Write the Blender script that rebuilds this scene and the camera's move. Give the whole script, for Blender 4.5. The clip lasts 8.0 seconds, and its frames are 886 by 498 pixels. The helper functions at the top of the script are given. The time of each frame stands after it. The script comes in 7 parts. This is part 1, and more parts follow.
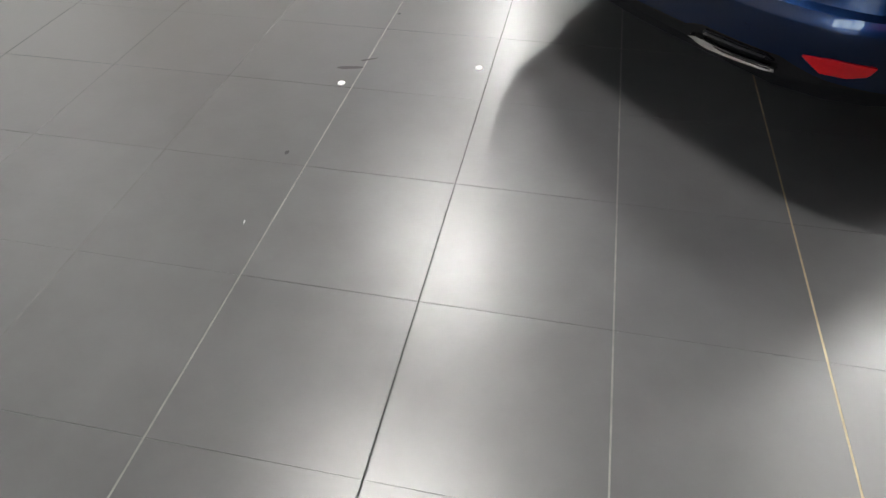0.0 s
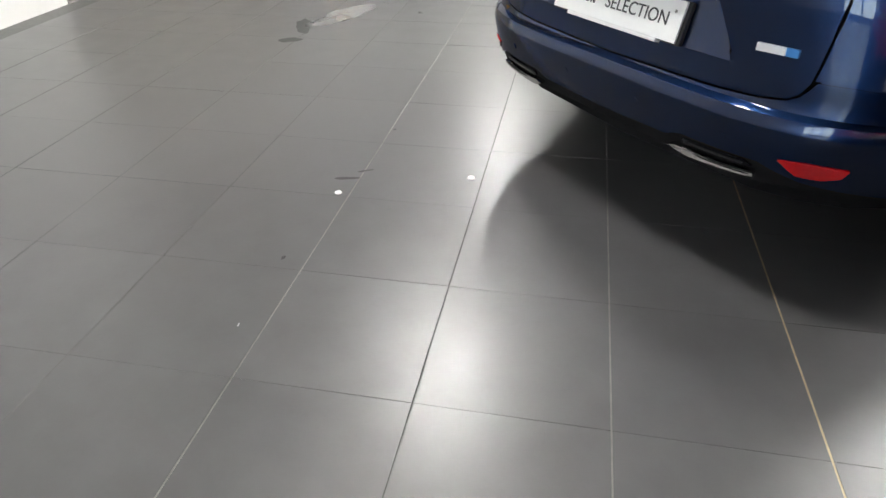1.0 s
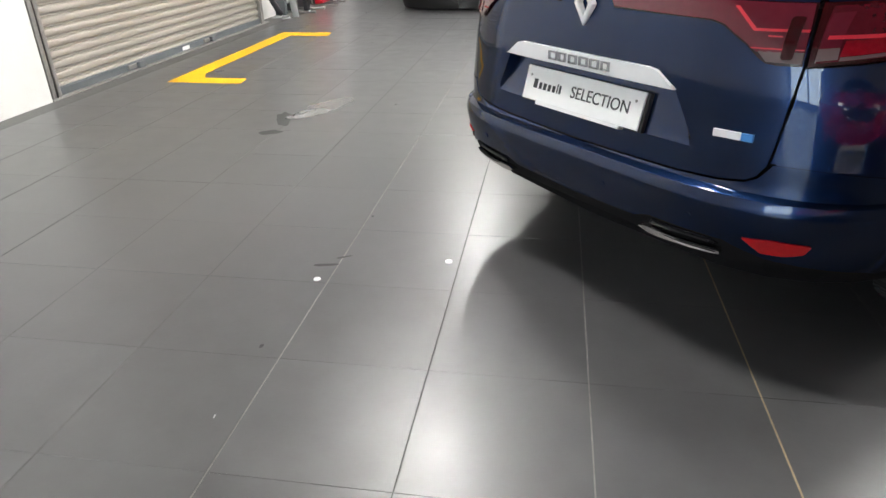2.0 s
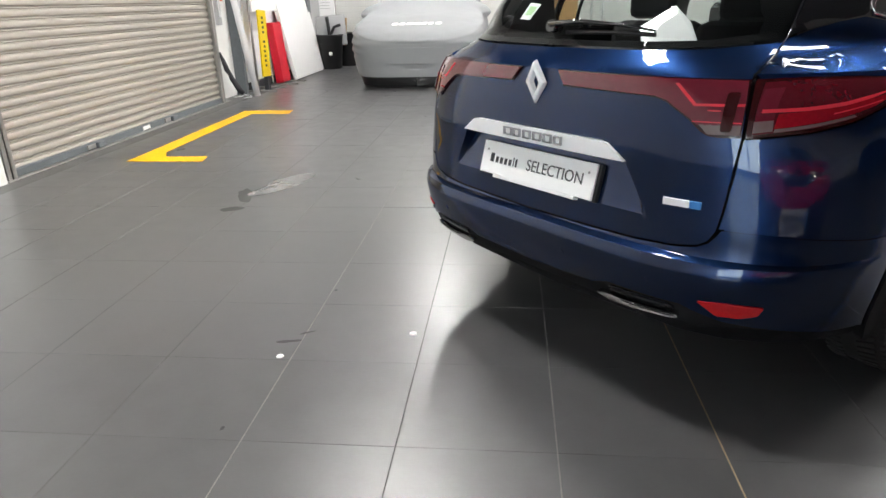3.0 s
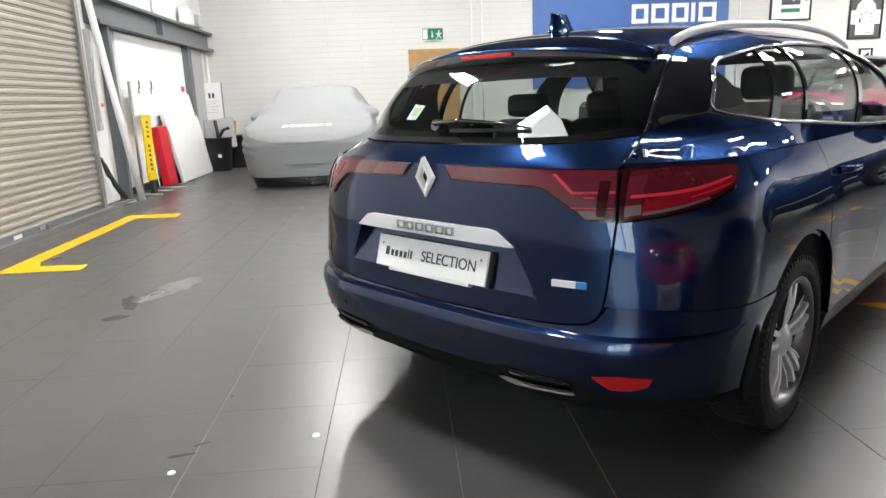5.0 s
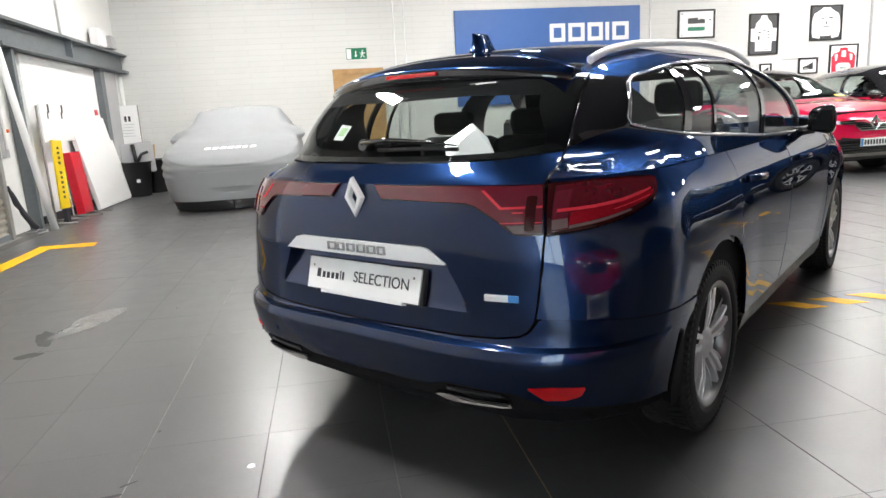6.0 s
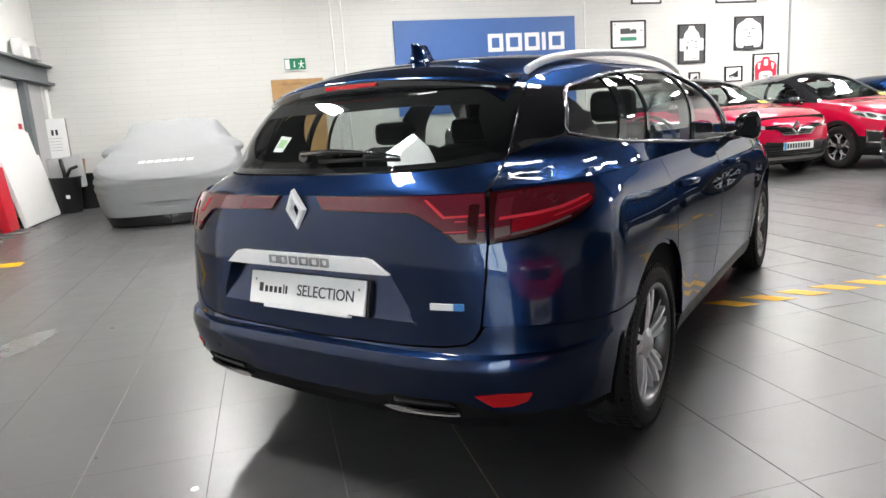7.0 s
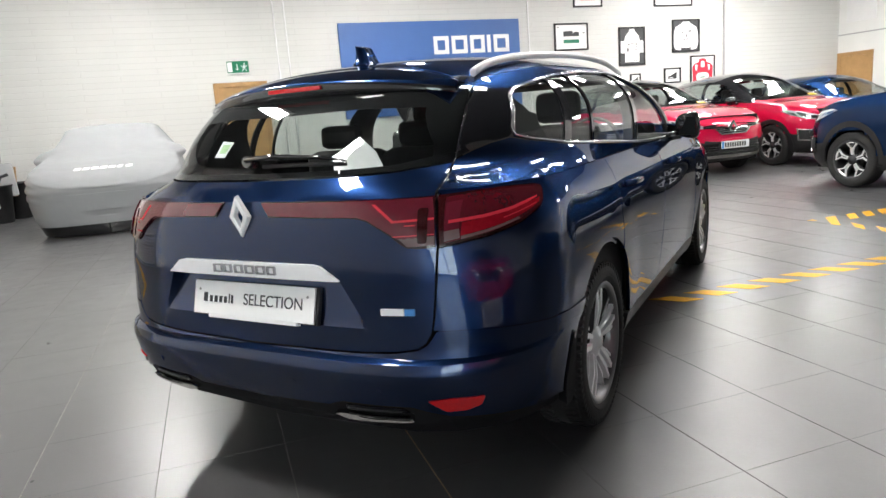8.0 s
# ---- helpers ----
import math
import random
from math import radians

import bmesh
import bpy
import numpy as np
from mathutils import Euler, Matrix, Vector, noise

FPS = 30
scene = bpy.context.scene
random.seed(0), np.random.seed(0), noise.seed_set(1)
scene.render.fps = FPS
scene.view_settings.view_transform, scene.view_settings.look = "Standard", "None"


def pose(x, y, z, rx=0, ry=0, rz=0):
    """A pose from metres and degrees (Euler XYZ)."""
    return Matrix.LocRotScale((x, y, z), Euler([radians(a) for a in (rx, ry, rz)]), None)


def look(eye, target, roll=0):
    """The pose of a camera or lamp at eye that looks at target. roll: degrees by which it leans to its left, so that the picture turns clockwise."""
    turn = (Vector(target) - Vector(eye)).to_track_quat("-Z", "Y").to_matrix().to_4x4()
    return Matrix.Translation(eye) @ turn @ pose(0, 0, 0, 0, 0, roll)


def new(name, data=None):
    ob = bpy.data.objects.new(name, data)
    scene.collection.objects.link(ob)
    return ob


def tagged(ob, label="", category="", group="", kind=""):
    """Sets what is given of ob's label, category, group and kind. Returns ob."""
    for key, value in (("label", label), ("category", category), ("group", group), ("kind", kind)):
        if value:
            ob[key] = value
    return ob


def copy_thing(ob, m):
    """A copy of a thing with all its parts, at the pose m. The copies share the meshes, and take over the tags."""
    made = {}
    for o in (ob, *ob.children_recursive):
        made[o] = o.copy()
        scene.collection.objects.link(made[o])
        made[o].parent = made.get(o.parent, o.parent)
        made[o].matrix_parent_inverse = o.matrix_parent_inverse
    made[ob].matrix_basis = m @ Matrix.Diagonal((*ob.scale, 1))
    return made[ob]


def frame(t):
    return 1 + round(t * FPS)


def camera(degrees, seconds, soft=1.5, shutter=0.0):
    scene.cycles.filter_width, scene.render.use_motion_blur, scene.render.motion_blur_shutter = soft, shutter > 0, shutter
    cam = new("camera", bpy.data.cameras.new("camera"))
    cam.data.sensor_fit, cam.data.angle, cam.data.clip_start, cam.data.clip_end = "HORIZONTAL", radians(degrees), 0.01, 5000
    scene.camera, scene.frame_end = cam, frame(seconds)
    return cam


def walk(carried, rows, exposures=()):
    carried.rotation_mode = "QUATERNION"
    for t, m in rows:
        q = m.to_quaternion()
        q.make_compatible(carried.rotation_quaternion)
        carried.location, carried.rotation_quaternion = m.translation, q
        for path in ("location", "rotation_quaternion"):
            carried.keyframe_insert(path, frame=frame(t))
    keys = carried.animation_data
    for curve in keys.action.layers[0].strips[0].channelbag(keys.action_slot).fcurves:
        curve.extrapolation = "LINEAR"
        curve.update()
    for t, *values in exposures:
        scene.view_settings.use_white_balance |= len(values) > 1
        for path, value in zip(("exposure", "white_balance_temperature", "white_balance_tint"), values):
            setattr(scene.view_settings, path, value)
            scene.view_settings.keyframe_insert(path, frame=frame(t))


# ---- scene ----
cam = camera(67.7, 8.0)
PATH = [
    (0, (-0.046, -2.009, 1.188), (-0.355, -0.598, -0.196), -0.9),
    (0.5, (-0.043, -2.027, 1.18), (-0.369, -0.504, -0.074), -0.8),
    (1, (-0.034, -2.043, 1.17), (-0.37, -0.416, 0.056), -0.9),
    (2.3, (-0.014, -2.062, 1.189), (-0.294, -0.268, 0.35), -1.5),
    (2.5, (-0.011, -2.063, 1.192), (-0.275, -0.249, 0.394), -1.6),
    (3, (-0.013, -2.071, 1.196), (-0.212, -0.211, 0.489), -1.6),
    (3.5, (-0.01, -2.08, 1.202), (-0.138, -0.185, 0.577), -1.9),
    (4, (-0.007, -2.081, 1.2), (-0.06, -0.159, 0.649), -2.1),
    (4.5, (-0.008, -2.085, 1.199), (0.01, -0.148, 0.701), -2.3),
    (4.7, (-0.008, -2.09, 1.198), (0.044, -0.148, 0.726), -2.3),
    (5.8, (-0.012, -2.107, 1.197), (0.271, -0.171, 0.782), -2.7),
    (6, (-0.01, -2.099, 1.201), (0.31, -0.167, 0.797), -3.2),
    (6.5, (-0.008, -2.101, 1.203), (0.396, -0.181, 0.811), -3.6),
    (7, (-0.007, -2.101, 1.203), (0.477, -0.2, 0.816), -3.8),
    (7.5, (-0.007, -2.102, 1.204), (0.56, -0.224, 0.817), -4.0),
    (8, (0.001, -2.086, 1.205), (0.628, -0.227, 0.814), -4.3),
]
walk(cam, [(t, look(eye, target, roll)) for t, eye, target, roll in PATH],
     exposures=[(0.0, 0.05), (1.0, 0.05), (2.5, 0.06), (4.0, 0.05), (8.0, 0.0)])

# ---- world and light ----
world = bpy.data.worlds.new("world")
scene.world = world
world.use_nodes = True
world.node_tree.nodes["Background"].inputs[0].default_value = (0.6, 0.65, 0.7, 1)
world.node_tree.nodes["Background"].inputs[1].default_value = 0.006

# room, metres
X0, X1, Y0, Y1, ZC = -3.9, 16.8, -9.0, 12.2, 4.7
LAMP = 165.0
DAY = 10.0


# ---- materials ----
def mat(name, color, rough=0.5, metal=0.0, coat=0.0, spec=0.5, grain=0.0, scale=20.0, bump=0.0, bump_scale=80.0,
        rough_var=0.0, alpha=1.0, trans=0.0, emit=0.0, rnd=0.0, coat_rough=0.03, coat_ior=1.5, ior=1.45, world_space=False, edge=(1, 1, 1)):
    m = bpy.data.materials.new(name)
    m.use_nodes = True
    nt = m.node_tree
    b = nt.nodes["Principled BSDF"]
    b.inputs["Base Color"].default_value = (*color, 1)
    b.inputs["Roughness"].default_value = rough
    b.inputs["Metallic"].default_value = metal
    b.inputs["Coat Weight"].default_value = coat
    b.inputs["Coat Roughness"].default_value = coat_rough
    b.inputs["Coat IOR"].default_value = coat_ior
    b.inputs["Specular Tint"].default_value = (*edge, 1)
    b.inputs["Specular IOR Level"].default_value = spec
    b.inputs["Transmission Weight"].default_value = trans
    b.inputs["Alpha"].default_value = alpha
    b.inputs["IOR"].default_value = ior
    if emit:
        b.inputs["Emission Color"].default_value = (*color, 1)
        b.inputs["Emission Strength"].default_value = emit
    where = nt.nodes.new("ShaderNodeNewGeometry").outputs["Position"] if world_space else nt.nodes.new("ShaderNodeTexCoord").outputs["Object"]
    if grain or rough_var:
        n1 = nt.nodes.new("ShaderNodeTexNoise")
        n1.inputs["Scale"].default_value = scale
        n1.inputs["Detail"].default_value = 6
        n2 = nt.nodes.new("ShaderNodeTexNoise")
        n2.inputs["Scale"].default_value = scale * 0.09
        n2.inputs["Detail"].default_value = 3
        for n in (n1, n2):
            nt.links.new(where, n.inputs["Vector"])
        mix = nt.nodes.new("ShaderNodeMath")
        mix.operation = "ADD"
        nt.links.new(n1.outputs[0], mix.inputs[0])
        nt.links.new(n2.outputs[0], mix.inputs[1])
        fac = mix.outputs[0]
        if grain:
            ramp = nt.nodes.new("ShaderNodeMapRange")
            ramp.inputs[1].default_value, ramp.inputs[2].default_value = 0.6, 1.4
            ramp.inputs[3].default_value, ramp.inputs[4].default_value = 1 - grain, 1 + grain
            nt.links.new(fac, ramp.inputs[0])
            val = ramp.outputs[0]
            if rnd:
                oi = nt.nodes.new("ShaderNodeObjectInfo")
                r2 = nt.nodes.new("ShaderNodeMapRange")
                r2.inputs[3].default_value, r2.inputs[4].default_value = 1 - rnd, 1 + rnd
                nt.links.new(oi.outputs["Random"], r2.inputs[0])
                mm = nt.nodes.new("ShaderNodeMath")
                mm.operation = "MULTIPLY"
                nt.links.new(val, mm.inputs[0])
                nt.links.new(r2.outputs[0], mm.inputs[1])
                val = mm.outputs[0]
            vm = nt.nodes.new("ShaderNodeVectorMath")
            vm.operation = "SCALE"
            vm.inputs[0].default_value = color
            nt.links.new(val, vm.inputs["Scale"])
            nt.links.new(vm.outputs[0], b.inputs["Base Color"])
        if rough_var:
            r3 = nt.nodes.new("ShaderNodeMapRange")
            r3.inputs[1].default_value, r3.inputs[2].default_value = 0.6, 1.4
            r3.inputs[3].default_value, r3.inputs[4].default_value = rough - rough_var, rough + rough_var
            nt.links.new(fac, r3.inputs[0])
            nt.links.new(r3.outputs[0], b.inputs["Roughness"])
    if bump:
        nb = nt.nodes.new("ShaderNodeTexNoise")
        nb.inputs["Scale"].default_value = bump_scale
        nb.inputs["Detail"].default_value = 4
        nt.links.new(where, nb.inputs["Vector"])
        bp = nt.nodes.new("ShaderNodeBump")
        bp.inputs["Strength"].default_value = bump
        bp.inputs["Distance"].default_value = 0.01
        nt.links.new(nb.outputs[0], bp.inputs["Height"])
        nt.links.new(bp.outputs[0], b.inputs["Normal"])
    return m


def brick_paint():
    """White masonry paint over stretcher-bond brick."""
    m = mat("white_brick_paint", (0.76, 0.76, 0.73), 0.55)
    nt = m.node_tree
    b = nt.nodes["Principled BSDF"]
    tc = nt.nodes.new("ShaderNodeTexCoord")
    sep = nt.nodes.new("ShaderNodeSeparateXYZ")
    nt.links.new(tc.outputs["Object"], sep.inputs[0])
    add = nt.nodes.new("ShaderNodeMath")
    nt.links.new(sep.outputs[0], add.inputs[0])
    nt.links.new(sep.outputs[1], add.inputs[1])
    com = nt.nodes.new("ShaderNodeCombineXYZ")
    nt.links.new(add.outputs[0], com.inputs[0])
    nt.links.new(sep.outputs[2], com.inputs[1])
    br = nt.nodes.new("ShaderNodeTexBrick")
    br.inputs["Scale"].default_value = 1.0
    br.inputs["Mortar Size"].default_value = 0.006
    br.inputs["Mortar Smooth"].default_value = 0.4
    br.inputs["Color1"].default_value = (0.635, 0.635, 0.617, 1)
    br.inputs["Color2"].default_value = (0.62, 0.62, 0.603, 1)
    br.inputs["Mortar"].default_value = (0.555, 0.555, 0.54, 1)
    br.inputs["Brick Width"].default_value = 1.35
    br.inputs["Row Height"].default_value = 0.11
    nt.links.new(com.outputs[0], br.inputs["Vector"])
    no = nt.nodes.new("ShaderNodeTexNoise")
    no.inputs["Scale"].default_value = 0.8
    no.inputs["Detail"].default_value = 5
    nt.links.new(tc.outputs["Object"], no.inputs["Vector"])
    r = nt.nodes.new("ShaderNodeMapRange")
    r.inputs[3].default_value, r.inputs[4].default_value = 0.92, 1.06
    nt.links.new(no.outputs[0], r.inputs[0])
    vm = nt.nodes.new("ShaderNodeVectorMath")
    vm.operation = "SCALE"
    nt.links.new(br.outputs["Color"], vm.inputs[0])
    nt.links.new(r.outputs[0], vm.inputs["Scale"])
    nt.links.new(vm.outputs[0], b.inputs["Base Color"])
    bp = nt.nodes.new("ShaderNodeBump")
    bp.inputs["Strength"].default_value = 0.5
    bp.inputs["Distance"].default_value = 0.012
    bp.invert = True
    nt.links.new(br.outputs["Fac"], bp.inputs["Height"])
    nt.links.new(bp.outputs[0], b.inputs["Normal"])
    return m


def tile_mat():
    """Dark porcelain floor tile with cloudy scuffs and a worn sheen."""
    m = mat("dark_porcelain_tile", (0.074, 0.074, 0.0762), 0.325, spec=0.72, grain=0.20, scale=7.0, rough_var=0.065, bump=0.02, bump_scale=60, rnd=0.04, world_space=True)
    return m


M_BRICK = brick_paint()
M_WHITE = mat("white_wall_paint", (0.78, 0.78, 0.76), 0.6, grain=0.04, scale=3, bump=0.1, bump_scale=60)
M_CEIL = mat("dark_ceiling", (0.12, 0.12, 0.125), 0.8, grain=0.05, scale=2)
M_TILE = tile_mat()
M_JOINT = mat("tile_joint", (0.098, 0.097, 0.096), 0.5, grain=0.3, scale=30)
M_JOINT_L = mat("pale_joint", (0.21, 0.205, 0.19), 0.7, grain=0.3, scale=30)
M_JOINT_D = mat("dark_joint", (0.03, 0.03, 0.03), 0.7, grain=0.3, scale=30)
M_JOINT_B = mat("brass_joint", (0.36, 0.28, 0.17), 0.5, grain=0.3, scale=30)
M_YEL = mat("yellow_floor_paint", (0.80, 0.405, 0.002), 0.5, spec=0.3, grain=0.12, scale=25, rough_var=0.1)
M_SHUT = mat("shutter_grey_beige", (0.40, 0.37, 0.325), 0.45, metal=0.2, grain=0.08, scale=12, rough_var=0.08)
M_STEEL = mat("grey_painted_steel", (0.125, 0.14, 0.15), 0.45, grain=0.15, scale=15)
M_GALV = mat("galvanised_steel", (0.34, 0.33, 0.31), 0.45, metal=0.6, grain=0.2, scale=30, rough_var=0.1)
M_WBOARD = mat("white_board", (0.80, 0.80, 0.80), 0.4, grain=0.02, scale=5)
M_WPLAST = mat("white_plastic", (0.78, 0.78, 0.78), 0.35, grain=0.03, scale=8)
M_RED = mat("red_plastic", (0.60, 0.012, 0.03), 0.4, grain=0.08, scale=12)
M_YSIGN = mat("yellow_sign", (0.80, 0.55, 0.01), 0.4, grain=0.05, scale=12)
M_BLACK = mat("black_plastic", (0.012, 0.012, 0.013), 0.45, grain=0.2, scale=30, rough_var=0.1)
M_RUBBER = mat("tyre_rubber", (0.018, 0.018, 0.018), 0.75, grain=0.25, scale=40, bump=0.15, bump_scale=120)
M_WOOD = mat("oak_veneer", (0.46, 0.27, 0.11), 0.45, grain=0.22, scale=7)
M_GREEN = mat("green_sign", (0.0, 0.16, 0.075), 0.4, grain=0.03, scale=5)
M_BLUE = mat("blue_sign_vinyl", (0.055, 0.135, 0.37), 0.42, grain=0.05, scale=4)
M_SIGNW = mat("white_vinyl", (0.82, 0.82, 0.82), 0.4, grain=0.02, scale=5)
M_INK = mat("black_ink", (0.03, 0.03, 0.035), 0.5, grain=0.1, scale=30)
M_PRED = mat("red_print", (0.62, 0.02, 0.05), 0.5, grain=0.08, scale=20)
M_PGREY = mat("dark_grey_mount", (0.06, 0.06, 0.065), 0.6, grain=0.1, scale=20)
M_PGREEN = mat("green_print", (0.03, 0.22, 0.13), 0.5, grain=0.3, scale=30)
M_PBLUE = mat("blue_print", (0.06, 0.25, 0.6), 0.5, grain=0.15, scale=20)
M_CARD = mat("brown_cardboard", (0.42, 0.27, 0.14), 0.7, grain=0.1, scale=10)
M_GREYB = mat("light_grey_panel", (0.42, 0.42, 0.43), 0.4, grain=0.06, scale=6)
M_COVER = mat("grey_cover_cloth", (0.238, 0.246, 0.258), 0.7, grain=0.05, scale=5, bump=0.12, bump_scale=25)
M_SHELL = mat("black_underbody", (0.006, 0.006, 0.007), 0.8, spec=0.2, grain=0.2, scale=20)
M_GLOSS = mat("gloss_black", (0.012, 0.012, 0.014), 0.06, coat=1.0, grain=0.1, scale=10)
M_CHROME = mat("chrome", (0.78, 0.78, 0.80), 0.10, metal=1.0, grain=0.02, scale=20)
M_NAME = mat("dark_chrome", (0.40, 0.40, 0.42), 0.15, metal=1.0, grain=0.02, scale=20)
M_SATIN = mat("satin_chrome", (0.93, 0.93, 0.94), 0.34, metal=0.1, grain=0.03, scale=30)
M_EMBLEM = mat("bright_emblem", (0.93, 0.93, 0.93), 0.25, metal=0.0, grain=0.03, scale=30)
M_ALU = mat("machined_alloy", (0.86, 0.86, 0.87), 0.28, metal=0.5, grain=0.06, scale=40)
M_RIM = mat("rim_edge_alloy", (0.20, 0.20, 0.205), 0.35, metal=1.0, grain=0.06, scale=40)
M_ALUD = mat("dark_alloy", (0.06, 0.06, 0.065), 0.35, metal=0.6, grain=0.1, scale=40)
M_TIP = mat("exhaust_trim_metal", (0.62, 0.61, 0.59), 0.14, metal=1.0, grain=0.05, scale=30)
M_DISC = mat("brake_disc_iron", (0.09, 0.088, 0.085), 0.4, metal=1.0, grain=0.2, scale=40)
M_LAMPR = mat("red_lamp_plastic", (0.105, 0.009, 0.019), 0.10, coat=0.8, grain=0.1, scale=60, spec=0.6)
M_LAMPD = mat("dark_red_lamp", (0.03, 0.002, 0.003), 0.12, coat=0.4, grain=0.15, scale=60)
M_LAMPU = mat("deep_red_lamp", (0.075, 0.005, 0.010), 0.08, coat=1.0, grain=0.15, scale=60)
M_LAMPG = mat("clear_grey_lamp", (0.13, 0.09, 0.09), 0.10, coat=0.5, grain=0.1, scale=60)
M_REFL = mat("red_reflector", (0.446, 0.0043, 0.0086), 0.12, coat=1.0, grain=0.15, scale=150)
M_LAMPS = mat("clear_red_lamp", (0.25, 0.005, 0.013), 0.08, coat=1.0, grain=0.2, scale=90)
M_STRIP = mat("red_light_guide", (0.60, 0.03, 0.05), 0.2, coat=1.0)
M_PLATE = mat("silver_plate", (0.90, 0.90, 0.89), 0.32, grain=0.03, scale=40)
M_TRIM = mat("grey_cabin_trim", (0.16, 0.16, 0.155), 0.8, grain=0.1, scale=30)
M_INT = mat("dark_interior_cloth", (0.055, 0.054, 0.053), 0.85, grain=0.2, scale=60)
M_PAPER = mat("white_paper", (0.90, 0.90, 0.90), 0.6, grain=0.02, scale=9)
M_CARRED = mat("red_car_paint", (0.50, 0.004, 0.045), 0.34, metal=0.2, spec=0.1, coat=1.0, grain=0.06, scale=500)
M_HEADL = mat("headlamp_lens", (0.42, 0.43, 0.46), 0.12, coat=1.0, grain=0.5, scale=40)
M_LINING = mat("pale_headlining", (0.55, 0.54, 0.51), 0.9, grain=0.05, scale=60)
M_DGLASS = mat("dark_car_glass", (0.012, 0.014, 0.015), 0.03, grain=0.05, scale=5, spec=0.5)
M_GLOW = mat("lamp_diffuser", (1.0, 0.98, 0.94), 0.5, emit=LAMP * 0.46)
M_GLOWC = mat("long_lamp_diffuser", (1.0, 0.98, 0.94), 0.5, emit=LAMP * 1.5)
M_GLOWK = mat("small_lamp_diffuser", (1.0, 0.98, 0.94), 0.5, emit=LAMP * 1.35)
M_GLOWS = mat("short_lamp_diffuser", (1.0, 0.98, 0.94), 0.5, emit=LAMP * 0.82)
M_GLOWP = mat("dim_lamp_diffuser", (1.0, 0.98, 0.94), 0.5, emit=LAMP * 0.22)
M_GLOWB = mat("strong_lamp_diffuser", (1.0, 0.98, 0.94), 0.5, emit=LAMP * 2.35)
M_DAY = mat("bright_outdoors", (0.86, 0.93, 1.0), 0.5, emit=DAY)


def glass_mat(name, tint, clear):
    """Thin car glass: tinted see-through with a mirror-like sheen."""
    m = bpy.data.materials.new(name)
    m.use_nodes = True
    nt = m.node_tree
    nt.nodes.remove(nt.nodes["Principled BSDF"])
    t = nt.nodes.new("ShaderNodeBsdfTransparent")
    t.inputs[0].default_value = (*tint, 1)
    g = nt.nodes.new("ShaderNodeBsdfGlossy")
    g.inputs["Roughness"].default_value = 0.02
    lw = nt.nodes.new("ShaderNodeLayerWeight")
    lw.inputs[0].default_value = 0.5
    pw = nt.nodes.new("ShaderNodeMath")
    pw.operation = "POWER"
    pw.inputs[1].default_value = 4.5
    nt.links.new(lw.outputs["Facing"], pw.inputs[0])
    fr = nt.nodes.new("ShaderNodeMapRange")
    fr.inputs[3].default_value, fr.inputs[4].default_value = clear, 1.0
    nt.links.new(pw.outputs[0], fr.inputs[0])
    mx = nt.nodes.new("ShaderNodeMixShader")
    nt.links.new(fr.outputs[0], mx.inputs[0])
    nt.links.new(t.outputs[0], mx.inputs[1])
    nt.links.new(g.outputs[0], mx.inputs[2])
    nt.links.new(mx.outputs[0], nt.nodes["Material Output"].inputs[0])
    return m


def car_paint(name, color, rough, ior):
    """Metallic flake layer under a clear, mirror-smooth lacquer."""
    m = bpy.data.materials.new(name)
    m.use_nodes = True
    nt = m.node_tree
    nt.nodes.remove(nt.nodes["Principled BSDF"])
    tc = nt.nodes.new("ShaderNodeTexCoord")
    no = nt.nodes.new("ShaderNodeTexNoise")
    no.inputs["Scale"].default_value = 900
    no.inputs["Detail"].default_value = 2
    nt.links.new(tc.outputs["Object"], no.inputs["Vector"])
    r = nt.nodes.new("ShaderNodeMapRange")
    r.inputs[1].default_value, r.inputs[2].default_value = 0.3, 0.7
    r.inputs[3].default_value, r.inputs[4].default_value = 0.85, 1.15
    nt.links.new(no.outputs[0], r.inputs[0])
    vm = nt.nodes.new("ShaderNodeVectorMath")
    vm.operation = "SCALE"
    vm.inputs[0].default_value = color
    nt.links.new(r.outputs[0], vm.inputs["Scale"])
    base = nt.nodes.new("ShaderNodeBsdfGlossy")
    base.inputs["Roughness"].default_value = rough
    nt.links.new(vm.outputs[0], base.inputs["Color"])
    clear = nt.nodes.new("ShaderNodeBsdfGlossy")
    clear.inputs["Roughness"].default_value = 0.01
    fr = nt.nodes.new("ShaderNodeFresnel")
    fr.inputs["IOR"].default_value = ior
    mx = nt.nodes.new("ShaderNodeMixShader")
    nt.links.new(fr.outputs[0], mx.inputs[0])
    nt.links.new(base.outputs[0], mx.inputs[1])
    nt.links.new(clear.outputs[0], mx.inputs[2])
    nt.links.new(mx.outputs[0], nt.nodes["Material Output"].inputs[0])
    return m


M_PAINT = car_paint("dark_blue_metallic", (0.0064, 0.021, 0.072), 0.34, 1.58)
M_CARBLUE = car_paint("blue_car_paint", (0.0065, 0.026, 0.086), 0.40, 1.5)
M_GLASS = glass_mat("tinted_window_glass", (0.58, 0.62, 0.61), 0.05)
M_WSCREEN = glass_mat("windscreen_glass", (0.78, 0.83, 0.80), 0.008)
M_GLASSC = glass_mat("clear_window_glass", (0.86, 0.90, 0.88), 0.07)


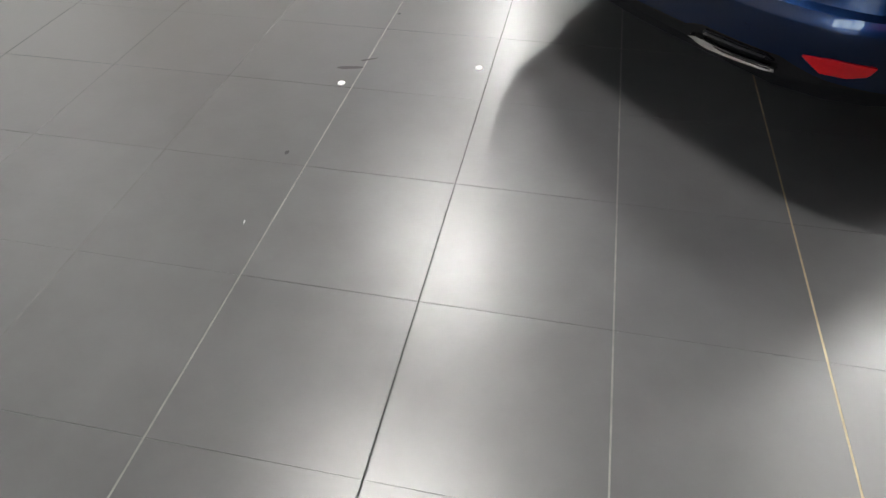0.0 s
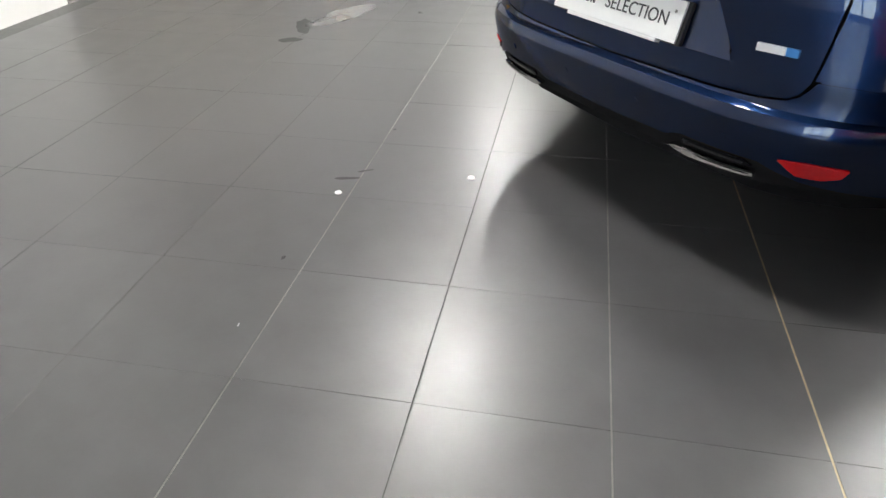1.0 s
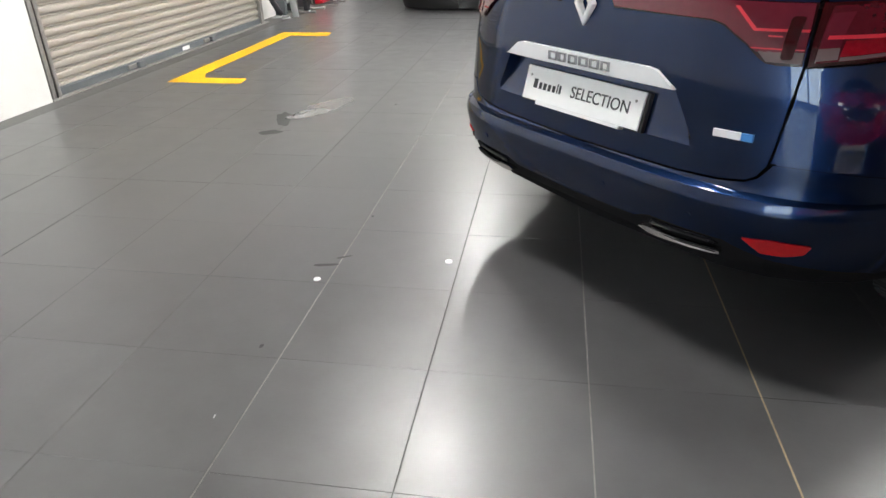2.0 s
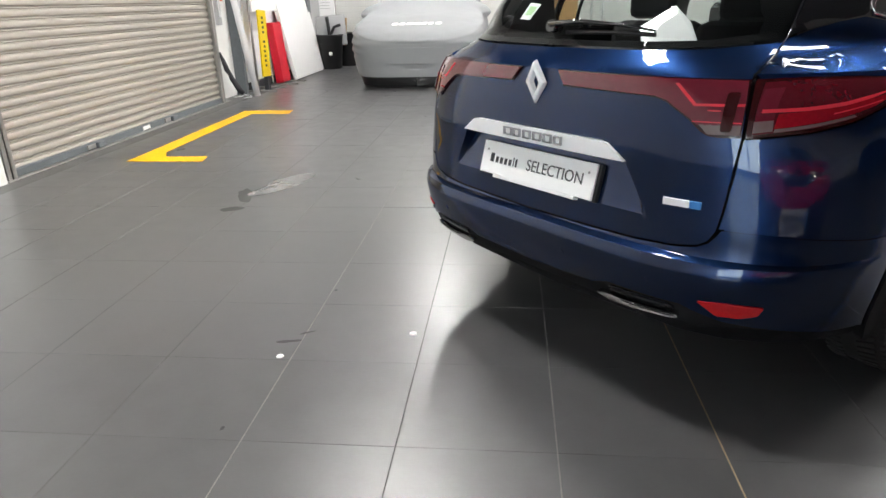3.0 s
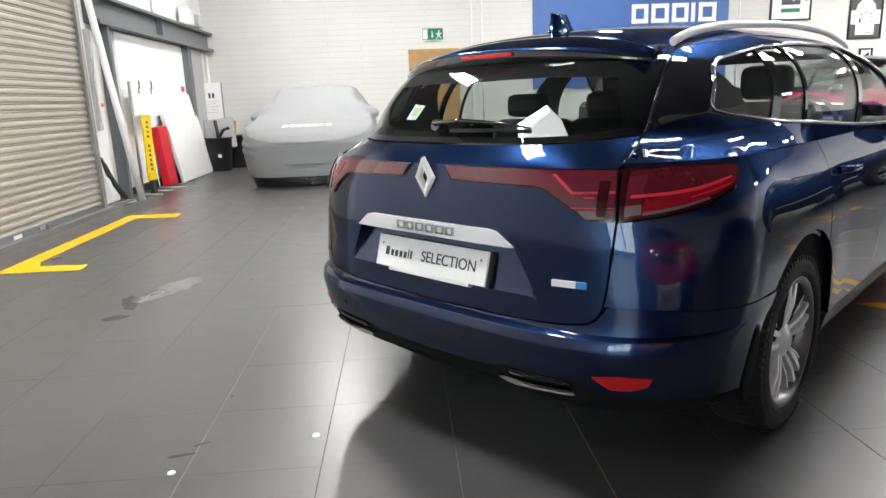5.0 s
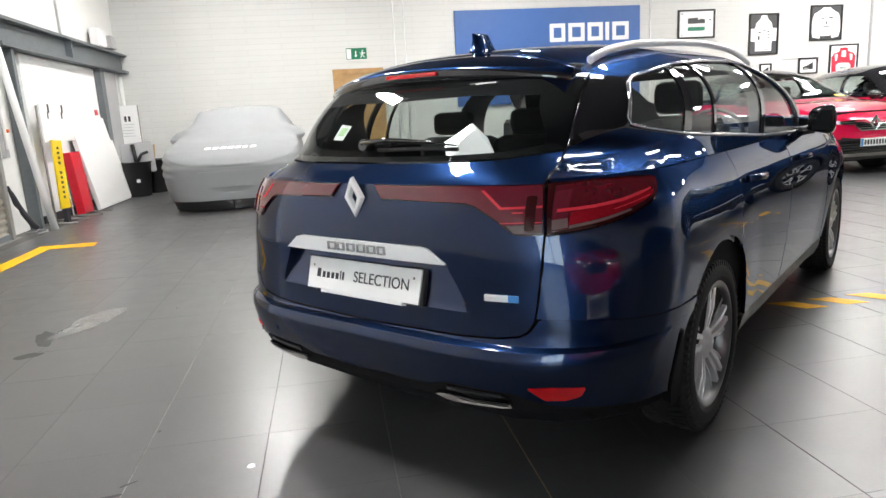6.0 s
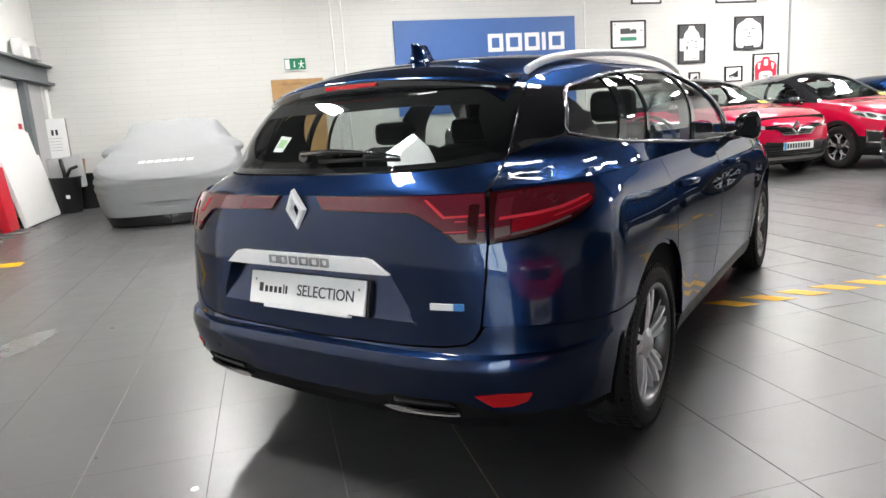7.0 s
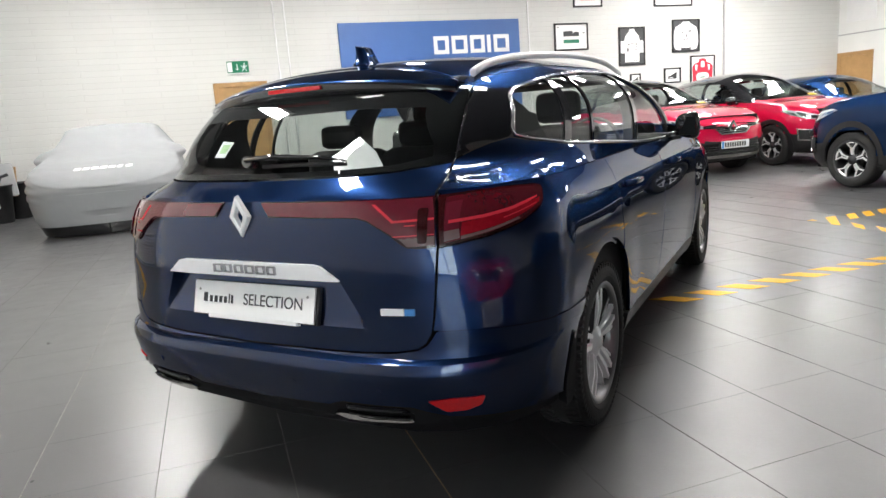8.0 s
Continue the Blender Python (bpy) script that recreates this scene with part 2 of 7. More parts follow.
# ---- mesh helpers ----
def part(name, bm, material, parent, label="", smooth=False):
    me = bpy.data.meshes.new(name)
    bm.normal_update()
    bm.to_mesh(me)
    bm.free()
    for m in (material if isinstance(material, (list, tuple)) else [material]):
        me.materials.append(m)
    if smooth:
        for p in me.polygons:
            p.use_smooth = True
    ob = new(name, me)
    if parent is not None:
        ob.parent = parent
    if label:
        tagged(ob, label)
    return ob


def thing(name, m, label, category, group="", kind=""):
    e = new(name)
    e.empty_display_size = 0.1
    e.matrix_world = m
    return tagged(e, label, category, group, kind)


def box(bm, x0, x1, y0, y1, z0, z1, bevel=0.0, m=None, seg=2):
    r = bmesh.ops.create_cube(bm, size=1.0)
    vs = r["verts"]
    for v in vs:
        v.co = Vector(((x0 + x1) / 2 + v.co.x * (x1 - x0), (y0 + y1) / 2 + v.co.y * (y1 - y0), (z0 + z1) / 2 + v.co.z * (z1 - z0)))
    if bevel:
        es = list({e for v in vs for e in v.link_edges})
        rr = bmesh.ops.bevel(bm, geom=es, offset=bevel, segments=seg, profile=0.5, affect="EDGES")
        vs = list({v for f in rr["faces"] for v in f.verts} | {v for v in vs if v.is_valid})
    if m is not None:
        bmesh.ops.transform(bm, matrix=m, verts=vs)
    return vs


def boxbm(*a, **k):
    bm = bmesh.new()
    box(bm, *a, **k)
    return bm


def tube(bm, pts, r, seg=8, closed=False, flat=1.0):
    """A round bar along points; flat squeezes it along its second axis."""
    pts = [Vector(p) for p in pts]
    n = len(pts)
    rings = []
    up = Vector((0.13, 0.21, 1)).normalized()
    for i, p in enumerate(pts):
        a = pts[(i - 1) % n] if closed or i else p
        b = pts[(i + 1) % n] if closed or i < n - 1 else p
        d = (b - a).normalized()
        s = d.cross(up)
        s = s.normalized() if s.length > 1e-4 else Vector((1, 0, 0))
        t = s.cross(d)
        rad = r[i] if isinstance(r, (list, tuple)) else r
        rings.append([bm.verts.new(p + (s * math.cos(k * 2 * math.pi / seg) + t * math.sin(k * 2 * math.pi / seg) * flat) * rad) for k in range(seg)])
    for i in range(n if closed else n - 1):
        a, b = rings[i], rings[(i + 1) % n]
        for k in range(seg):
            f = bm.faces.new((a[k], a[(k + 1) % seg], b[(k + 1) % seg], b[k]))
            f.smooth = True
    if not closed:
        bm.faces.new(rings[0])
        bm.faces.new(list(reversed(rings[-1])))
    bmesh.ops.recalc_face_normals(bm, faces=bm.faces)


def lathe(bm, prof, seg, axis="x", center=(0, 0, 0), closed=False):
    """Turn (radius, along) pairs about an axis."""
    rings = []
    c = Vector(center)
    for k in range(seg):
        a = 2 * math.pi * k / seg
        row = []
        for r, h in prof:
            q = (h, r * math.cos(a), r * math.sin(a)) if axis == "x" else (r * math.cos(a), r * math.sin(a), h)
            row.append(bm.verts.new(c + Vector(q)))
        rings.append(row)
    n = len(prof)
    for k in range(seg):
        a, b = rings[k], rings[(k + 1) % seg]
        for i in range(n if closed else n - 1):
            j = (i + 1) % n
            f = bm.faces.new((a[i], a[j], b[j], b[i]))
            f.smooth = True
    bmesh.ops.recalc_face_normals(bm, faces=bm.faces)


class Curve:
    """Smooth monotone curve through (x, y) pairs."""

    def __init__(self, pts):
        self.x = [float(p[0]) for p in pts]
        self.y = [float(p[1]) for p in pts]
        n = len(pts)
        d = [(self.y[i + 1] - self.y[i]) / (self.x[i + 1] - self.x[i]) for i in range(n - 1)]
        m = [d[0]] + [0 if d[i - 1] * d[i] <= 0 else 2 * d[i - 1] * d[i] / (d[i - 1] + d[i]) for i in range(1, n - 1)] + [d[-1]]
        self.m = m

    def __call__(self, t):
        x, y, m = self.x, self.y, self.m
        if t <= x[0]:
            return y[0]
        if t >= x[-1]:
            return y[-1]
        i = 0
        while t > x[i + 1]:
            i += 1
        h = x[i + 1] - x[i]
        s = (t - x[i]) / h
        return ((1 + 2 * s) * (1 - s) ** 2 * y[i] + s * (1 - s) ** 2 * h * m[i] + s * s * (3 - 2 * s) * y[i + 1] + s * s * (s - 1) * h * m[i + 1])


def rounded(poly, r, seg=4):
    """Polygon with its corners rounded; r: one radius or one for each corner."""
    out = []
    n = len(poly)
    for i in range(n):
        rad = r[i] if isinstance(r, (list, tuple)) else r
        p, a, b = Vector(poly[i]), Vector(poly[i - 1]), Vector(poly[(i + 1) % n])
        da, db = a - p, b - p
        k = min(rad, da.length * 0.45, db.length * 0.45)
        if k < 1e-4:
            out.append(tuple(p))
            continue
        s, e = p + da.normalized() * k, p + db.normalized() * k
        for j in range(seg + 1):
            t = j / seg
            q = s * (1 - t) ** 2 + p * 2 * t * (1 - t) + e * t * t
            out.append(tuple(q))
    return out


def dense(poly, step):
    out = []
    n = len(poly)
    for i in range(n):
        a, b = Vector(poly[i]), Vector(poly[(i + 1) % n])
        k = max(1, int((b - a).length / step))
        out += [tuple(a.lerp(b, j / k)) for j in range(k)]
    return out


def clip(poly, axis, value, keep):
    """The part of a polygon on one side of an axis line."""
    out = []
    n = len(poly)
    for i in range(n):
        p, q = poly[i], poly[(i + 1) % n]
        a, b = (p[axis] - value) * keep, (q[axis] - value) * keep
        if a >= 0:
            out.append(p)
        if (a > 0 > b) or (a < 0 < b):
            t = a / (a - b)
            r = [p[0] + (q[0] - p[0]) * t, p[1] + (q[1] - p[1]) * t]
            r[axis] = value
            out.append(tuple(r))
    return out


def fill(poly, step):
    """A flat mesh of grid cells cut to an outline."""
    bm = bmesh.new()
    seen = {}

    def vert(p):
        key = (round(p[0], 5), round(p[1], 5))
        if key not in seen:
            seen[key] = bm.verts.new((p[0], p[1], 0))
        return seen[key]
    u0, u1 = min(p[0] for p in poly), max(p[0] for p in poly)
    for i in range(math.floor(u0 / step), math.ceil(u1 / step)):
        strip = clip(clip(poly, 0, i * step, 1), 0, (i + 1) * step, -1)
        if len(strip) < 3:
            continue
        v0, v1 = min(p[1] for p in strip), max(p[1] for p in strip)
        for j in range(math.floor(v0 / step), math.ceil(v1 / step)):
            cell = clip(clip(strip, 1, j * step, 1), 1, (j + 1) * step, -1)
            vs = []
            for p in cell:
                v = vert(p)
                if not vs or v is not vs[-1]:
                    vs.append(v)
            while len(vs) > 1 and vs[0] is vs[-1]:
                vs.pop()
            if len(vs) < 3 or len(set(vs)) != len(vs):
                if len(set(vs)) < 3:
                    continue
                vs = list(dict.fromkeys(vs))
            area = sum(vs[k].co.x * vs[(k + 1) % len(vs)].co.y - vs[(k + 1) % len(vs)].co.x * vs[k].co.y for k in range(len(vs)))
            if abs(area) < 1e-8:
                continue
            try:
                bm.faces.new(vs)
            except ValueError:
                pass
    loose = [v for v in bm.verts if not v.link_faces]
    bmesh.ops.delete(bm, geom=loose, context="VERTS")
    big = [f for f in bm.faces if len(f.verts) > 4]
    if big:
        bmesh.ops.triangulate(bm, faces=big)
    return bm


def patch(name, poly, surf, material, parent, step=0.03, off=0.0, thick=0.008, cuts=(), label="", centre=(0, 2.3, 0.5), mirror=False, push=None, bulge=0.0):
    """A panel that lies on a curved surface: the outline poly in (u, v), filled with a grid, laid on surf(u, v) -> place, lifted by off, with a turned-in rim."""
    bm = fill(dense(poly, step), step)
    for (pu, pv), (qu, qv) in cuts:
        bmesh.ops.bisect_plane(bm, geom=bm.verts[:] + bm.edges[:] + bm.faces[:], plane_co=(pu, pv, 0), plane_no=(qv - pv, pu - qu, 0), dist=1e-5)
    c = Vector(centre)
    normal = {}
    e = 0.004
    edge = {v for ed in bm.edges if ed.is_boundary for v in ed.verts}
    for v in bm.verts:
        u, w = v.co.x, v.co.y
        p = Vector(surf(u, w))
        n = (Vector(surf(u + e, w)) - Vector(surf(u - e, w))).cross(Vector(surf(u, w + e)) - Vector(surf(u, w - e)))
        n = n.normalized() if n.length > 1e-9 else (p - c).normalized()
        if n.dot(p - c) < 0:
            n = -n
        d = off + (push(u, w) if push else 0) + (bulge if v not in edge else 0)
        v.co = p + n * d
        normal[v] = n
    bm.normal_update()
    f0 = sum(f.normal.dot(normal[f.verts[0]]) for f in bm.faces)
    if f0 < 0:
        bmesh.ops.reverse_faces(bm, faces=bm.faces)
    for f in bm.faces:
        f.smooth = True
    rim = [ed for ed in bm.edges if ed.is_boundary]
    for ed in bm.edges:
        if len(ed.link_faces) == 2 and ed.calc_face_angle(0) > 0.38:
            ed.smooth = False
    for ed in rim:
        ed.smooth = False
    if thick:
        r = bmesh.ops.extrude_edge_only(bm, edges=rim)
        nv = [g for g in r["geom"] if isinstance(g, bmesh.types.BMVert)]
        old = [(v, n) for v, n in normal.items() if v in edge]
        kd = {}
        for v, n in old:
            kd[tuple(round(q, 5) for q in v.co)] = n
        for v in nv:
            v.co -= kd[tuple(round(q, 5) for q in v.co)] * thick
    if mirror:
        for v in bm.verts:
            v.co.x = -v.co.x
        bmesh.ops.reverse_faces(bm, faces=bm.faces)
    return part(name, bm, material, parent, label)


def text_part(name, words, size, material, parent, m, label="", depth=0.001):
    """Flat raised lettering as one mesh."""
    cu = bpy.data.curves.new(name, "FONT")
    cu.body, cu.size, cu.extrude, cu.align_x, cu.align_y = words, size, depth, "CENTER", "CENTER"
    tmp = new(name, cu)
    me = bpy.data.meshes.new_from_object(tmp.evaluated_get(bpy.context.evaluated_depsgraph_get()))
    bpy.data.objects.remove(tmp)
    me.transform(m)
    me.materials.clear()
    me.materials.append(material)
    ob = new(name, me)
    ob.parent = parent
    if label:
        tagged(ob, label)
    return ob


# ---- the room ----
def plain(name, bm, material, label, category):
    return tagged(part(name, bm, material, None), label, category, "", "structure")


def build_room():
    t = 0.25
    plain("wall_back", boxbm(X0 - t, X1 + t, Y1, Y1 + t, -0.1, ZC), M_BRICK, "white painted brick showroom wall", "wall")
    plain("wall_right", boxbm(X1, X1 + t, Y0, Y1, -0.1, ZC), M_WHITE, "white painted plaster wall with a door", "wall")
    # front wall out of view, with a shopfront added to light the car's rear
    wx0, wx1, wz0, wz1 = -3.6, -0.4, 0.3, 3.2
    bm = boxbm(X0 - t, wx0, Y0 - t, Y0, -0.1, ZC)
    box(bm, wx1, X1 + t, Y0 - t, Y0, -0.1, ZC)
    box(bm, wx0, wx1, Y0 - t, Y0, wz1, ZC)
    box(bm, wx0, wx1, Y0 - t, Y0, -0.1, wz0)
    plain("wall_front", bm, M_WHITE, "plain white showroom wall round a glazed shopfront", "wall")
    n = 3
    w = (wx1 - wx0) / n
    win = thing("window_1", pose(wx0, Y0 - 0.12, wz0), "unseen glazed shopfront with slim grey frames, sized to light the car", "window", "", "structure")
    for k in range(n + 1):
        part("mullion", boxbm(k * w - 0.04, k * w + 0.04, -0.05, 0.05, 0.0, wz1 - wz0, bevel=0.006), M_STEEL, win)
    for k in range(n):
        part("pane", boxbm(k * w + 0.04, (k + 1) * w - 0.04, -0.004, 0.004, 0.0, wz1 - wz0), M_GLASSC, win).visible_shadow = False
    plain("backdrop", boxbm(wx0 - 0.6, wx1 + 0.6, Y0 - 1.3, Y0 - 1.25, 0.0, 3.6), M_DAY, "glowing sheet standing for daylight outside the unseen shopfront", "backdrop")
    # left wall with the opening of the roller shutter
    bm = bmesh.new()
    box(bm, X0 - t, X0, Y0, 2.42, -0.1, ZC)
    box(bm, X0, X0 + 0.18, Y0, 2.352, -0.1, ZC)
    box(bm, X0 - t, X0, 6.62, Y1, -0.1, ZC)
    box(bm, X0 - t, X0, 2.42, 6.62, 3.2, ZC)
    plain("wall_left", bm, M_WHITE, "white painted wall beside a roller shutter", "wall")
    plain("ceiling", boxbm(X0 - t, X1 + t, Y0 - t, Y1 + t, ZC, ZC + 0.2), M_CEIL, "dark grey showroom ceiling", "ceiling")
    # Unseen wall added outside to close off the shutter opening.
    plain("wall_outside", boxbm(X0 - 1.4, X0 - 1.2, 1.5, 7.5, -0.1, 4.0), M_WHITE, "unseen plain wall added behind the shutter", "wall")


build_room()
FLOOR = plain("floor", boxbm(X0 - 0.2, X1, Y0, Y1, -0.2, -0.0016), M_JOINT, "dark grey square porcelain floor tiles with thin joints", "floor")


def ceiling_light(x, y, h, label, w=0.60, glow=M_GLOW):
    e = thing("ceiling_light", pose(x, y, ZC), label, "ceiling light", "ceiling lights")
    part("housing", boxbm(-w - 0.03, w + 0.03, -h - 0.03, h + 0.03, -0.09, 0.0, bevel=0.01), M_WPLAST, e)
    part("diffuser", boxbm(-w, w, -h, h, -0.102, -0.085), glow, e, "glowing opal diffuser")
    return e


first = None
for lx, ly in [(-1.2, 3.6), (-1.2, 9.0), (3.6, 9.0)]:
    first = copy_thing(first, pose(lx, ly, ZC)) if first else ceiling_light(lx, ly, 0.50, "long narrow ceiling light with a strongly glowing diffuser", 0.10, M_GLOWB)
ceiling_light(3.6, 3.1, 0.50, "long narrow ceiling light with a glowing diffuser", 0.10, M_GLOWC)
ceiling_light(-1.06, 0.37, 0.22, "wide white ceiling panel with a glowing diffuser", 0.50, M_GLOWS)
first = None
for lx, ly in [(2.9, 1.2), (5.6, 3.0)]:
    first = copy_thing(first, pose(lx, ly, ZC)) if first else ceiling_light(lx, ly, 0.20, "dim white ceiling panel", 0.55, M_GLOWP)
first = None
for lx, ly in [(10.6, 4.9), (14.6, 4.9), (14.6, 1.2)]:
    first = copy_thing(first, pose(lx, ly, ZC)) if first else ceiling_light(lx, ly, 0.30, "large white ceiling panel with a glowing diffuser", 0.75)
first = None
for lx, ly in [(6.8, 4.9), (8.6, 8.4)]:
    first = copy_thing(first, pose(lx, ly, ZC)) if first else ceiling_light(lx, ly, 0.24, "white ceiling panel with a glowing diffuser", 0.60)
first = None
for lx, ly in [(11.2, 9.9), (13.4, 9.2)]:
    first = copy_thing(first, pose(lx, ly, ZC)) if first else ceiling_light(lx, ly, 0.16, "small bright ceiling panel with a glowing diffuser", 0.42, M_GLOWK)


# ---- roller shutter and the left side ----
def roller_shutter():
    e = thing("roller_shutter", pose(X0 + 0.10, 4.5, 0), "closed grey-beige steel roller shutter with curved slats", "roller shutter")
    pitch, y0, y1 = 0.0794, -2.06, 1.86
    prof = [(0.0, 0.0), (0.016, 0.002), (0.020, 0.010), (0.022, 0.022), (0.0215, 0.034), (0.019, 0.045), (0.014, 0.051), (0.002, 0.053), (0.0, 0.060), (0.009, 0.0625), (0.011, 0.067), (0.009, 0.0715), (-0.002, 0.073), (-0.002, 0.0794)]
    bm = bmesh.new()
    a = [bm.verts.new((px, y0, pz)) for px, pz in prof]
    b = [bm.verts.new((px, y1, pz)) for px, pz in prof]
    for i in range(len(prof) - 1):
        bm.faces.new((a[i], b[i], b[i + 1], a[i + 1]))
    bmesh.ops.recalc_face_normals(bm, faces=bm.faces)
    ref = part("slat", bm, M_SHUT, e)
    ref.location.z = 0.042
    for k in range(1, 40):
        o = new("slat", ref.data)
        o.parent = e
        o.location.z = 0.042 + k * pitch
    bm = boxbm(-0.01, 0.045, y0, y1, 0.010, 0.073, bevel=0.005)
    box(bm, 0.045, 0.050, y0, y1, 0.058, 0.066)
    part("bottom_rail", bm, M_STEEL, e, "grey steel bottom rail")
    for yy in (-0.94, 0.47):
        lock = part("lock", boxbm(0.045, 0.062, yy - 0.16, yy + 0.08, 0.022, 0.060, bevel=0.005), M_GALV, e, "steel shutter lock")
        part("lock_body", boxbm(0.058, 0.095, yy - 0.045, yy + 0.055, 0.018, 0.068, bevel=0.007), M_STEEL, lock, "dark steel lock body")
    part("sticker", boxbm(0.046, 0.050, -0.14, 0.00, 0.020, 0.056), M_PAPER, e, "small white sticker")
    for sign, edge in ((-1, y0), (1, y1)):
        y = lambda d: edge + sign * d
        bm = bmesh.new()
        for xa, xb, da, db in ((-0.09, 0.075, 0.0, 0.012), (0.055, 0.075, -0.035, 0.012), (-0.09, -0.03, -0.035, 0.0), (-0.09, 0.068, 0.012, 0.055)):
            ya, yb = sorted((y(da), y(db)))
            box(bm, xa, xb, ya, yb, 0.0, 3.15, bevel=0.003)
        rail = part("guide_rail", bm, M_GALV, e, "galvanised guide rail")
        ya, yb = sorted((y(0.055), y(0.085)))
        # Darker strip takes the place of the dark gap beside the rail.
        part("gap_strip", boxbm(-0.095, 0.045, ya, yb, 0.0, 3.15, bevel=0.003), M_STEEL, rail, "dark grey strip in place of the gap beside the rail")
    part("sill", boxbm(-0.1, 0.085, -2.14, 2.04, -0.004, 0.010, bevel=0.004), M_GALV, e, "worn steel floor sill")


roller_shutter()


def side_entrance():
    plain("door_1", boxbm(X0, X0 + 0.05, 7.65, 10.55, 0.12, 2.26, bevel=0.008), M_WBOARD, "wide white boarded door panel under a steel beam", "door")
    bm = boxbm(X0 + 0.0, X0 + 0.20, 6.9, 12.19, 2.60, 2.64)
    box(bm, X0 + 0.0, X0 + 0.20, 6.9, 12.19, 2.28, 2.33)
    box(bm, X0 + 0.0, X0 + 0.09, 6.9, 12.19, 2.32, 2.61)
    box(bm, X0 + 0.0, X0 + 0.19, 9.25, 9.28, 2.32, 2.61)
    plain("trim_beam", bm, M_STEEL, "grey steel beam over the side entrance", "beam")
    for ya, yb, mt in ((7.21, 7.35, M_STEEL), (10.56, 10.84, M_STEEL)):
        bm = boxbm(X0, X0 + 0.13, ya, yb, 0, 2.28, bevel=0.006)
        box(bm, X0 + 0.12, X0 + 0.15, ya, ya + 0.03, 0, 2.28)
        plain("trim_column", bm, mt, "grey steel column beside the entrance", "column")
    plain("door_2", boxbm(X0, X0 + 0.06, 10.86, 11.75, 0.02, 2.27, bevel=0.01), M_GREYB, "pale grey side door", "door")
    plain("baseboard", boxbm(X0, X0 + 0.06, 7.57, 10.55, 0.0, 0.11, bevel=0.005), M_INK, "dark skirting under the white door", "baseboard")
    bm = boxbm(X0 + 0.05, X0 + 0.30, 10.95, 11.25, 2.64, 2.86, bevel=0.01)
    e = tagged(part("wall_heater", bm, M_GREYB, None), "small grey box unit on the steel beam", "box unit")
    part("side_plate", boxbm(X0 + 0.06, X0 + 0.24, 10.55, 10.93, 2.645, 2.95, bevel=0.03), M_WPLAST, e, "white cover plate")
    bm = bmesh.new()
    tube(bm, [(X0 + 0.03, 9.36, 2.64), (X0 + 0.03, 9.36, ZC)], 0.022)
    plain("trim_conduit", bm, M_WPLAST, "white wall conduit above the beam", "conduit")
    bm = bmesh.new()
    tube(bm, [(X0 + 0.10, 11.9, 0), (X0 + 0.10, 11.9, 2.2)], 0.032)
    plain("trim_pipe", bm, M_WPLAST, "white painted corner pipe", "pipe")


side_entrance()


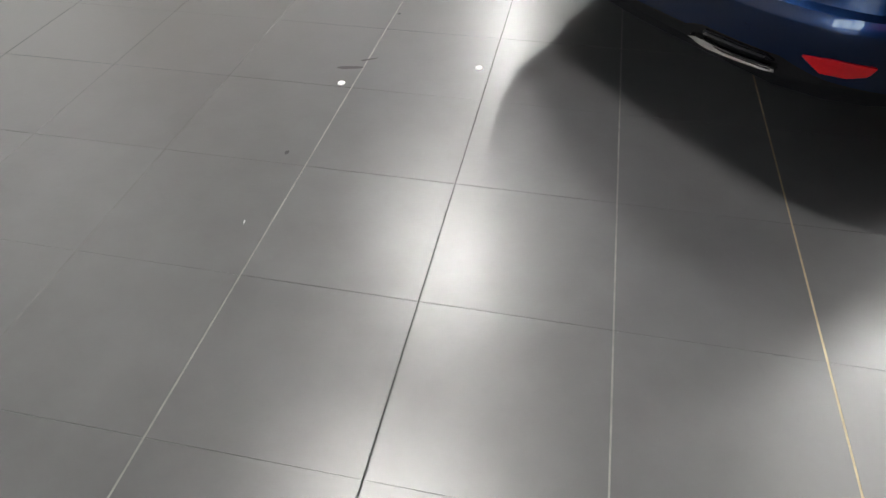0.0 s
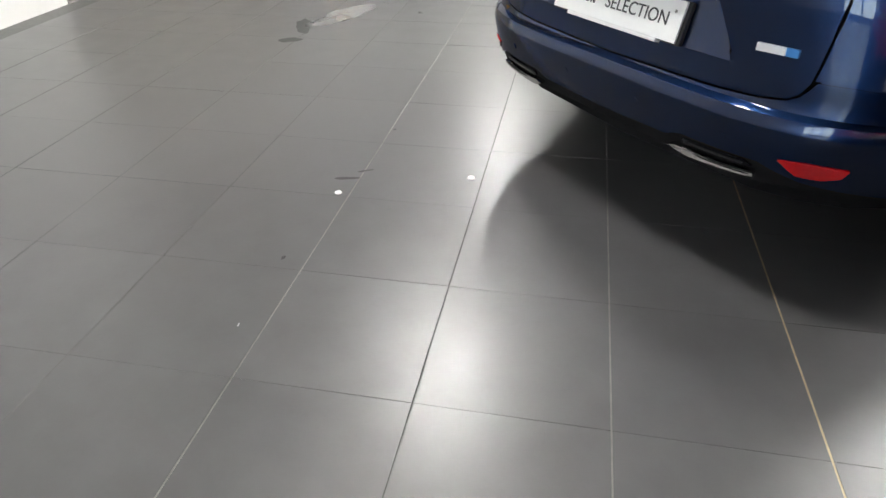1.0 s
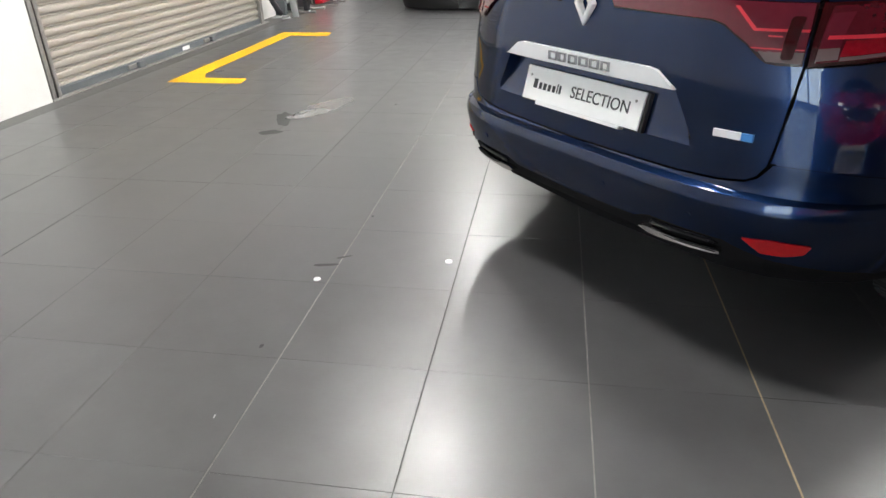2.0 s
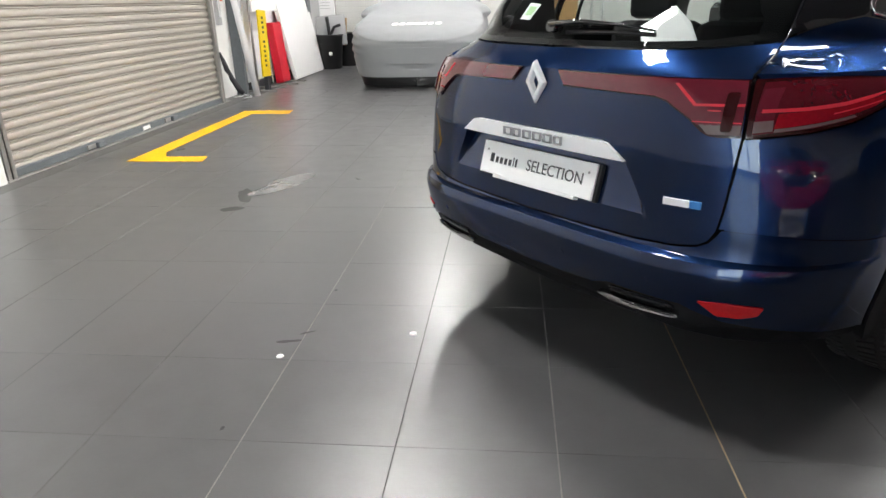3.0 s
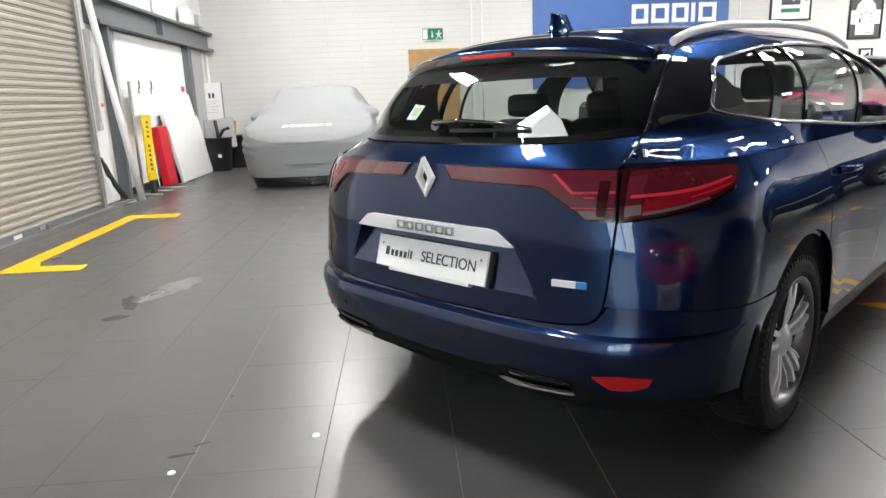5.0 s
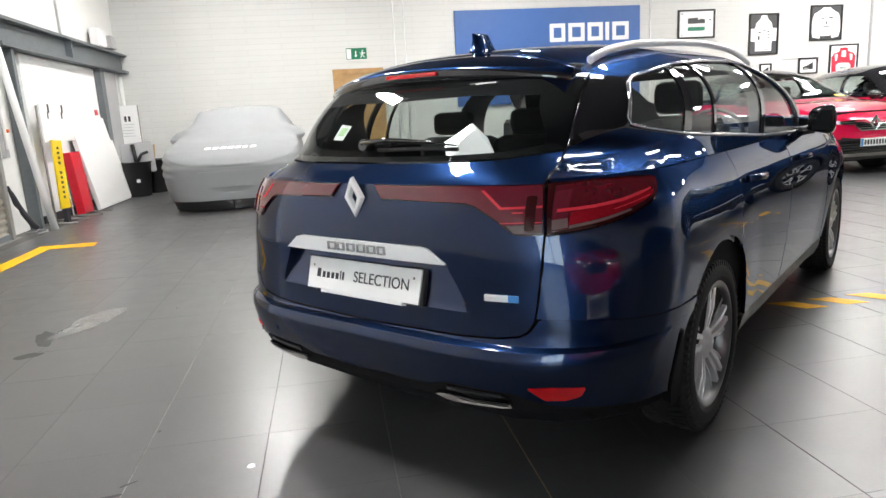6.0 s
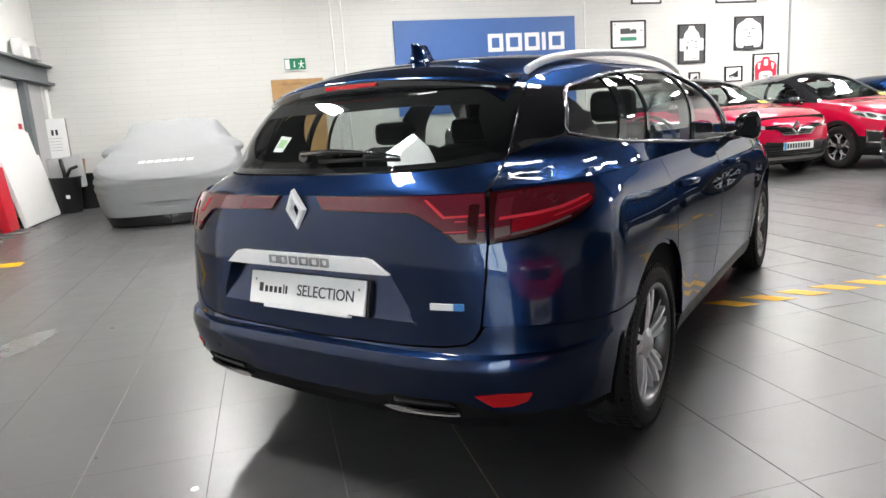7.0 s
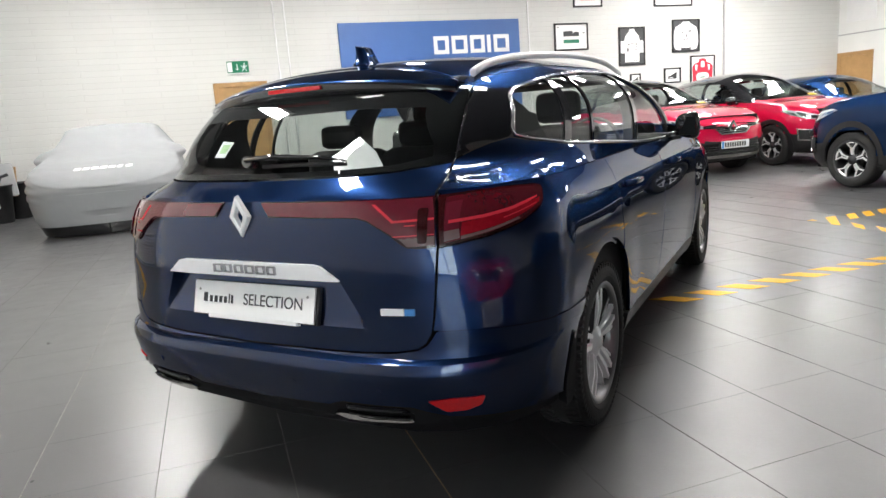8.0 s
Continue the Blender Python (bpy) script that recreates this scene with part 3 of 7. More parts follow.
def back_wall_fittings():
    y = Y1
    # door and frame
    xa, xb, zt = 0.25, 1.30, 2.19
    bm = boxbm(xa, xa + 0.09, y - 0.05, y, 0, zt, bevel=0.006)
    box(bm, xb - 0.09, xb, y - 0.05, y, 0, zt, bevel=0.006)
    box(bm, xa + 0.09, xb - 0.09, y - 0.05, y, zt - 0.09, zt, bevel=0.006)
    plain("door_3", bm, M_WOOD, "oak door frame with an oak door in a white wall", "door")
    d = bpy.data.objects["door_3"]
    part("leaf", boxbm(xa + 0.09, xb - 0.09, y - 0.025, y - 0.002, 0.01, zt - 0.09), M_WOOD, d)
    # exit sign
    e = tagged(part("exit_sign", boxbm(0.56, 0.98, y - 0.05, y, 2.37, 2.60, bevel=0.006), M_GREEN, None), "green emergency exit sign with white symbols above the oak door", "sign")
    part("lower_edge", boxbm(0.555, 0.985, y - 0.055, y - 0.001, 2.355, 2.372), M_WPLAST, e, "white plastic edge")
    part("white_field", boxbm(0.57, 0.66, y - 0.054, y - 0.049, 2.39, 2.58), M_SIGNW, e)
    bm = boxbm(0.745, 0.765, y - 0.054, y - 0.049, 2.43, 2.54)
    for k in range(4):
        box(bm, 0.725 + 0.007 * k, 0.785 - 0.007 * k, y - 0.054, y - 0.049, 2.445 - 0.008 * k, 2.453 - 0.008 * k)
    part("arrow", bm, M_SIGNW, e)
    bm = boxbm(0.875, 0.905, y - 0.054, y - 0.049, 2.45, 2.52)
    box(bm, 0.885, 0.91, y - 0.0535, y - 0.049, 2.53, 2.555)
    for a in ((0.86, 2.42, 35), (0.915, 2.43, -40), (0.925, 2.49, 60), (0.855, 2.485, -55)):
        box(bm, -0.008, 0.008, -0.0025, 0.0025, -0.03, 0.03, m=pose(a[0], y - 0.0515, a[1], 0, a[2], 0))
    part("symbol", bm, M_SIGNW, e)
    # conduits
    for nm, xx, r in (("trim_pipe", 1.58, 0.018), ("trim_pipe", 1.80, 0.018), ("trim_conduit", 12.85, 0.03), ("trim_conduit", 7.28, 0.018)):
        bm = bmesh.new()
        tube(bm, [(xx, y - r, 0.0), (xx, y - r, ZC)], r)
        plain(nm, bm, M_WPLAST if xx < 12 else M_GREYB, "slim painted wall conduit", "conduit")
    # blue sign with the brand drawn as plain white shapes
    sx0, sx1, sz0, sz1 = 2.86, 7.02, 1.30, 3.27
    s = tagged(part("wall_sign", boxbm(sx0, sx1, y - 0.06, y, sz0, sz1, bevel=0.004), M_BLUE, None), "large blue wall sign with white block shapes", "sign")
    lx, lh = 4.94, 0.38
    th = 0.085

    for o, w_ in ((0.0, 0.35), (0.42, 0.37), (0.86, 0.35), (1.27, 0.085), (1.43, 0.38)):
        bm = bmesh.new()
        xa_, za, zc = lx + o, 2.56, 2.56 + lh
        if w_ < 0.1:
            box(bm, xa_, xa_ + w_, y - 0.068, y - 0.058, za, zc)
        else:
            box(bm, xa_, xa_ + th, y - 0.068, y - 0.058, za, zc)
            box(bm, xa_ + w_ - th, xa_ + w_, y - 0.068, y - 0.058, za, zc)
            box(bm, xa_ + th, xa_ + w_ - th, y - 0.068, y - 0.058, za, za + th)
            box(bm, xa_ + th, xa_ + w_ - th, y - 0.068, y - 0.058, zc - th, zc)
        part("white_shape", bm, M_SIGNW, s)
    # framed pictures
    def picture(x0, z0, x1, z1, mount, paint):
        w, h = x1 - x0, z1 - z0
        p = thing("framed_picture", pose(x0, y, z0), "black framed picture hanging on a white wall", "picture", "framed pictures")
        f = 0.035
        bm = boxbm(0, f, -0.04, 0, 0, h, bevel=0.003)
        box(bm, w - f, w, -0.04, 0, 0, h, bevel=0.003)
        box(bm, f, w - f, -0.04, 0, 0, f, bevel=0.003)
        box(bm, f, w - f, -0.04, 0, h - f, h, bevel=0.003)
        part("frame", bm, M_BLACK, p)
        part("mount", boxbm(f, w - f, -0.02, 0, f, h - f), mount, p)
        paint(p, w, h)
        return p

    def cut(pts, w, h, yf, d):
        """A flat cut shape lying on the mount, outline in fractions of the picture."""
        bm = bmesh.new()
        f = bm.faces.new([bm.verts.new((a * w, yf, b * h)) for a, b in pts])
        r = bmesh.ops.extrude_face_region(bm, geom=[f])
        bmesh.ops.translate(bm, vec=(0, d, 0), verts=[v for v in r["geom"] if isinstance(v, bmesh.types.BMVert)])
        bmesh.ops.recalc_face_normals(bm, faces=bm.faces)
        return bm

    def sides(half):
        return half + [(1 - a, b) for a, b in reversed(half)]

    def marks(p, w, h, rows, col):
        for a0, a1, b0, b1 in rows:
            part("print", boxbm(a0 * w, a1 * w, -0.027, -0.022, b0 * h, b1 * h), col, p)

    def jersey(p, w, h):
        part("shirt", cut(sides([(0.50, 0.09), (0.78, 0.09), (0.78, 0.33), (0.94, 0.33), (0.94, 0.64), (0.80, 0.64), (0.76, 0.77), (0.62, 0.88), (0.60, 0.95), (0.50, 0.95)]), w, h, -0.023, 0.006), M_SIGNW, p, "folded sports shirt")
        marks(p, w, h, [(0.30, 0.36, 0.36, 0.46), (0.32, 0.40, 0.53, 0.56), (0.46, 0.56, 0.57, 0.59), (0.62, 0.69, 0.54, 0.57), (0.62, 0.70, 0.48, 0.50), (0.62, 0.70, 0.40, 0.42), (0.54, 0.72, 0.125, 0.14)], M_PGREY)
        part("collar", cut(sides([(0.50, 0.74), (0.55, 0.76), (0.57, 0.83), (0.50, 0.84)]), w, h, -0.027, 0.006), M_WBOARD, p)

    def jacket(p, w, h):
        part("shirt", cut(sides([(0.50, 0.13), (0.66, 0.13), (0.70, 0.06), (0.90, 0.10), (0.96, 0.30), (0.93, 0.60), (0.88, 0.76), (0.66, 0.88), (0.62, 0.93), (0.50, 0.93)]), w, h, -0.023, 0.006), M_SIGNW, p, "folded sports shirt")
        marks(p, w, h, [(0.34, 0.44, 0.60, 0.63), (0.36, 0.40, 0.55, 0.57), (0.58, 0.70, 0.62, 0.66), (0.62, 0.68, 0.57, 0.59), (0.49, 0.53, 0.46, 0.54), (0.40, 0.60, 0.385, 0.41)], M_PGREY)
        marks(p, w, h, [(0.33, 0.37, 0.07, 0.15), (0.63, 0.67, 0.07, 0.15), (0.37, 0.63, 0.075, 0.095)], M_INK)

    def red_shirt(p, w, h):
        part("shirt", cut(sides([(0.50, 0.10), (0.90, 0.10), (0.92, 0.62), (0.84, 0.72), (0.66, 0.78), (0.63, 0.88), (0.50, 0.90)]), w, h, -0.023, 0.006), M_PRED, p, "folded red and white sports shirt")
        for q in ([(0.50, 0.10), (0.74, 0.10), (0.76, 0.34), (0.68, 0.42), (0.50, 0.43)], [(0.50, 0.60), (0.58, 0.62), (0.57, 0.80), (0.50, 0.81)]):
            part("white_panel", cut(sides(q), w, h, -0.027, 0.006), M_SIGNW, p)
        for s in (-1, 1):
            part("white_panel", cut([(0.5 + s * a, b) for a, b in ((0.24, 0.50), (0.29, 0.50), (0.31, 0.68), (0.20, 0.70))][::s], w, h, -0.027, 0.006), M_SIGNW, p)
        marks(p, w, h, [(0.38, 0.62, 0.24, 0.30)], M_PGREEN)

    def landscape(p, w, h):
        part("print", boxbm(0.27 * w, 0.73 * w, -0.024, -0.018, 0.27 * h, 0.46 * h), M_PGREEN, p)
        part("print", boxbm(0.27 * w, 0.73 * w, -0.025, -0.018, 0.40 * h, 0.52 * h), M_SIGNW, p)
        part("print", cut([(0.27, 0.52), (0.73, 0.52), (0.73, 0.66), (0.62, 0.68), (0.55, 0.63), (0.53, 0.72), (0.27, 0.70)], w, h, -0.024, 0.005), M_PGREY, p)
        marks(p, w, h, [(0.10, 0.13, 0.84, 0.88), (0.84, 0.90, 0.62, 0.65), (0.10, 0.12, 0.12, 0.15), (0.86, 0.88, 0.12, 0.15)], M_PGREY)

    def photo(col):
        def go(p, w, h):
            part("print", cut([(0.24, 0.28), (0.76, 0.28), (0.76, 0.74), (0.60, 0.62), (0.42, 0.50), (0.24, 0.44)], w, h, -0.024, 0.006), col, p)
            marks(p, w, h, [(0.30, 0.52, 0.33, 0.37)], M_SIGNW)
        return go
    picture(7.94, 2.52, 8.84, 3.14, M_SIGNW, landscape)
    picture(9.70, 2.10, 10.44, 3.01, M_PGREY, jersey)
    picture(11.25, 2.36, 12.08, 3.15, M_PGREY, jacket)
    picture(11.80, 1.52, 12.56, 2.26, M_SIGNW, red_shirt)
    picture(11.00, 1.62, 11.50, 1.99, M_SIGNW, photo(M_INK))
    picture(10.00, 1.62, 10.30, 1.90, M_SIGNW, photo(M_INK))
    picture(8.47, 3.49, 9.25, 4.05, M_SIGNW, photo(M_PRED))
    picture(10.72, 3.47, 11.85, 4.1, M_SIGNW, photo(M_PBLUE))
    # right wall: door, hatch, rail
    xr = X1
    bm = boxbm(xr - 0.05, xr, 11.13, 11.23, 0, 2.12, bevel=0.005)
    box(bm, xr - 0.05, xr, 12.08, 12.18, 0, 2.12, bevel=0.005)
    box(bm, xr - 0.05, xr, 11.23, 12.08, 2.02, 2.12, bevel=0.005)
    d = plain("door_4", bm, M_WOOD, "oak door frame with an oak door in a side wall", "door")
    part("leaf", boxbm(xr - 0.02, xr - 0.002, 11.23, 12.08, 0.01, 2.02), M_WOOD, d)
    plain("trim_rail", boxbm(xr - 0.03, xr, 8.0, 12.19, 2.58, 2.61), M_GREYB, "thin trim line on the side wall", "trim")
    plain("trim_panel", boxbm(xr - 0.025, xr, 11.1, 11.95, 2.9, 3.6, bevel=0.004), M_WPLAST, "white access panel on the side wall", "panel")


back_wall_fittings()


def floor_line(name, pts, label):
    bm = bmesh.new()
    f = bm.faces.new([bm.verts.new((x, y, 0.0012)) for x, y in pts])
    r = bmesh.ops.extrude_face_region(bm, geom=[f])
    bmesh.ops.translate(bm, vec=(0, 0, 0.0015), verts=[v for v in r["geom"] if isinstance(v, bmesh.types.BMVert)])
    bmesh.ops.recalc_face_normals(bm, faces=bm.faces)
    return bm


def floor_markings():
    w = 0.14
    bm = floor_line("", [(-3.19, 3.05), (-2.53, 3.04), (-2.56, 3.22), (-2.94, 3.23), (-3.02, 3.40), (-3.02, 5.46), (-2.57, 5.44), (-2.60, 5.69), (-3.19, 5.69)], "")
    tagged(part("floor_marking", bm, M_YEL, None), "yellow painted bay line in front of the shutter", "floor marking", "", "structure")
    s = thing("hatched_line", pose(0, 0, 0), "yellow slanted dashes of a walkway line on the tiles", "floor marking", "", "structure")
    ref = None
    for k in range(8):
        if ref is None:
            ref = part("dash", floor_line("", [(2.45, 1.255), (2.60, 1.24), (2.725, 1.085), (2.585, 1.095)], ""), M_YEL, s)
        else:
            o = new("dash", ref.data)
            o.parent = s
            o.location.x = 0.258 * k
    s = thing("hatched_box", pose(0, 0, 0), "yellow dashes round a walkway corner on the tiles", "floor marking", "", "structure")
    part("dash", floor_line("", [(5.20, 2.585), (5.285, 2.60), (5.25, 2.52)], ""), M_YEL, s)
    part("dash", floor_line("", [(5.44, 2.60), (5.56, 2.595), (5.20, 2.235), (5.19, 2.32)], ""), M_YEL, s)
    ref = part("dash", floor_line("", [(5.69, 2.595), (5.80, 2.59), (5.615, 2.39), (5.51, 2.395)], ""), M_YEL, s)
    for k in range(1, 8):
        o = new("dash", ref.data)
        o.parent = s
        o.location.x = 0.205 * k
    ref = part("dash", floor_line("", [(5.37, 2.275), (5.33, 2.12), (5.18, 1.98), (5.22, 2.11)], ""), M_YEL, s)
    for k in range(1, 5):
        o = new("dash", ref.data)
        o.parent = s
        o.location.y = -0.24 * k


floor_markings()


# ---- car body surfaces ----
class Body:
    """Smooth car surface: a lower body with rounded ends, and a glasshouse above the belt."""

    def __init__(self, rear, front, width, belt, roof, rc=0.42, q=5.0, rcf=0.9, qf=3.2, n=2.5, m=2.2, flare=(), tuck=1.0, soft=(0.0, 1.0, 0.0, 0.0), taper=(0.0, 1.0, 1.0)):
        self.rear, self.front, self.width, self.belt, self.roof = Curve(rear), Curve(front), Curve(width), Curve(belt), Curve(roof)
        self.rc, self.q, self.rcf, self.qf, self.n, self.m, self.flare, self.tuck, self.soft, self.taper = rc, q, rcf, qf, n, m, flare, tuck, soft, taper

    def corner(self, z):
        """Depth and squareness of the rear corners, softer towards the belt."""
        k = min(1.0, max(0.0, (z - self.soft[0]) / (self.soft[1] - self.soft[0])))
        return self.rc + k * self.soft[2], self.q + k * self.soft[3]

    def low_x(self, y, z):
        w = self.width(z)
        rc, q = self.corner(z)
        t = (y - self.rear(z)) / rc
        if t <= 0:
            return 0.0
        if t < 1:
            w *= max(0.0, 1 - (1 - t) ** 2) ** (1 / q)
        t = (self.front(z) - y) / self.rcf
        if t <= 0:
            return 0.0
        if t < 1:
            w *= max(0.0, 1 - (1 - t) ** 2) ** (1 / self.qf)
        for fy, fz, fr, fa in self.flare:
            d = math.hypot(y - fy, z - fz) / fr
            if d < 1.6:
                w += fa * max(0.0, 1 - abs(d - 1.05) / 0.55)
        return w

    def ease(self, h):
        k = min(1.0, max(0.0, h / 0.10))
        return k * (2 - k)

    def base(self, y, s=1.0):
        """Half width at the foot of the glasshouse, drawn in towards the rear by a sloping shoulder."""
        d, k, p = self.taper
        w = self.low_x(y, self.belt(y)) * self.tuck
        if d and y < d:
            w *= 1 - k * s * (1 - y / d) ** p
        return w

    def side(self, y, z):
        zb = self.belt(y)
        if z <= zb:
            return Vector((self.low_x(y, z), y, z))
        h = min(1.0, (z - zb) / max(1e-4, self.roof(y) - zb))
        return Vector((self.base(y, self.ease(z - zb)) * (1 - h ** self.n) ** (1 / self.m), y, z))

    def top(self, x, y):
        zb = self.belt(y)
        s = 1.0
        for _ in range(4 if self.taper[0] else 1):
            w = self.base(y, s)
            r = abs(x) / max(w, 1e-5)
            z = zb + (self.roof(y) - zb) * (1 - r ** self.m) ** (1 / self.n) if r < 1 else zb - (r - 1)
            s = self.ease(z - zb)
        return Vector((x, y, z))

    def back(self, x, z):
        if z <= self.belt(0.3):
            r = min(0.9999, abs(x) / self.width(z))
            rc, q = self.corner(z)
            return Vector((x, self.rear(z) + rc * (1 - math.sqrt(1 - r ** q)), z))
        a, b = 0.02, 1.6
        for _ in range(26):
            c = (a + b) / 2
            if self.roof(c) <= z or self.side(c, z).x < abs(x):
                a = c
            else:
                b = c
        return Vector((x, (a + b) / 2, z))

    def nose(self, x, z):
        r = min(0.9999, abs(x) / self.width(z))
        return Vector((x, self.front(z) - self.rcf * (1 - math.sqrt(1 - r ** self.qf)), z))

    def wrap(self, u, z, x0=0.69):
        """Round the rear corner: u is x on the rear face up to x0, then the way along the side."""
        s = 1 if u >= 0 else -1
        if abs(u) <= x0:
            return self.back(u, z)
        y = self.back(x0, z).y + abs(u) - x0
        p = self.side(y, z)
        return Vector((s * p.x, p.y, p.z))


def arc(cy, cz, r, a0, a1, n=14):
    return [(cy + r * math.cos(radians(a0 + (a1 - a0) * i / n)), cz + r * math.sin(radians(a0 + (a1 - a0) * i / n))) for i in range(n + 1)]


# ---- wheel ----
def add_wheel(parent, x, y, z, R, width, rim_r, twin, dark, spokes=5, side=1, detail=True):
    """Tyre with alloy rim; the outer face looks along +x times side."""
    w = width
    prof = [(rim_r - 0.005, w * 0.30), (rim_r + 0.012, w * 0.46), (rim_r + 0.035, w * 0.50), (R - 0.035, w * 0.49), (R - 0.012, w * 0.44), (R - 0.002, w * 0.36), (R, w * 0.2), (R, 0), (R, -w * 0.2), (R - 0.002, -w * 0.36), (R - 0.03, -w * 0.48), (rim_r, -w * 0.46)]
    bm = bmesh.new()
    lathe(bm, prof, 64, "x")
    if detail:
        for k in range(72):
            a = 360 * k / 72
            for sx in (-1, 1):
                box(bm, sx * w * 0.26 - w * 0.13, sx * w * 0.26 + w * 0.13, -0.0095, 0.0095, R - 0.004, R + 0.005, m=pose(0, 0, 0, a + sx * 1.2, 0, 0) @ pose(0, 0, 0, 0, 0, 18 * sx))
            box(bm, w * 0.41, w * 0.478, -0.0075, 0.0075, R - 0.034, R - 0.009, m=pose(0, 0, 0, a, 0, 0))
        lathe(bm, [(rim_r + 0.028, w * 0.502), (rim_r + 0.031, w * 0.508), (rim_r + 0.035, w * 0.502)], 64, "x")
    t = part("wheel", bm, M_RUBBER, parent, "black rubber tyre on an alloy rim")
    t.matrix_basis = pose(x, y, z, 0, 0, 0 if side > 0 else 180)
    # barrel and lip
    bm = bmesh.new()
    lathe(bm, [(rim_r - 0.03, -w * 0.4), (rim_r - 0.02, w * 0.2), (rim_r - 0.014, w * 0.42), (rim_r, w * 0.46), (rim_r + 0.010, w * 0.465), (rim_r + 0.012, w * 0.45)], 64, "x")
    part("rim", bm, M_RIM if twin else M_ALUD, t, "grey alloy rim edge" if twin else "dark alloy rim edge")
    bm = bmesh.new()
    rd = rim_r * (0.68 if twin else 0.50)
    lathe(bm, [(0.02, w * 0.02), (rd, w * 0.02), (rd, -w * 0.05), (0.02, -w * 0.05)], 40, "x")
    part("brake_disc", bm, M_DISC, t)
    bm = bmesh.new()
    lathe(bm, [(0.0, -w * 0.30), (rim_r - 0.015, -w * 0.30)], 40, "x")
    part("inner_shield", bm, M_SHELL, t)
    face = bmesh.new()
    back = bmesh.new()
    fx = w * 0.40

    def spoke(bmx, a, r0, r1, w0, w1, x0, x1, th, skew=0.0, lat=0.0):
        m = pose(0, 0, 0, a, 0, 0)
        quad = []
        for (r, hw, xx) in ((r0, w0, x0), ((r0 + r1) / 2, (w0 + w1) / 2, (x0 + x1) / 2 + 0.008), (r1, w1, x1)):
            sk = lat + skew * (r - r0) / (r1 - r0)
            quad.append([bmx.verts.new(m @ Vector((xx, sk - hw, r))), bmx.verts.new(m @ Vector((xx, sk + hw, r))),
                         bmx.verts.new(m @ Vector((xx - th, sk + hw * 1.25, r))), bmx.verts.new(m @ Vector((xx - th, sk - hw * 1.25, r)))])
        for i in range(2):
            for k in range(4):
                bmx.faces.new((quad[i][k], quad[i][(k + 1) % 4], quad[i + 1][(k + 1) % 4], quad[i + 1][k]))
        bmx.faces.new(quad[0])
        bmx.faces.new(list(reversed(quad[-1])))
    step = 360 / spokes
    for k in range(spokes):
        a = k * step
        if twin:
            for s in (-1, 1):
                spoke(face, a, 0.045, rim_r - 0.008, 0.0078, 0.0098, fx - 0.016, fx + 0.004, 0.020, skew=s * 0.012, lat=s * 0.0155)
                spoke(face, a, 0.06, rim_r - 0.010, 0.0035, 0.005, fx - 0.026, fx - 0.006, 0.026, skew=s * 0.044, lat=s * 0.030)
            spoke(back, a, 0.05, rim_r - 0.014, 0.007, 0.010, fx - 0.040, fx - 0.024, 0.03)
        else:
            for s in (-1, 1):
                spoke(face, a, 0.040, rim_r * 0.64, 0.0055, 0.0060, fx - 0.02, fx - 0.004, 0.02, lat=s * 0.0095, skew=s * 0.006)
                spoke(face, a, rim_r * 0.62, rim_r - 0.006, 0.0075, 0.0085, fx - 0.004, fx + 0.003, 0.02, lat=s * 0.013, skew=s * 0.072)
                spoke(face, a, rim_r - 0.024, rim_r - 0.004, 0.036, 0.040, fx - 0.004, fx + 0.001, 0.012, lat=s * 0.040)
            spoke(back, a, 0.05, rim_r - 0.014, 0.016, 0.05, fx - 0.050, fx - 0.026, 0.02)
    for bmx in (face, back):
        bmesh.ops.recalc_face_normals(bmx, faces=bmx.faces)
    part("spoke_face", face, M_ALU, t, "machined bright spokes")
    part("spoke_back", back, M_ALUD if dark else M_ALU, t)
    bm = bmesh.new()
    lathe(bm, [(0.0, fx + 0.006), (0.026, fx + 0.004), (0.030, fx - 0.004), (0.058, fx - 0.012), (0.066, fx - 0.03), (0.066, fx - 0.06)], 28, "x")
    part("hub_cap", bm, M_ALU if twin else M_ALUD, t)
    if detail:
        for k in range(5):
            bm = bmesh.new()
            a = radians(k * 72 + 36)
            lathe(bm, [(0.0, fx - 0.012), (0.008, fx - 0.014), (0.009, fx - 0.03)], 8, "x", (0, 0.046 * math.cos(a), 0.046 * math.sin(a)))
            part("wheel_bolt", bm, M_ALUD, t)
    return t


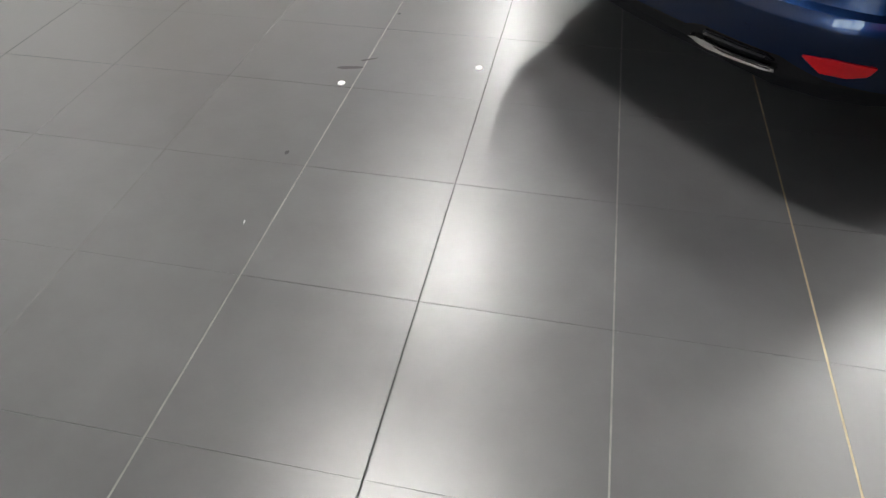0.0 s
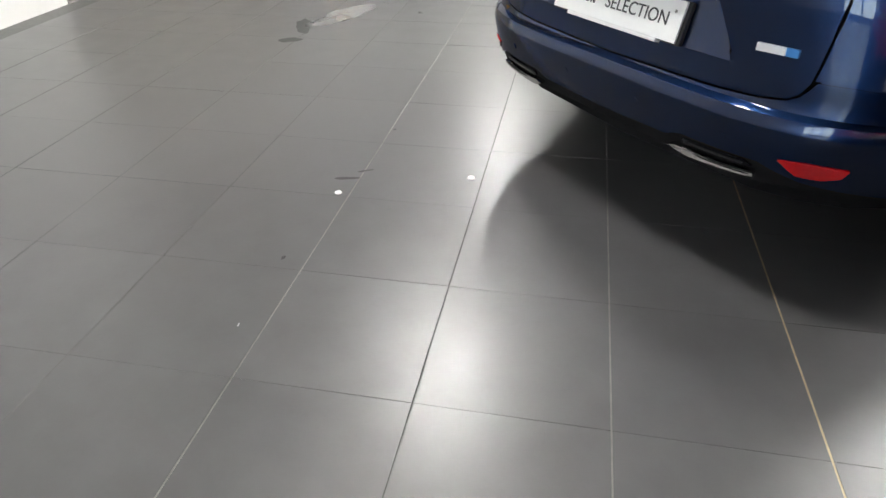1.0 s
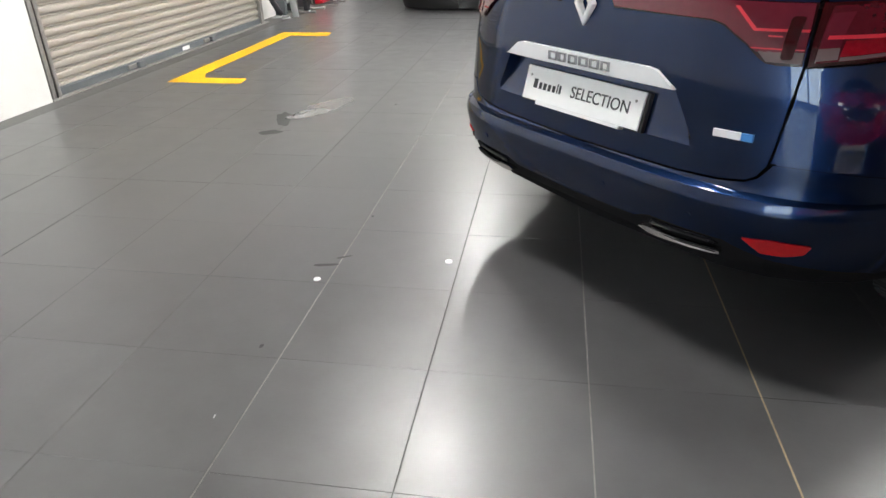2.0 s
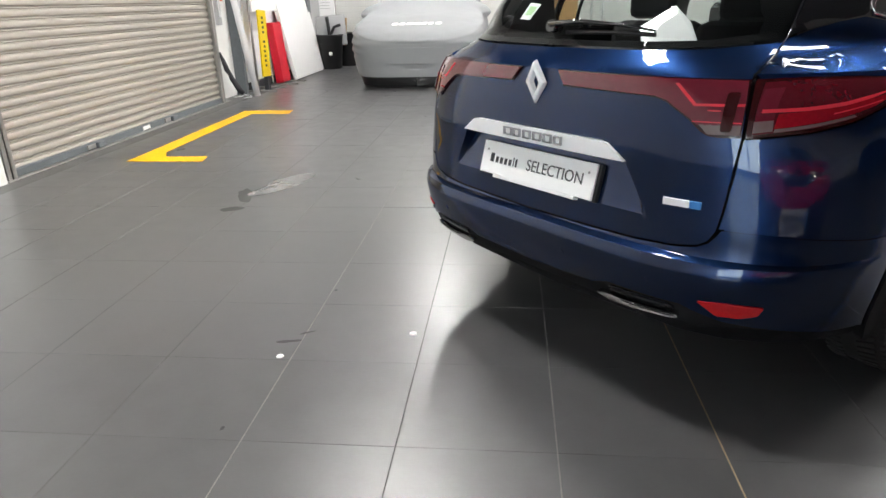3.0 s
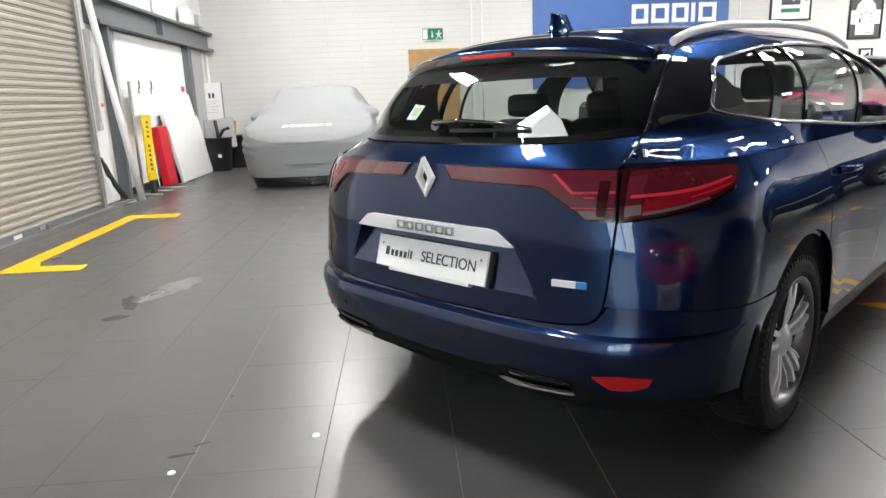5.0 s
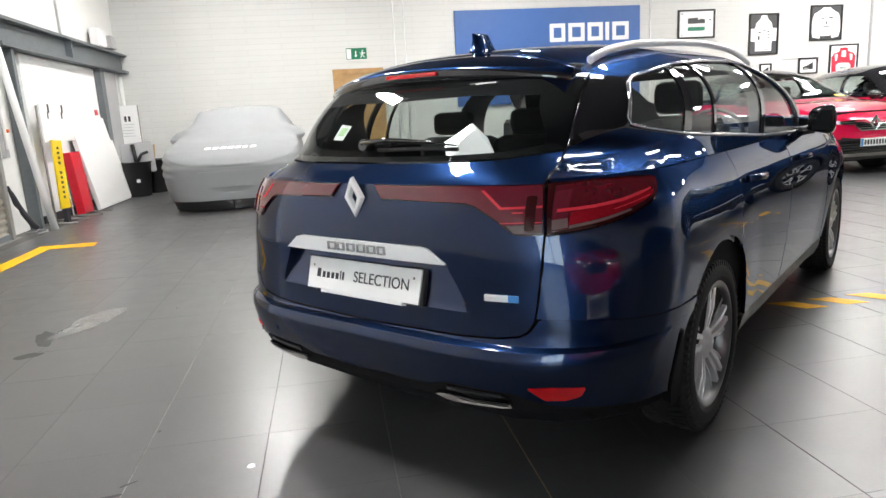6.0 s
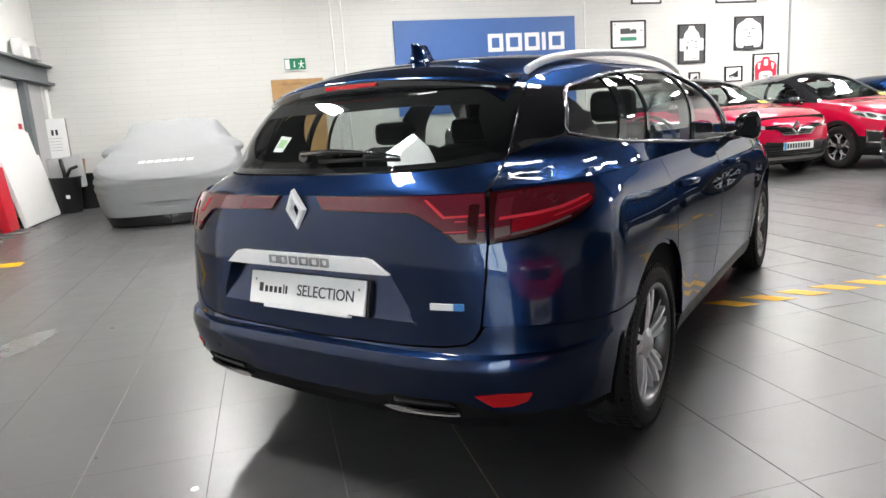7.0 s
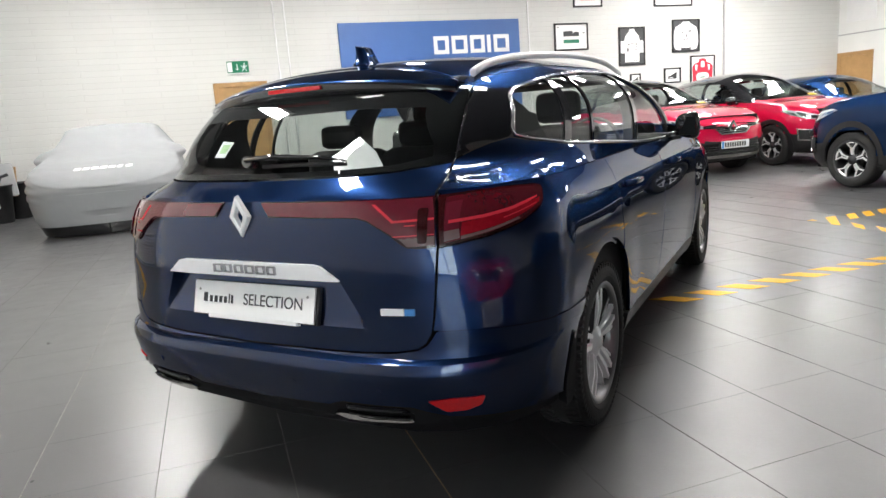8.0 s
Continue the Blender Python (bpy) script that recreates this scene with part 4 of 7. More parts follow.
# ---- the blue estate car ----
ESTATE = Body(
    rear=[(0.18, 0.24), (0.24, 0.16), (0.29, 0.118), (0.34, 0.088), (0.40, 0.069), (0.45, 0.058), (0.484, 0.053), (0.489, 0.0535), (0.518, 0.0635), (0.524, 0.075), (0.530, 0.091), (0.60, 0.094), (0.70, 0.092), (0.80, 0.087), (0.90, 0.092), (0.97, 0.103), (0.985, 0.107), (1.0, 0.116)],
    front=[(0.18, 4.40), (0.30, 4.58), (0.55, 4.62), (0.75, 4.54), (0.85, 4.40), (1.0, 4.1)],
    width=[(0.16, 0.80), (0.22, 0.846), (0.32, 0.866), (0.50, 0.890), (0.62, 0.900), (0.74, 0.904), (0.84, 0.899), (0.92, 0.882), (1.0, 0.840)],
    belt=[(0.0, 1.0), (3.1, 1.0), (3.5, 0.95), (4.0, 0.86), (4.45, 0.74), (4.7, 0.62)],
    roof=[(0.05, 1.0), (0.117, 1.003), (0.158, 1.048), (0.20, 1.110), (0.30, 1.206), (0.40, 1.286), (0.48, 1.342), (0.56, 1.384), (0.70, 1.414), (0.90, 1.434), (1.3, 1.455), (1.9, 1.460), (2.3, 1.44), (2.75, 1.32), (3.3, 1.06), (3.5, 1.0), (4.0, 0.93), (4.4, 0.80), (4.7, 0.64)],
    soft=(0.6, 1.0, 0.15, -1.0), taper=(1.2, 0.38, 1.2), tuck=0.99, n=3.2, m=2.6, rc=0.48, q=4.45,
    flare=((0.985, 0.318, 0.40, 0.012), (3.697, 0.318, 0.40, 0.012)))


def estate_car():
    B = ESTATE
    car = thing("estate_car", pose(0, 0, 0, 0, 0, -48), "dark blue metallic estate car parked on dark tiles", "car")
    hub = (0.985, 3.697)
    R = 0.318

    def both(name, poly, material, step=0.03, label="", **k):
        """The same panel on both flanks, outline in (y, z)."""
        for mir in (False, True):
            patch(name, poly, B.side, material, car, step, label=label, mirror=mir, **k)

    # dark inner shell, set in behind the panels
    bm = bmesh.new()
    ys = [0.20, 0.23, 0.28, 0.35, 0.45, 0.55, 0.6] + [1.38 + 0.1 * i for i in range(20)] + [4.07, 4.2, 4.3, 4.4, 4.5]
    rows = []
    for yy in ys:
        zt = B.belt(yy) - 0.03
        rows.append([bm.verts.new((s * max(0.0, B.low_x(yy - 0.04, z) - 0.03), yy, z)) for s, zz in ((-1, (0.24, 0.3, 0.4, 0.5, 0.6, 0.7, 0.8, 0.9, 1.0)), (1, (1.0, 0.9, 0.8, 0.7, 0.6, 0.5, 0.4, 0.3, 0.24))) for z in [0.2 + (min(1, (q - 0.2) / 0.8)) * (zt - 0.2) for q in zz]])
    for a, b in zip(rows, rows[1:]):
        for k in range(len(a)):
            j = (k + 1) % len(a)
            bm.faces.new((a[k], a[j], b[j], b[k]))
    bm.faces.new(rows[0])
    bm.faces.new(rows[-1])
    bmesh.ops.recalc_face_normals(bm, faces=bm.faces)
    part("underbody", bm, M_SHELL, car, "black inner body and floor")
    for hy in hub:
        for s in (-1, 1):
            bm = bmesh.new()
            prof = arc(0, 0, 0.412, 8, 172, 18)
            a = [bm.verts.new((s * 0.62, hy + p, R + q)) for p, q in prof]
            b = [bm.verts.new((s * 0.875, hy + p, R + q)) for p, q in prof]
            for i in range(len(a) - 1):
                bm.faces.new((a[i], a[i + 1], b[i + 1], b[i]))
            bm.faces.new(a)
            part("wheel_arch_liner", bm, M_SHELL, car)

    # rear bumper: wraps from one wheel arch to the other
    U = 0.69
    ya = B.back(U, 0.5).y
    def u_of(y):
        return U + y - ya
    ar = 0.402
    right = [(u_of(hub[0] - math.sqrt(ar ** 2 - (0.575 - R) ** 2)), 0.575)] + [(u_of(p), q) for p, q in arc(hub[0], R, ar, 142, 186, 8)]
    top_edge = [(0.0, 0.530), (0.24, 0.534), (0.40, 0.537), (0.52, 0.543), (0.585, 0.553), (0.612, 0.568), (0.630, 0.592), (0.640, 0.6085), (0.70, 0.6085), (0.80, 0.599), (0.95, 0.583)]
    low_edge = [(right[-1][0], 0.270), (1.0, 0.306), (0.883, 0.312), (0.77, 0.332), (0.66, 0.352), (0.60, 0.372), (0.565, 0.386), (0.34, 0.386), (0.31, 0.378), (0.28, 0.366), (0.0, 0.356)]
    half = top_edge + right + low_edge
    poly = half + [(-u, z) for u, z in reversed(half[1:-1])]
    patch("rear_bumper", poly, B.wrap, M_PAINT, car, 0.022, off=0.0, thick=0.02, cuts=[((-2, 0.484), (2, 0.484)), ((-2, 0.489), (2, 0.489)), ((-2, 0.518), (2, 0.518)), ((-2, 0.524), (2, 0.524))], label="dark blue rear bumper")
    for s in (1, -1):
        f = (lambda q: q) if s > 0 else (lambda q: list(reversed([(-u, z) for u, z in q])))
        patch("seam_flange", f([(0.645, 0.57), (0.645, 0.635), (0.85, 0.63), (1.02, 0.615), (1.02, 0.56)]), B.wrap, M_PAINT, car, 0.03, off=-0.006, thick=0.0)
    # lower black valance with vents and bright finishers
    half = [(0.0, 0.352), (0.28, 0.362), (0.315, 0.374), (0.345, 0.382), (0.565, 0.382), (0.598, 0.368), (0.655, 0.348), (0.60, 0.312), (0.36, 0.312), (0.30, 0.318), (0.0, 0.316)]
    patch("rear_valance", half + [(-u, z) for u, z in reversed(half[1:-1])], B.wrap, M_SHELL, car, 0.025, off=-0.006, thick=0.03, label="black plastic lower valance")
    for s in (1, -1):
        f = (lambda q: q) if s > 0 else (lambda q: list(reversed([(-u, z) for u, z in q])))
        tip = patch("exhaust_trim", f([(0.300, 0.343), (0.325, 0.351), (0.42, 0.350), (0.560, 0.356), (0.560, 0.342), (0.53, 0.337), (0.36, 0.328), (0.335, 0.331)]), B.wrap, M_TIP, car, 0.02, off=0.012, thick=0.03, label="bright exhaust finisher")
        patch("trim_slot", f([(0.385, 0.3475), (0.44, 0.3455), (0.55, 0.3495), (0.55, 0.3465), (0.44, 0.3425), (0.40, 0.3435)]), B.wrap, M_SHELL, tip, 0.02, off=0.0128, thick=0.002, label="dark slot")
        patch("trim_slot", f([(0.42, 0.3515), (0.56, 0.3575), (0.56, 0.3535), (0.45, 0.3480)]), B.wrap, M_SHELL, tip, 0.02, off=0.0128, thick=0.002)
        patch("bumper_vent", f(rounded([(0.345, 0.375), (0.53, 0.378), (0.555, 0.364), (0.34, 0.357)], 0.006)), B.wrap, M_GLOSS, car, 0.02, off=0.001, thick=0.01, label="dark vent slot")
        patch("vent_bar", f([(0.35, 0.3685), (0.53, 0.3725), (0.53, 0.3690), (0.35, 0.3650)]), B.wrap, M_BLACK, car, 0.02, off=0.006, thick=0.01)
        patch("reflector", f(rounded([(0.612, 0.409), (0.68, 0.416), (0.742, 0.411), (0.730, 0.384), (0.70, 0.371), (0.655, 0.371)], 0.005)), B.wrap, M_REFL, car, 0.015, off=0.004, thick=0.01, label="red rear reflector")
        patch("mud_flap", f([(u_of(hub[0] - 0.50), 0.305), (u_of(hub[0] - 0.404), 0.50), (u_of(hub[0] - 0.39), 0.42), (u_of(hub[0] - 0.39), 0.19), (u_of(hub[0] - 0.53), 0.22)]), B.wrap, M_SHELL, car, 0.02, off=0.006, thick=0.03, label="black mud flap")

    for u in (-0.47, -0.16, 0.16, 0.47):
        ring = [(u + 0.010 * math.cos(a * math.pi / 6), 0.432 + 0.010 * math.sin(a * math.pi / 6)) for a in range(12)]
        patch("parking_sensor", ring, B.wrap, M_PAINT, car, 0.02, off=0.0025, thick=0.006)

    # tailgate
    seam = Curve([(0.53, 0.52), (0.558, 0.587), (0.575, 0.612), (0.62, 0.630), (0.72, 0.641), (0.85, 0.648), (0.98, 0.628), (1.02, 0.616), (1.075, 0.595), (1.18, 0.596), (1.30, 0.574)])
    half = [(0.0, 0.536), (0.24, 0.540), (0.40, 0.543), (0.52, 0.549), (0.585, 0.559), (0.609, 0.575), (0.626, 0.605)] + [(seam(z) - 0.002, z) for z in (0.65, 0.72, 0.80, 0.85, 0.90, 0.95, 0.98, 1.0, 1.02, 1.045, 1.066)] + [(0.48, 1.054), (0.30, 1.050), (0.0, 1.048)]
    zt, zb, xt, xb = 0.758, 0.614, 0.355, 0.436

    def recess(u, z):
        if zb < z < zt and abs(u) < xb + (xt - xb) * (z - zb) / (zt - zb) - 0.0005:
            k = (z - zb) / (zt - zb)
            edge = (xb + (xt - xb) * k - abs(u)) / 0.014
            return -0.042 * k ** 0.8 * min(1.0, edge)
        return 0.0
    cuts = [((-xb, zb), (-xt, zt)), ((xb, zb), (xt, zt)), ((-xb + 0.014, zb), (-xt + 0.014, zt)), ((xb - 0.014, zb), (xt - 0.014, zt)), ((-1, zb), (1, zb)), ((-1, zt), (1, zt)), ((-1, zt - 0.004), (1, zt - 0.004))]
    tail = patch("tailgate", half + [(-u, z) for u, z in reversed(half[1:-1])], B.back, M_PAINT, car, 0.022, thick=0.02, cuts=cuts, push=recess, label="dark blue tailgate with a plate recess")
    # plate on its holder
    pm = pose(0, B.back(0, 0.672).y + 0.006, 0.672, -15)
    part("plate_holder", boxbm(-0.268, 0.268, -0.004, 0.014, -0.060, 0.056, bevel=0.004), M_BLACK, tail).matrix_basis = pm
    part("plate_ledge", boxbm(-0.19, 0.19, -0.011, 0.012, -0.067, -0.055, bevel=0.002), M_PLATE, tail, "silver lower lip of the plate holder").matrix_basis = pm
    plate = part("number_plate", boxbm(-0.260, 0.258, -0.012, -0.004, -0.056, 0.055, bevel=0.002), M_PLATE, tail, "silver show plate with dark lettering")
    plate.matrix_basis = pm
    bm = bmesh.new()
    for k, (w_, h_) in enumerate(((0.022, 0.030), (0.016, 0.021), (0.017, 0.021), (0.016, 0.021), (0.016, 0.021), (0.005, 0.030), (0.010, 0.027))):
        xx = -0.214 + sum((0.028, 0.0215, 0.0225, 0.0215, 0.0215, 0.0105, 0.014)[:k])
        box(bm, xx, xx + w_ * 0.8, -0.0135, -0.0115, -0.015, -0.015 + h_)
    part("brand_bars", bm, M_INK, plate, "dark bars in place of a name")
    text_part("lettering", "SELECTION", 0.052, M_INK, plate, pose(0.090, -0.0125, 0.0, 90, 0, 0) @ Matrix.Diagonal((0.94, 1, 1, 1)), "dark printed letters")
    for sx in (-0.232, 0.232):
        bm = bmesh.new()
        lathe(bm, [(0.0, 0.0), (0.004, 0.0005), (0.0045, 0.002)], 10, "z")
        part("plate_screw", bm, M_GALV, plate).matrix_basis = pose(sx, -0.0125, 0.025, 90)
    # bright strip
    half = [(0.0, 0.805), (0.27, 0.805), (0.298, 0.800), (0.318, 0.786), (0.360, 0.757), (0.0, 0.757)]
    strip = patch("chrome_strip", half + [(-u, z) for u, z in reversed(half[1:-1])], B.back, M_SATIN, tail, 0.02, off=0.012, thick=0.045, label="bright satin strip over the plate")
    for k, wd in enumerate((0.038, 0.032, 0.034, 0.036, 0.036, 0.032)):
        # a plain hollow block for each character
        xx = -0.130 + 0.046 * k
        yy = B.back(xx, 0.782).y
        bm = bmesh.new()
        rings = []
        for d, y_ in ((0.0, -0.010), (0.0, -0.020), (0.0045, -0.020), (0.0045, -0.010)):
            rings.append([bm.verts.new((px, yy + y_, pz)) for px, pz in ((xx + d, 0.769 + d), (xx + wd - d, 0.769 + d), (xx + wd - d, 0.796 - d), (xx + d, 0.796 - d))])
        for ra, rb in zip(rings, rings[1:]):
            for j in range(4):
                bm.faces.new((ra[j], ra[(j + 1) % 4], rb[(j + 1) % 4], rb[j]))
        bmesh.ops.recalc_face_normals(bm, faces=bm.faces)
        part("name_block", bm, M_NAME, strip)
    # hybrid badge
    bp = B.back(0.535, 0.668)
    ang = math.degrees(math.atan2(B.back(0.57, 0.668).y - B.back(0.50, 0.668).y, 0.07))
    bd = part("badge", boxbm(-0.052, 0.020, -0.006, 0.004, -0.010, 0.010, bevel=0.002), M_SATIN, tail, "small silver and blue badge")
    bd.matrix_basis = pose(bp.x, bp.y, bp.z, 0, 0, ang)
    part("badge_end", boxbm(0.021, 0.052, -0.006, 0.004, -0.010, 0.010, bevel=0.002), M_PBLUE, bd, "blue badge end")
    # diamond emblem as a plain shape
    bm = bmesh.new()
    H, W, t = 0.068, 0.041, 0.016
    rings = []
    for kx, kz, yy in ((1.0, 1.0, 0.0), (0.93, 0.95, -t), (0.72, 0.77, -t - 0.003), (0.47, 0.54, -t), (0.42, 0.50, 0.0)):
        rings.append([bm.verts.new((x * W * kx, yy, z * H * kz)) for x, z in ((0, 1), (1, 0), (0, -1), (-1, 0))])
    for ra, rb in zip(rings, rings[1:]):
        for k in range(4):
            j = (k + 1) % 4
            bm.faces.new((ra[k], ra[j], rb[j], rb[k]))
    bmesh.ops.recalc_face_normals(bm, faces=bm.faces)
    bmesh.ops.bevel(bm, geom=[e for e in bm.edges if e.calc_face_angle(0) > 0.3], offset=0.0015, segments=2, profile=0.5, affect="EDGES")
    p = B.back(0, 0.945)
    part("emblem", bm, M_EMBLEM, tail, "bright diamond emblem").matrix_basis = pose(0, p.y - 0.003, 0.948, 4)

    # tail lamps on the tailgate
    for s in (1, -1):
        f = (lambda q: q) if s > 0 else (lambda q: list(reversed([(-u, z) for u, z in q])))
        lamp = patch("tail_lamp", f([(0.078, 0.988), (0.40, 0.988), (0.625, 0.986), (0.636, 0.94), (0.645, 0.850), (0.60, 0.848), (0.572, 0.851), (0.553, 0.862), (0.52, 0.889), (0.455, 0.928), (0.425, 0.936), (0.39, 0.939), (0.112, 0.943)]), B.back, M_LAMPD, car, 0.02, off=0.005, thick=0.02, label="dark red tail lamp on the tailgate")
        patch("lamp_lens", f([(0.084, 0.9845), (0.40, 0.9845), (0.621, 0.982), (0.632, 0.94), (0.640, 0.880), (0.545, 0.876), (0.522, 0.8925), (0.457, 0.9315), (0.425, 0.940), (0.115, 0.947)]), B.back, M_LAMPR, lamp, 0.02, off=0.009, thick=0.005, label="red lamp lens")
        patch("clear_lens", f([(0.548, 0.878), (0.639, 0.880), (0.641, 0.855), (0.572, 0.855)]), B.back, M_LAMPG, lamp, 0.02, off=0.009, thick=0.005, label="clear grey lamp lens")
        patch("light_guide", f([(0.468, 0.973), (0.478, 0.973), (0.532, 0.927), (0.634, 0.929), (0.634, 0.923), (0.528, 0.921)]), B.back, M_STRIP, lamp, 0.02, off=0.0105, thick=0.003, label="bright red light guide")
        patch("light_guide", f([(0.53, 0.8855), (0.638, 0.8865), (0.638, 0.8835), (0.534, 0.8825)]), B.back, M_STRIP, lamp, 0.02, off=0.0105, thick=0.003)
        patch("bulb_recess", f(rounded([(0.592, 0.955), (0.618, 0.955), (0.622, 0.862), (0.598, 0.862)], 0.008)), B.back, M_LAMPD, lamp, 0.02, off=0.0115, thick=0.003, label="dark bulb recess")
        patch("light_guide", f([(0.56, 0.9135), (0.59, 0.9135), (0.59, 0.910), (0.563, 0.910)]), B.back, M_STRIP, lamp, 0.02, off=0.0115, thick=0.003)
        # flank part of the lamp
        z2 = [(0.633, 0.986), (0.72, 0.990), (0.83, 0.988), (0.912, 0.983), (0.938, 0.978), (0.945, 0.962), (0.939, 0.936), (0.925, 0.922), (0.885, 0.906), (0.845, 0.890), (0.76, 0.868), (0.654, 0.849), (0.643, 0.94)]
        lamp = patch("tail_lamp", f(z2), B.wrap, M_LAMPD, car, 0.015, off=0.006, thick=0.02, label="dark red tail lamp on the flank")
        patch("lamp_lens", f([(0.652, 0.977), (0.72, 0.982), (0.83, 0.980), (0.905, 0.976), (0.930, 0.971), (0.936, 0.960), (0.931, 0.939), (0.919, 0.928), (0.88, 0.912), (0.84, 0.897), (0.76, 0.876), (0.664, 0.858)]), B.wrap, M_LAMPU, lamp, 0.015, off=0.0125, thick=0.005, label="deep red lamp lens")
        patch("red_field", f([(0.697, 0.908), (0.80, 0.922), (0.86, 0.934), (0.918, 0.944), (0.912, 0.932), (0.88, 0.919), (0.80, 0.895), (0.697, 0.874)]), B.wrap, M_LAMPS, lamp, 0.015, off=0.0136, thick=0.003, label="bright red lower field")
        patch("inner_field", f([(0.657, 0.962), (0.690, 0.966), (0.694, 0.872), (0.662, 0.868)]), B.wrap, M_LAMPR, lamp, 0.015, off=0.0140, thick=0.003)
        patch("clear_lens", f([(0.660, 0.889), (0.693, 0.893), (0.696, 0.868), (0.663, 0.862)]), B.wrap, M_LAMPG, lamp, 0.015, off=0.0146, thick=0.003, label="clear grey lamp lens")
        patch("clear_lens", f([(0.698, 0.873), (0.76, 0.885), (0.835, 0.903), (0.840, 0.898), (0.76, 0.878), (0.698, 0.865)]), B.wrap, M_LAMPG, lamp, 0.015, off=0.0140, thick=0.003, label="clear grey lamp lens")
        patch("light_guide", f([(0.668, 0.917), (0.74, 0.922), (0.81, 0.931), (0.87, 0.943), (0.905, 0.949), (0.905, 0.945), (0.87, 0.936), (0.81, 0.923), (0.74, 0.914), (0.668, 0.909)]), B.wrap, M_STRIP, lamp, 0.015, off=0.0156, thick=0.003, label="bright red light guide")
        patch("light_guide", f([(0.79, 0.908), (0.900, 0.932), (0.900, 0.929), (0.79, 0.905)]), B.wrap, M_STRIP, lamp, 0.015, off=0.0156, thick=0.002)

    # rear quarter, doors, wings: outlines in (y, z)
    sy = lambda z: B.back(seam(z) + 0.004, z).y
    arch = lambda hy, a0, a1, n=16, r=0.402: arc(hy, R, r, a0, a1, n)
    yl = lambda u, z: B.back(0.69, z).y + u - 0.69 if u > 0.69 else B.back(u, z).y
    q = [(sy(z), z) for z in (0.613, 0.65, 0.72, 0.80, 0.846)]
    q += [(yl(u, z), z) for u, z in ((0.76, 0.864), (0.847, 0.886), (0.89, 0.902), (0.929, 0.918), (0.943, 0.933), (0.950, 0.962), (0.943, 0.982), (0.915, 0.987), (0.83, 0.992), (0.72, 0.994), (0.64, 0.990))]
    q += [(sy(0.9995) , 0.9995), (1.22, 0.9995), (1.22, 0.76)]
    q += arch(hub[0], 54, 138, 14) + [(0.53, 0.583), (0.42, 0.597), (0.31, 0.604), (0.20, 0.611)]
    both("quarter_panel", q, M_PAINT, 0.02, thick=0.015, label="dark blue rear quarter panel")
    # shoulder between lamp and glass
    sh = [(sy(1.0005), 1.0005), (1.22, 1.0005), (1.22, 1.058), (0.93, 1.078), (0.72, 1.108), (0.635, 1.123), (0.56, 1.113), (0.49, 1.095), (sy(1.068), 1.072), (sy(1.04), 1.04)]
    both("shoulder_panel", sh, M_PAINT, 0.02, thick=0.012)
    both("rear_door", [(1.226, 0.9995), (2.14, 0.9995), (2.14, 0.30), (1.46, 0.30)] + arch(hub[0], 20, 52, 6) + [(1.226, 0.76)], M_PAINT, 0.045, thick=0.015, label="dark blue rear door")
    both("front_door", [(2.146, 0.9995), (3.10, 0.995), (3.20, 0.90), (3.22, 0.30), (2.146, 0.30)], M_PAINT, 0.06, thick=0.015, label="dark blue front door")
    both("front_wing", [(3.11, 0.985), (3.5, 0.945), (4.0, 0.855), (4.3, 0.77), (4.3, 0.45), (4.15, 0.30)] + arch(hub[1], 0, 180, 20) + [(3.23, 0.30), (3.21, 0.90)], M_PAINT, 0.05, thick=0.015, label="dark blue front wing")
    both("sill", [(1.43, 0.294), (3.26, 0.294), (3.28, 0.19), (1.40, 0.19)], M_BLACK, 0.06, thick=0.02, label="black sill panel")
    both("arch_moulding", arch(hub[0], 178, 66, 18, 0.402) + arch(hub[0], 66, 178, 18, 0.384), M_PAINT, 0.03, off=-0.012, thick=0.02)
    # bonnet and nose
    patch("bonnet", [(-0.80, 3.25), (0.80, 3.25), (0.72, 4.0), (0.55, 4.35), (-0.55, 4.35), (-0.72, 4.0)], B.top, M_PAINT, car, 0.06, label="dark blue bonnet")
    patch("front_bumper", [(-0.86, 0.22), (0.86, 0.22), (0.86, 0.72), (-0.86, 0.72)], B.nose, M_PAINT, car, 0.06)
    # roof
    roof = [(-0.56, 0.60), (-0.55, 0.50), (0.55, 0.50), (0.56, 0.60), (0.60, 1.0), (0.60, 2.0), (0.58, 2.30), (-0.58, 2.30), (-0.60, 2.0), (-0.60, 1.0)]
    patch("roof", roof, B.top, M_PAINT, car, 0.05, thick=0.03, label="dark blue roof")
    win_top = [(0.66, 1.262), (0.72, 1.274), (0.83, 1.294), (1.08, 1.330), (1.44, 1.352), (1.85, 1.358), (2.05, 1.345), (2.22, 1.295), (2.42, 1.19), (2.60, 1.06)]
    cant_hi = [(2.66, 1.10), (2.46, 1.25), (2.28, 1.37), (2.0, 1.401), (1.5, 1.401), (1.0, 1.383), (0.75, 1.355), (0.62, 1.325)]
    both("cant_rail", win_top + cant_hi + [(0.60, 1.290)], M_PAINT, 0.04, thick=0.015)
    # roof spoiler
    bm = bmesh.new()
    n = 22
    secs = []
